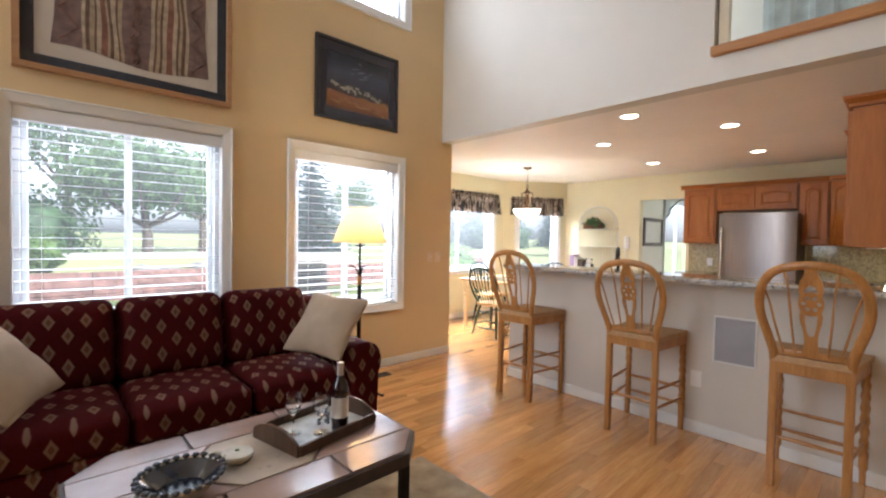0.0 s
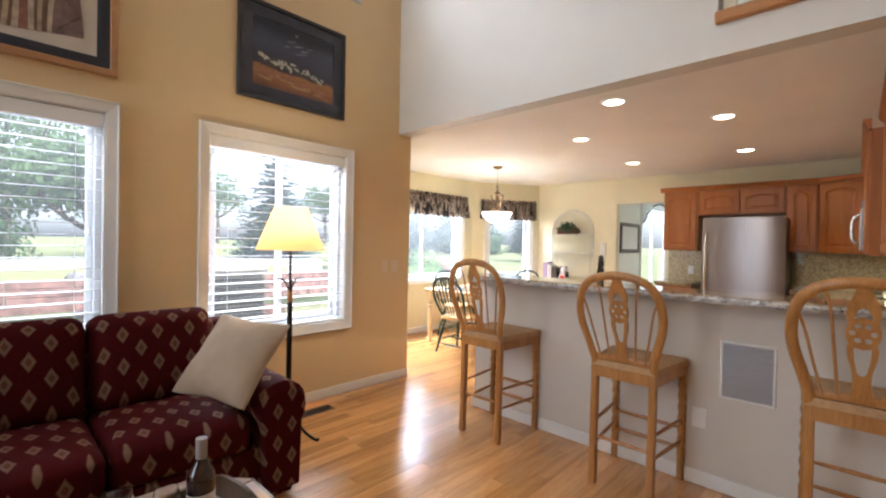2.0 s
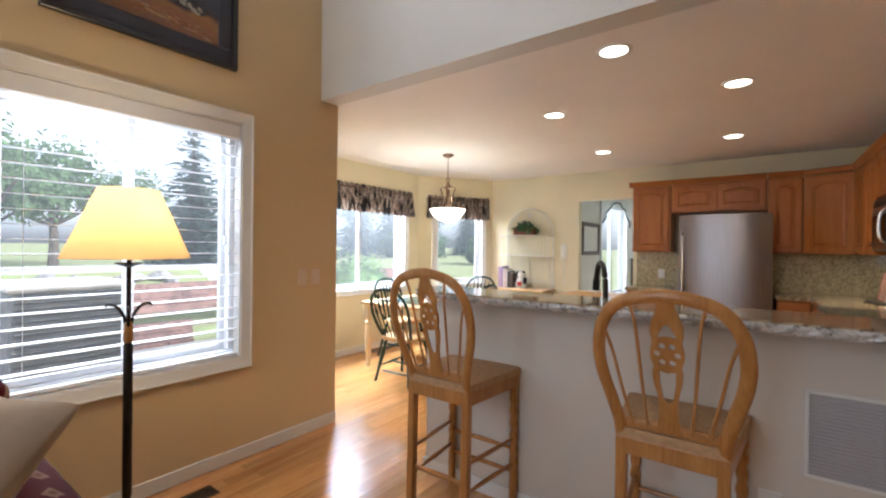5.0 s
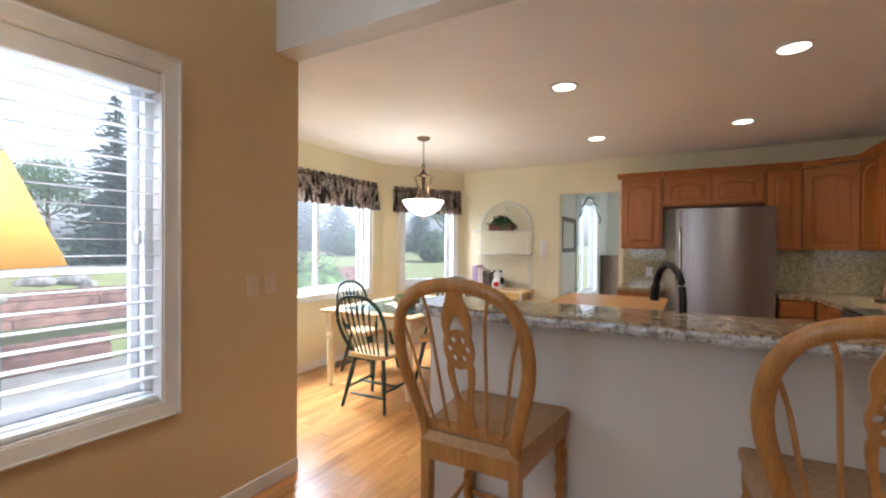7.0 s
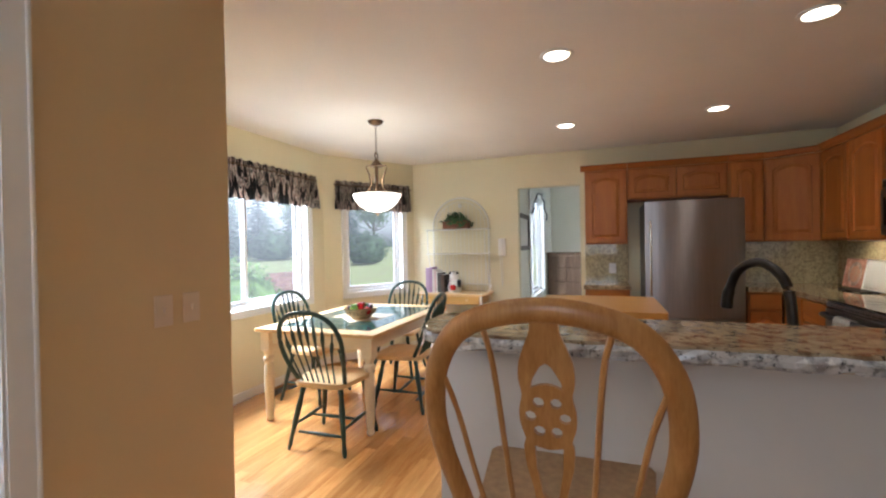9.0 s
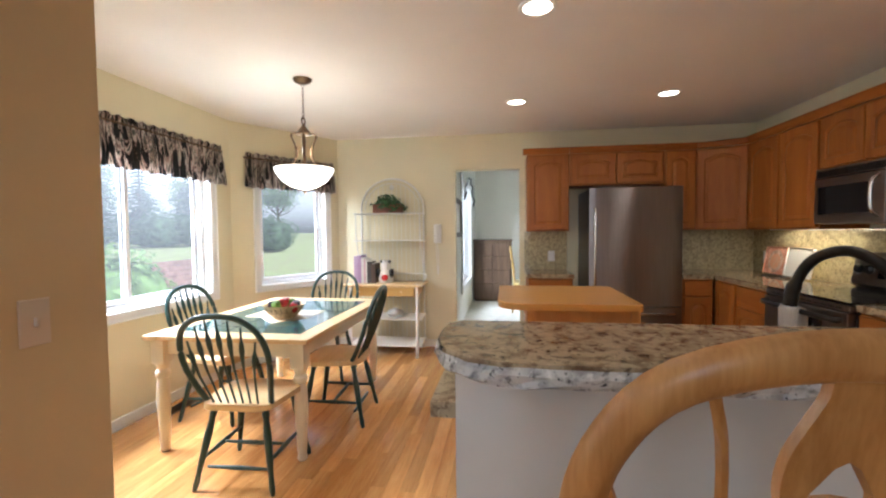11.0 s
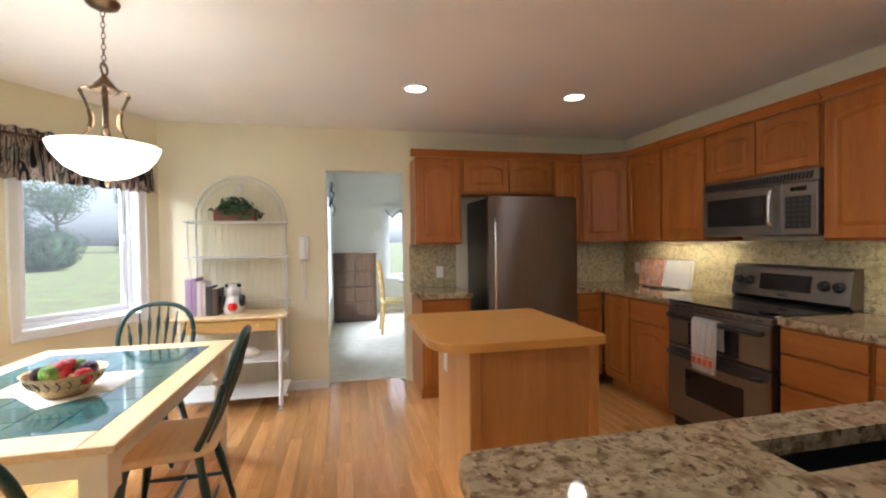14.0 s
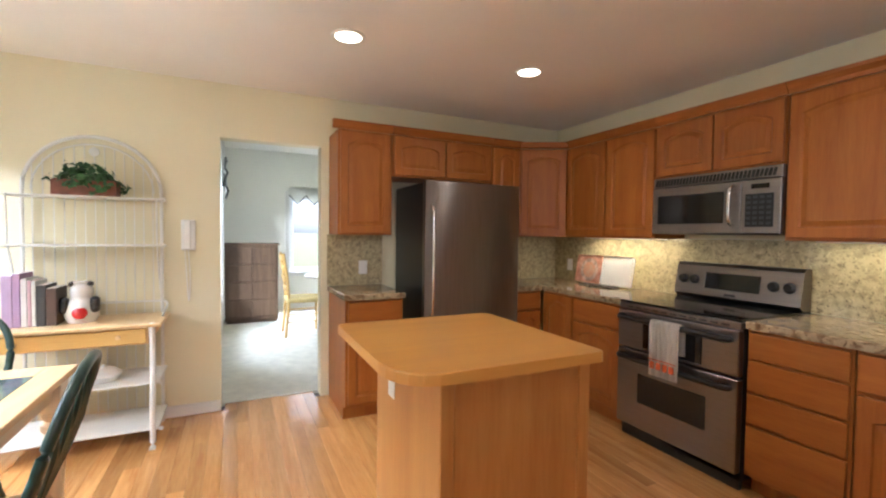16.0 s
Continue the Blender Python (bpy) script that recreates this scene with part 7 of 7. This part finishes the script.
for z in (0.2, 0.3):
    for x in (0.0, 0.40):
        part("stretcher", bm_tube([(x, -0.2, z), (x, 0.21, z)], 0.009, 6), GOLD, dc)
rt = thing("round_table", (11.6, 3.0, 0), 0, "round golden wooden table with a white cloth top", "table")
part("tabletop", bm_lathe([(0.0, 0.72), (0.5, 0.72), (0.51, 0.735), (0.5, 0.75), (0.0, 0.75)], 40), mat("white table laminate", (0.75, 0.73, 0.68), 0.3), rt)
part("pedestal", bm_lathe([(0.26, 0.0), (0.27, 0.03), (0.08, 0.09), (0.05, 0.2), (0.09, 0.42), (0.05, 0.6), (0.14, 0.719)], 20), GOLD, rt, smooth=True)
LACE = mat("white lace", (0.78, 0.78, 0.74), 0.9, vary=0.04)
sw = thing("swag_valance", (13.2, 3.56, 2.05), -90, "white swag valance with a dark trim", "valance")
for k in range(4):
    x0 = k * 0.28
    b = bmesh.new()
    top = [b.verts.new((x0 + 0.28 * i / 8, -0.03, 0.06)) for i in range(9)]
    bot = [b.verts.new((x0 + 0.28 * i / 8, -0.05, -0.06 - 0.16 * (1 - abs(i / 4 - 1)))) for i in range(9)]
    for i in range(8):
        b.faces.new((top[i], top[i + 1], bot[i + 1], bot[i]))
    bmesh.ops.solidify(b, geom=b.faces[:], thickness=0.003)
    part("swag", b, LACE, sw)
    part("trim", bm_tube([(x0 + 0.28 * i / 8, -0.055, -0.06 - 0.16 * (1 - abs(i / 4 - 1))) for i in range(9)], 0.009, 6), BLACK, sw, "dark edging")
sw2 = thing("swag_curtain", (10.05, 4.56, 2.25), 0, "white swag curtain with a dark edge at the side window", "curtain")
b = bmesh.new()
n_ = 16
rows = [[b.verts.new((1.85 * i / n_, -0.05 - 0.02 * math.sin(i * 2.2), 0.05 - f * (0.10 + 0.40 * abs(i / n_ * 2 - 1) ** 2))) for i in range(n_ + 1)] for f in (0, 0.5, 1)]
for p_, q_ in zip(rows, rows[1:]):
    for i in range(n_):
        b.faces.new((p_[i], p_[i + 1], q_[i + 1], q_[i]))
bmesh.ops.solidify(b, geom=b.faces[:], thickness=0.003)
part("cloth", b, LACE, sw2)
part("trim", bm_tube([(1.85 * i / n_, -0.06 - 0.02 * math.sin(i * 2.2), 0.05 - (0.10 + 0.40 * abs(i / n_ * 2 - 1) ** 2)) for i in range(n_ + 1)], 0.014, 6), BLACK, sw2, "dark edging")
mr_ = thing("framed_picture", (9.58, 4.56, 0), 0, "small wooden framed picture on the dining room wall", "picture")
part("frame", frame_bm(-0.42, 1.27, 0.42, 1.77, 0.06, -0.03, -0.002), DARKW, mr_)
part("print", bm_box(-0.36, -0.012, 1.33, 0.36, -0.004, 1.71), PAPER, mr_)
register((10.05, 4.35, 0.0), 0, "dark floor register in the cream carpet")


# ---- outside ----
GRASS = mat("lawn grass", (0.20, 0.24, 0.085), 0.95, vary=0.3, scale=1.5, bump=0.8, bscale=60, second=(0.22, 0.20, 0.11))
PAVE = mat("pale concrete", (0.42, 0.40, 0.37), 0.85, vary=0.15, scale=2.5, bump=0.3, bscale=80)
TIMB = mat("red retaining timber", (0.22, 0.12, 0.10), 0.8, vary=0.25, scale=6, bump=0.5, bscale=40)
ROCK = mat("grey field stone", (0.27, 0.25, 0.24), 0.9, vary=0.25, scale=8, bump=0.6, bscale=40)
BUSH = mat("dark bush leaf", (0.075, 0.135, 0.055), 0.6, vary=0.35, scale=3)
BUSHL = mat("light bush leaf", (0.15, 0.235, 0.07), 0.6, vary=0.35, scale=3)
CONI = mat("blue-green needle", (0.11, 0.155, 0.125), 0.7, vary=0.35, scale=3)
TREEL = mat("fresh tree leaf", (0.14, 0.22, 0.08), 0.6, vary=0.35, scale=2)
BARK = mat("grey-brown bark", (0.10, 0.075, 0.055), 0.9, vary=0.3, scale=9, bump=0.8, bscale=30)


def leafy(m, share=0.45):
    """Lets light through thin leaves."""
    n, l = m.node_tree.nodes, m.node_tree.links
    p = n["Principled BSDF"]
    t = n.new("ShaderNodeBsdfTranslucent")
    x = n.new("ShaderNodeMixShader")
    x.inputs[0].default_value = share
    l.new(p.inputs["Base Color"].links[0].from_socket, t.inputs["Color"])
    l.new(p.outputs[0], x.inputs[1])
    l.new(t.outputs[0], x.inputs[2])
    l.new(x.outputs[0], n["Material Output"].inputs["Surface"])


for m_ in (BUSH, BUSHL, CONI, TREEL):
    leafy(m_)
_b = bmesh.new()
_N = 44
_gv = [[None] * (_N + 1) for _ in range(_N + 1)]
for i in range(_N + 1):
    for j in range(_N + 1):
        u, w = 2 * i / _N - 1, 2 * j / _N - 1
        x, y = 6 + math.copysign(abs(u) ** 3 * 900, u), 6 + math.copysign(abs(w) ** 3 * 900, w)
        d = math.hypot(x - 6, y - 6)
        _gv[i][j] = _b.verts.new((x, y, -0.35 + (0.03 * max(0, min(d, 60) - 14) if y > 8 else 0)))
for i in range(_N):
    for j in range(_N):
        _b.faces.new((_gv[i][j], _gv[i + 1][j], _gv[i + 1][j + 1], _gv[i][j + 1]))
tagged(part("ground", _b, GRASS), "wide green lawn around the house", "ground", kind="structure")
slab("pavement", -4.0, 5.25, -0.345, 6.6, 10.0, -0.25, PAVE, "pale concrete patio outside the windows", "pavement")


def wall_timber(x0, x1, y, z0, n, label):
    w = thing("retaining_wall", (0, 0, 0), 0, label, "retaining wall")
    for r in range(n):
        x = x0
        k = 0
        while x < x1 - 0.05:
            L = min(2.4 if (r + k) else 1.2, x1 - x)
            part("timber", bm_box(x + 0.004, y + r * 0.03, z0 + r * 0.15, x + L - 0.004, y + 0.16 + r * 0.03, z0 + r * 0.15 + 0.142, 0.008), TIMB, w)
            x += L
            k += 1
    return w


wall_timber(-5, 6.2, 10.1, -0.35, 3, "weathered red timber retaining wall beyond the patio")
wall_timber(-5, 9.8, 12.4, -0.05, 4, "upper red timber retaining wall on the slope")

wall_timber(11.5, 17.5, 13.6, -0.34, 6, "red timber wall at the edge of the lawn")

ac = thing("air_conditioner", (3.66, 6.55, -0.25), 0, "grey outdoor air conditioner with slatted sides", "air conditioner")
part("case", bm_box(-0.33, -0.38, 0.05, 0.33, 0.38, 1.28, 0.03, 2), mat("grey enamel case", (0.10, 0.105, 0.11), 0.5, vary=0.1), ac)
part("lid", bm_box(-0.35, -0.40, 1.281, 0.35, 0.40, 1.33, 0.02, 2), mat("light grey lid", (0.38, 0.38, 0.37), 0.5), ac)
part("pad", bm_box(-0.5, -0.5, 0.0, 0.5, 0.5, 0.05), PAVE, ac)
_me = None
for k in range(29):
    if _me is None:
        s = part("louvre", bm_box(-0.31, -0.005, -0.008, 0.31, 0.005, 0.008), mat("dark louvre", (0.05, 0.05, 0.055), 0.5), ac)
        _me = s.data
    else:
        s = new("louvre", _me)
        s.parent = ac
    s.matrix_basis = pose(0, -0.39, 0.10 + k * 0.04, 30)


def bush(at, r, h, material, seed, label):
    o = thing("bush", at, 0, label, "bush", "bushes in the garden")
    me = leaf_ball(int(3600 * max(1, r)), r * 1.25, r * 1.25, h * 0.7, 0.05 * max(1.0, r * 0.8), seed, 0.0, 0.6)
    me.materials.append(material)
    c = new("crown", me)
    c.parent = o
    c.location = (0, 0, h * 0.52)
    core = part("inner_twigs", bm_cushion(r * 1.35, r * 1.35, h * 0.8, min(r, h) * 0.35, 0.02, 8, seed), material, o)
    core.location = (0, 0, h * 0.45)
    return o


def ground_z(x, y):
    d = math.hypot(x - 6, y - 6)
    return -0.37 + (0.03 * max(0, min(d, 60) - 14) if y > 8 else 0)


def at_ground(x, y):
    return (x, y, ground_z(x, y))


_round = "clipped dark green round bush on the lawn"
bush(at_ground(31.5, 19.7), 1.6, 2.4, BUSH, 11, _round)
bush(at_ground(34.0, 30.6), 2.0, 2.6, BUSH, 12, "clipped dark hedge across the lawn")
bush(at_ground(35.9, 28.4), 2.0, 2.6, BUSH, 14, "clipped dark hedge across the lawn")
bush(at_ground(8.5, 8.7), 0.75, 1.5, BUSHL, 13, "loose light green shrub near the nook window")
bush(at_ground(9.2, 9.2), 0.65, 1.3, BUSHL, 23, "loose light green shrub near the nook window")
bush(at_ground(0.7, 22), 2.2, 3.0, BUSH, 15, "clipped dark hedge across the drive")
bush(at_ground(-2.4, 22), 2.2, 3.0, BUSH, 16, "clipped dark hedge across the drive")
bush((1.3, 13.2, 0.5), 0.6, 0.8, BUSHL, 17, "small shrub above the retaining wall")


def conifer(at, h, r, seed):
    o = thing("conifer", at, 0, "tall blue-green spruce with drooping branches", "tree", "trees beyond the garden")
    part("trunk", bm_lathe([(0.16, 0), (0.12, h * 0.4), (0.02, h * 0.97), (0, h)], 10), BARK, o, smooth=True)
    rq = random.Random(seed)
    vs, fs = [], []
    lev = 26
    for k in range(lev):
        f = k / lev
        z = h * (0.08 + 0.9 * f)
        for b_ in range(int(15 * (1 - f) + 5)):
            a = rq.uniform(0, 6.28)
            L = r * (1 - f) ** 0.85 * rq.uniform(0.65, 1.15) + 0.1
            d = Vector((math.cos(a), math.sin(a), 0))
            s = Vector((-d.y, d.x, 0))
            n_ = 9
            for t in range(n_):
                c = d * L * (t + 0.6) / n_ + Vector((0, 0, z - 0.35 * L * ((t + 0.5) / n_) ** 1.5 + rq.uniform(-0.08, 0.08)))
                q = 0.34 * (1.15 - t / n_) * rq.uniform(0.6, 1.2) * max(0.35, L / 2)
                i = len(vs)
                dr = Vector((0, 0, -0.5 * q))
                vs += [c - d * q * 0.8, c + s * q + dr, c + d * q * 1.2, c - s * q + dr]
                fs += [(i, i + 1, i + 2), (i, i + 2, i + 3)]
    me = bpy.data.meshes.new("needles")
    me.from_pydata([tuple(v) for v in vs], [], fs)
    me.materials.append(CONI)
    c = new("crown", me)
    c.parent = o
    return o


for k, (x, y, h, r) in enumerate(((10.9, 20.8, 7.2, 2.7), (31.4, 33.4, 9.5, 2.8), (41, 38.5, 9.5, 3.0), (44, 29, 8, 2.6), (40.2, 32.6, 9.5, 2.6), (54, 24, 9, 3.0))):
    conifer(at_ground(x, y), h, r, k + 30)


def tree(at, h, r, seed):
    o = thing("broadleaf_tree", at, 0, "broad fresh green tree with a spreading crown", "tree", "trees beyond the garden")
    part("trunk", bm_tube(smooth([(0, 0, 0), (0.05, 0, h * 0.25), (-0.05, 0.05, h * 0.5), (0.1, 0, h * 0.8)], 4), [0.24, 0.23, 0.22, 0.21, 0.2, 0.18, 0.16, 0.15, 0.13, 0.11, 0.09, 0.07, 0.05], 10), BARK, o, smooth=True)
    rq = random.Random(seed)
    for k in range(7):
        a = k * 0.9 + rq.uniform(-0.2, 0.2)
        e = Vector((math.cos(a) * r * 0.7, math.sin(a) * r * 0.7, h * rq.uniform(0.55, 0.9)))
        part("limb", bm_tube(smooth([(0, 0, h * 0.35), tuple(e * 0.5 + Vector((0, 0, h * 0.12))), tuple(e)], 4), [0.10, 0.09, 0.08, 0.07, 0.06, 0.05, 0.045, 0.035, 0.03], 7), BARK, o, smooth=True)
    for k in range(7):
        a = k * 0.95
        me = leaf_ball(900, r * 0.62, r * 0.62, h * 0.24, 0.13, seed * 10 + k, 0, 0.1)
        me.materials.append(TREEL)
        c = new("crown", me)
        c.parent = o
        q_ = 0.0 if k == 6 else 0.55
        c.location = (math.cos(a) * r * q_, math.sin(a) * r * q_, h * (0.62 + 0.11 * (k % 3)))
    return o


for k, (x, y, h, r) in enumerate(((4.7, 23.0, 5.4, 3.2), (-6.5, 26, 9, 4.0), (2.6, 33, 10, 4.2), (9.0, 32, 6.5, 3.4), (56, 44, 8, 3.8), (62, 36, 8, 3.8), (70, 30, 8, 4.0), (48, 52, 9, 4.0), (36, 58, 9, 4.0), (22, 60, 9, 4.0))):
    tree(at_ground(x, y), h, r, k + 70)

# stones on the slope
rq = random.Random(21)
for k in range(46):
    x, y = rq.uniform(3.2, 8.2), rq.uniform(13.2, 16.5)
    b = bmesh.new()
    bmesh.ops.create_icosphere(b, subdivisions=2, radius=1)
    for v in b.verts:
        v.co *= 0.8 + 0.35 * noise.noise(v.co * 1.3 + Vector((k, 0, 0)))
        v.co.x *= rq.uniform(0.98, 1.02)
    turn(b, pose(0, 0, 0, 0, 0, rq.uniform(0, 360)) @ Matrix.Diagonal((rq.uniform(0.25, 0.5), rq.uniform(0.2, 0.35), rq.uniform(0.12, 0.22), 1)))
    o = part("boulder", b, ROCK, None, "", True)
    o.location = (x, y, -0.30 + (y - 13) * 0.22)
    tagged(o, "rough grey landscaping stone on the slope", "stone", "stones on the slope")
_b = bmesh.new()
_v = [_b.verts.new(p) for p in ((-6, 12.6, -0.4), (8.6, 12.6, -0.4), (9.6, 17.5, 0.55), (-7, 17.5, 0.55), (-9, 24, -0.4), (12, 24, -0.4))]
_b.faces.new((_v[0], _v[1], _v[2], _v[3]))
_b.faces.new((_v[3], _v[2], _v[5], _v[4]))
tagged(part("slope", _b, GRASS), "grassy bank behind the retaining walls", "ground", kind="structure")
slab("road", -60, 18.5, -0.36, 12, 21.0, 0.62, PAVE, "pale driveway beyond the bank", "road")

# ---- oak strip floor ----
floor_ = thing("floor", (0, 0, 0), 0, "glossy golden oak strip floor", "floor", kind="structure")
PW = 0.083
rq = random.Random(99)
shared = {}
near, rest_v, rest_f = 0, [], []


def inside(x0, x1, y0, y1):
    return not (x0 > KX or y1 < -2.5)


rows_n = int((NY + 2.5) / PW)
for r in range(rows_n + 1):
    y0 = -2.5 + r * PW
    y1 = min(y0 + PW, NY)
    xa = -2.5 if y0 < 5.05 else 4.97
    xb = KX + 0.13 if 3.77 <= y0 <= 4.42 else KX
    if y1 <= KY:
        xb = 4.81
    if y0 > 5.90:
        xb = min(KX, 7.80 + (NY - y0) * (KX - 7.80) / (NY - 5.90))
    x = xa - rq.uniform(0, 1.0)
    while x < xb:
        L = rq.choice((0.6, 0.9, 1.1, 1.4))
        s, e = max(x, xa), min(x + L, xb)
        x += L
        if e - s < 0.03:
            continue
        want = 4.9 < (s + e) / 2 < 8.4 and 3.75 < y0 < 5.35 or 2.9 < (s + e) / 2 < 4.9 and 3.2 < y0 < 5.0
        if want and near < 300:
            key = (round(e - s, 2), round(y1 - y0, 3))
            if key not in shared:
                b = bmesh.new()
                c = 0.0009
                w_, h_ = key
                lo = [b.verts.new(p) for p in ((0.0002, 0.0002, -0.018), (w_ - 0.0002, 0.0002, -0.018), (w_ - 0.0002, h_ - 0.0002, -0.018), (0.0002, h_ - 0.0002, -0.018))]
                md = [b.verts.new(p) for p in ((0.0002, 0.0002, -c), (w_ - 0.0002, 0.0002, -c), (w_ - 0.0002, h_ - 0.0002, -c), (0.0002, h_ - 0.0002, -c))]
                hi = [b.verts.new(p) for p in ((c, c, 0), (w_ - c, c, 0), (w_ - c, h_ - c, 0), (c, h_ - c, 0))]
                b.faces.new(hi)
                for a_, b_ in ((lo, md), (md, hi)):
                    for i in range(4):
                        b.faces.new((a_[i], a_[(i + 1) % 4], b_[(i + 1) % 4], b_[i]))
                o = part("plank", b, OAK_FLOOR, floor_)
                shared[key] = o.data
            else:
                o = new("plank", shared[key])
                o.parent = floor_
            o.location = (s, y0, 0)
            near += 1
        else:
            c = 0.0009
            i = len(rest_v)
            rest_v += [(s + 0.0002, y0 + 0.0002, -0.018), (e - 0.0002, y0 + 0.0002, -0.018), (e - 0.0002, y1 - 0.0002, -0.018), (s + 0.0002, y1 - 0.0002, -0.018),
                       (s + 0.0002, y0 + 0.0002, -c), (e - 0.0002, y0 + 0.0002, -c), (e - 0.0002, y1 - 0.0002, -c), (s + 0.0002, y1 - 0.0002, -c),
                       (s + c, y0 + c, 0), (e - c, y0 + c, 0), (e - c, y1 - c, 0), (s + c, y1 - c, 0)]
            rest_f.append((i + 8, i + 9, i + 10, i + 11))
            for k in range(4):
                j = (k + 1) % 4
                rest_f += [(i + k, i + j, i + 4 + j, i + 4 + k), (i + 4 + k, i + 4 + j, i + 8 + j, i + 8 + k)]
me = bpy.data.meshes.new("planks")
me.from_pydata(rest_v, [], rest_f)
me.materials.append(OAK_REST)
o = new("planks", me)
o.parent = floor_
tagged(o, kind="stuff")
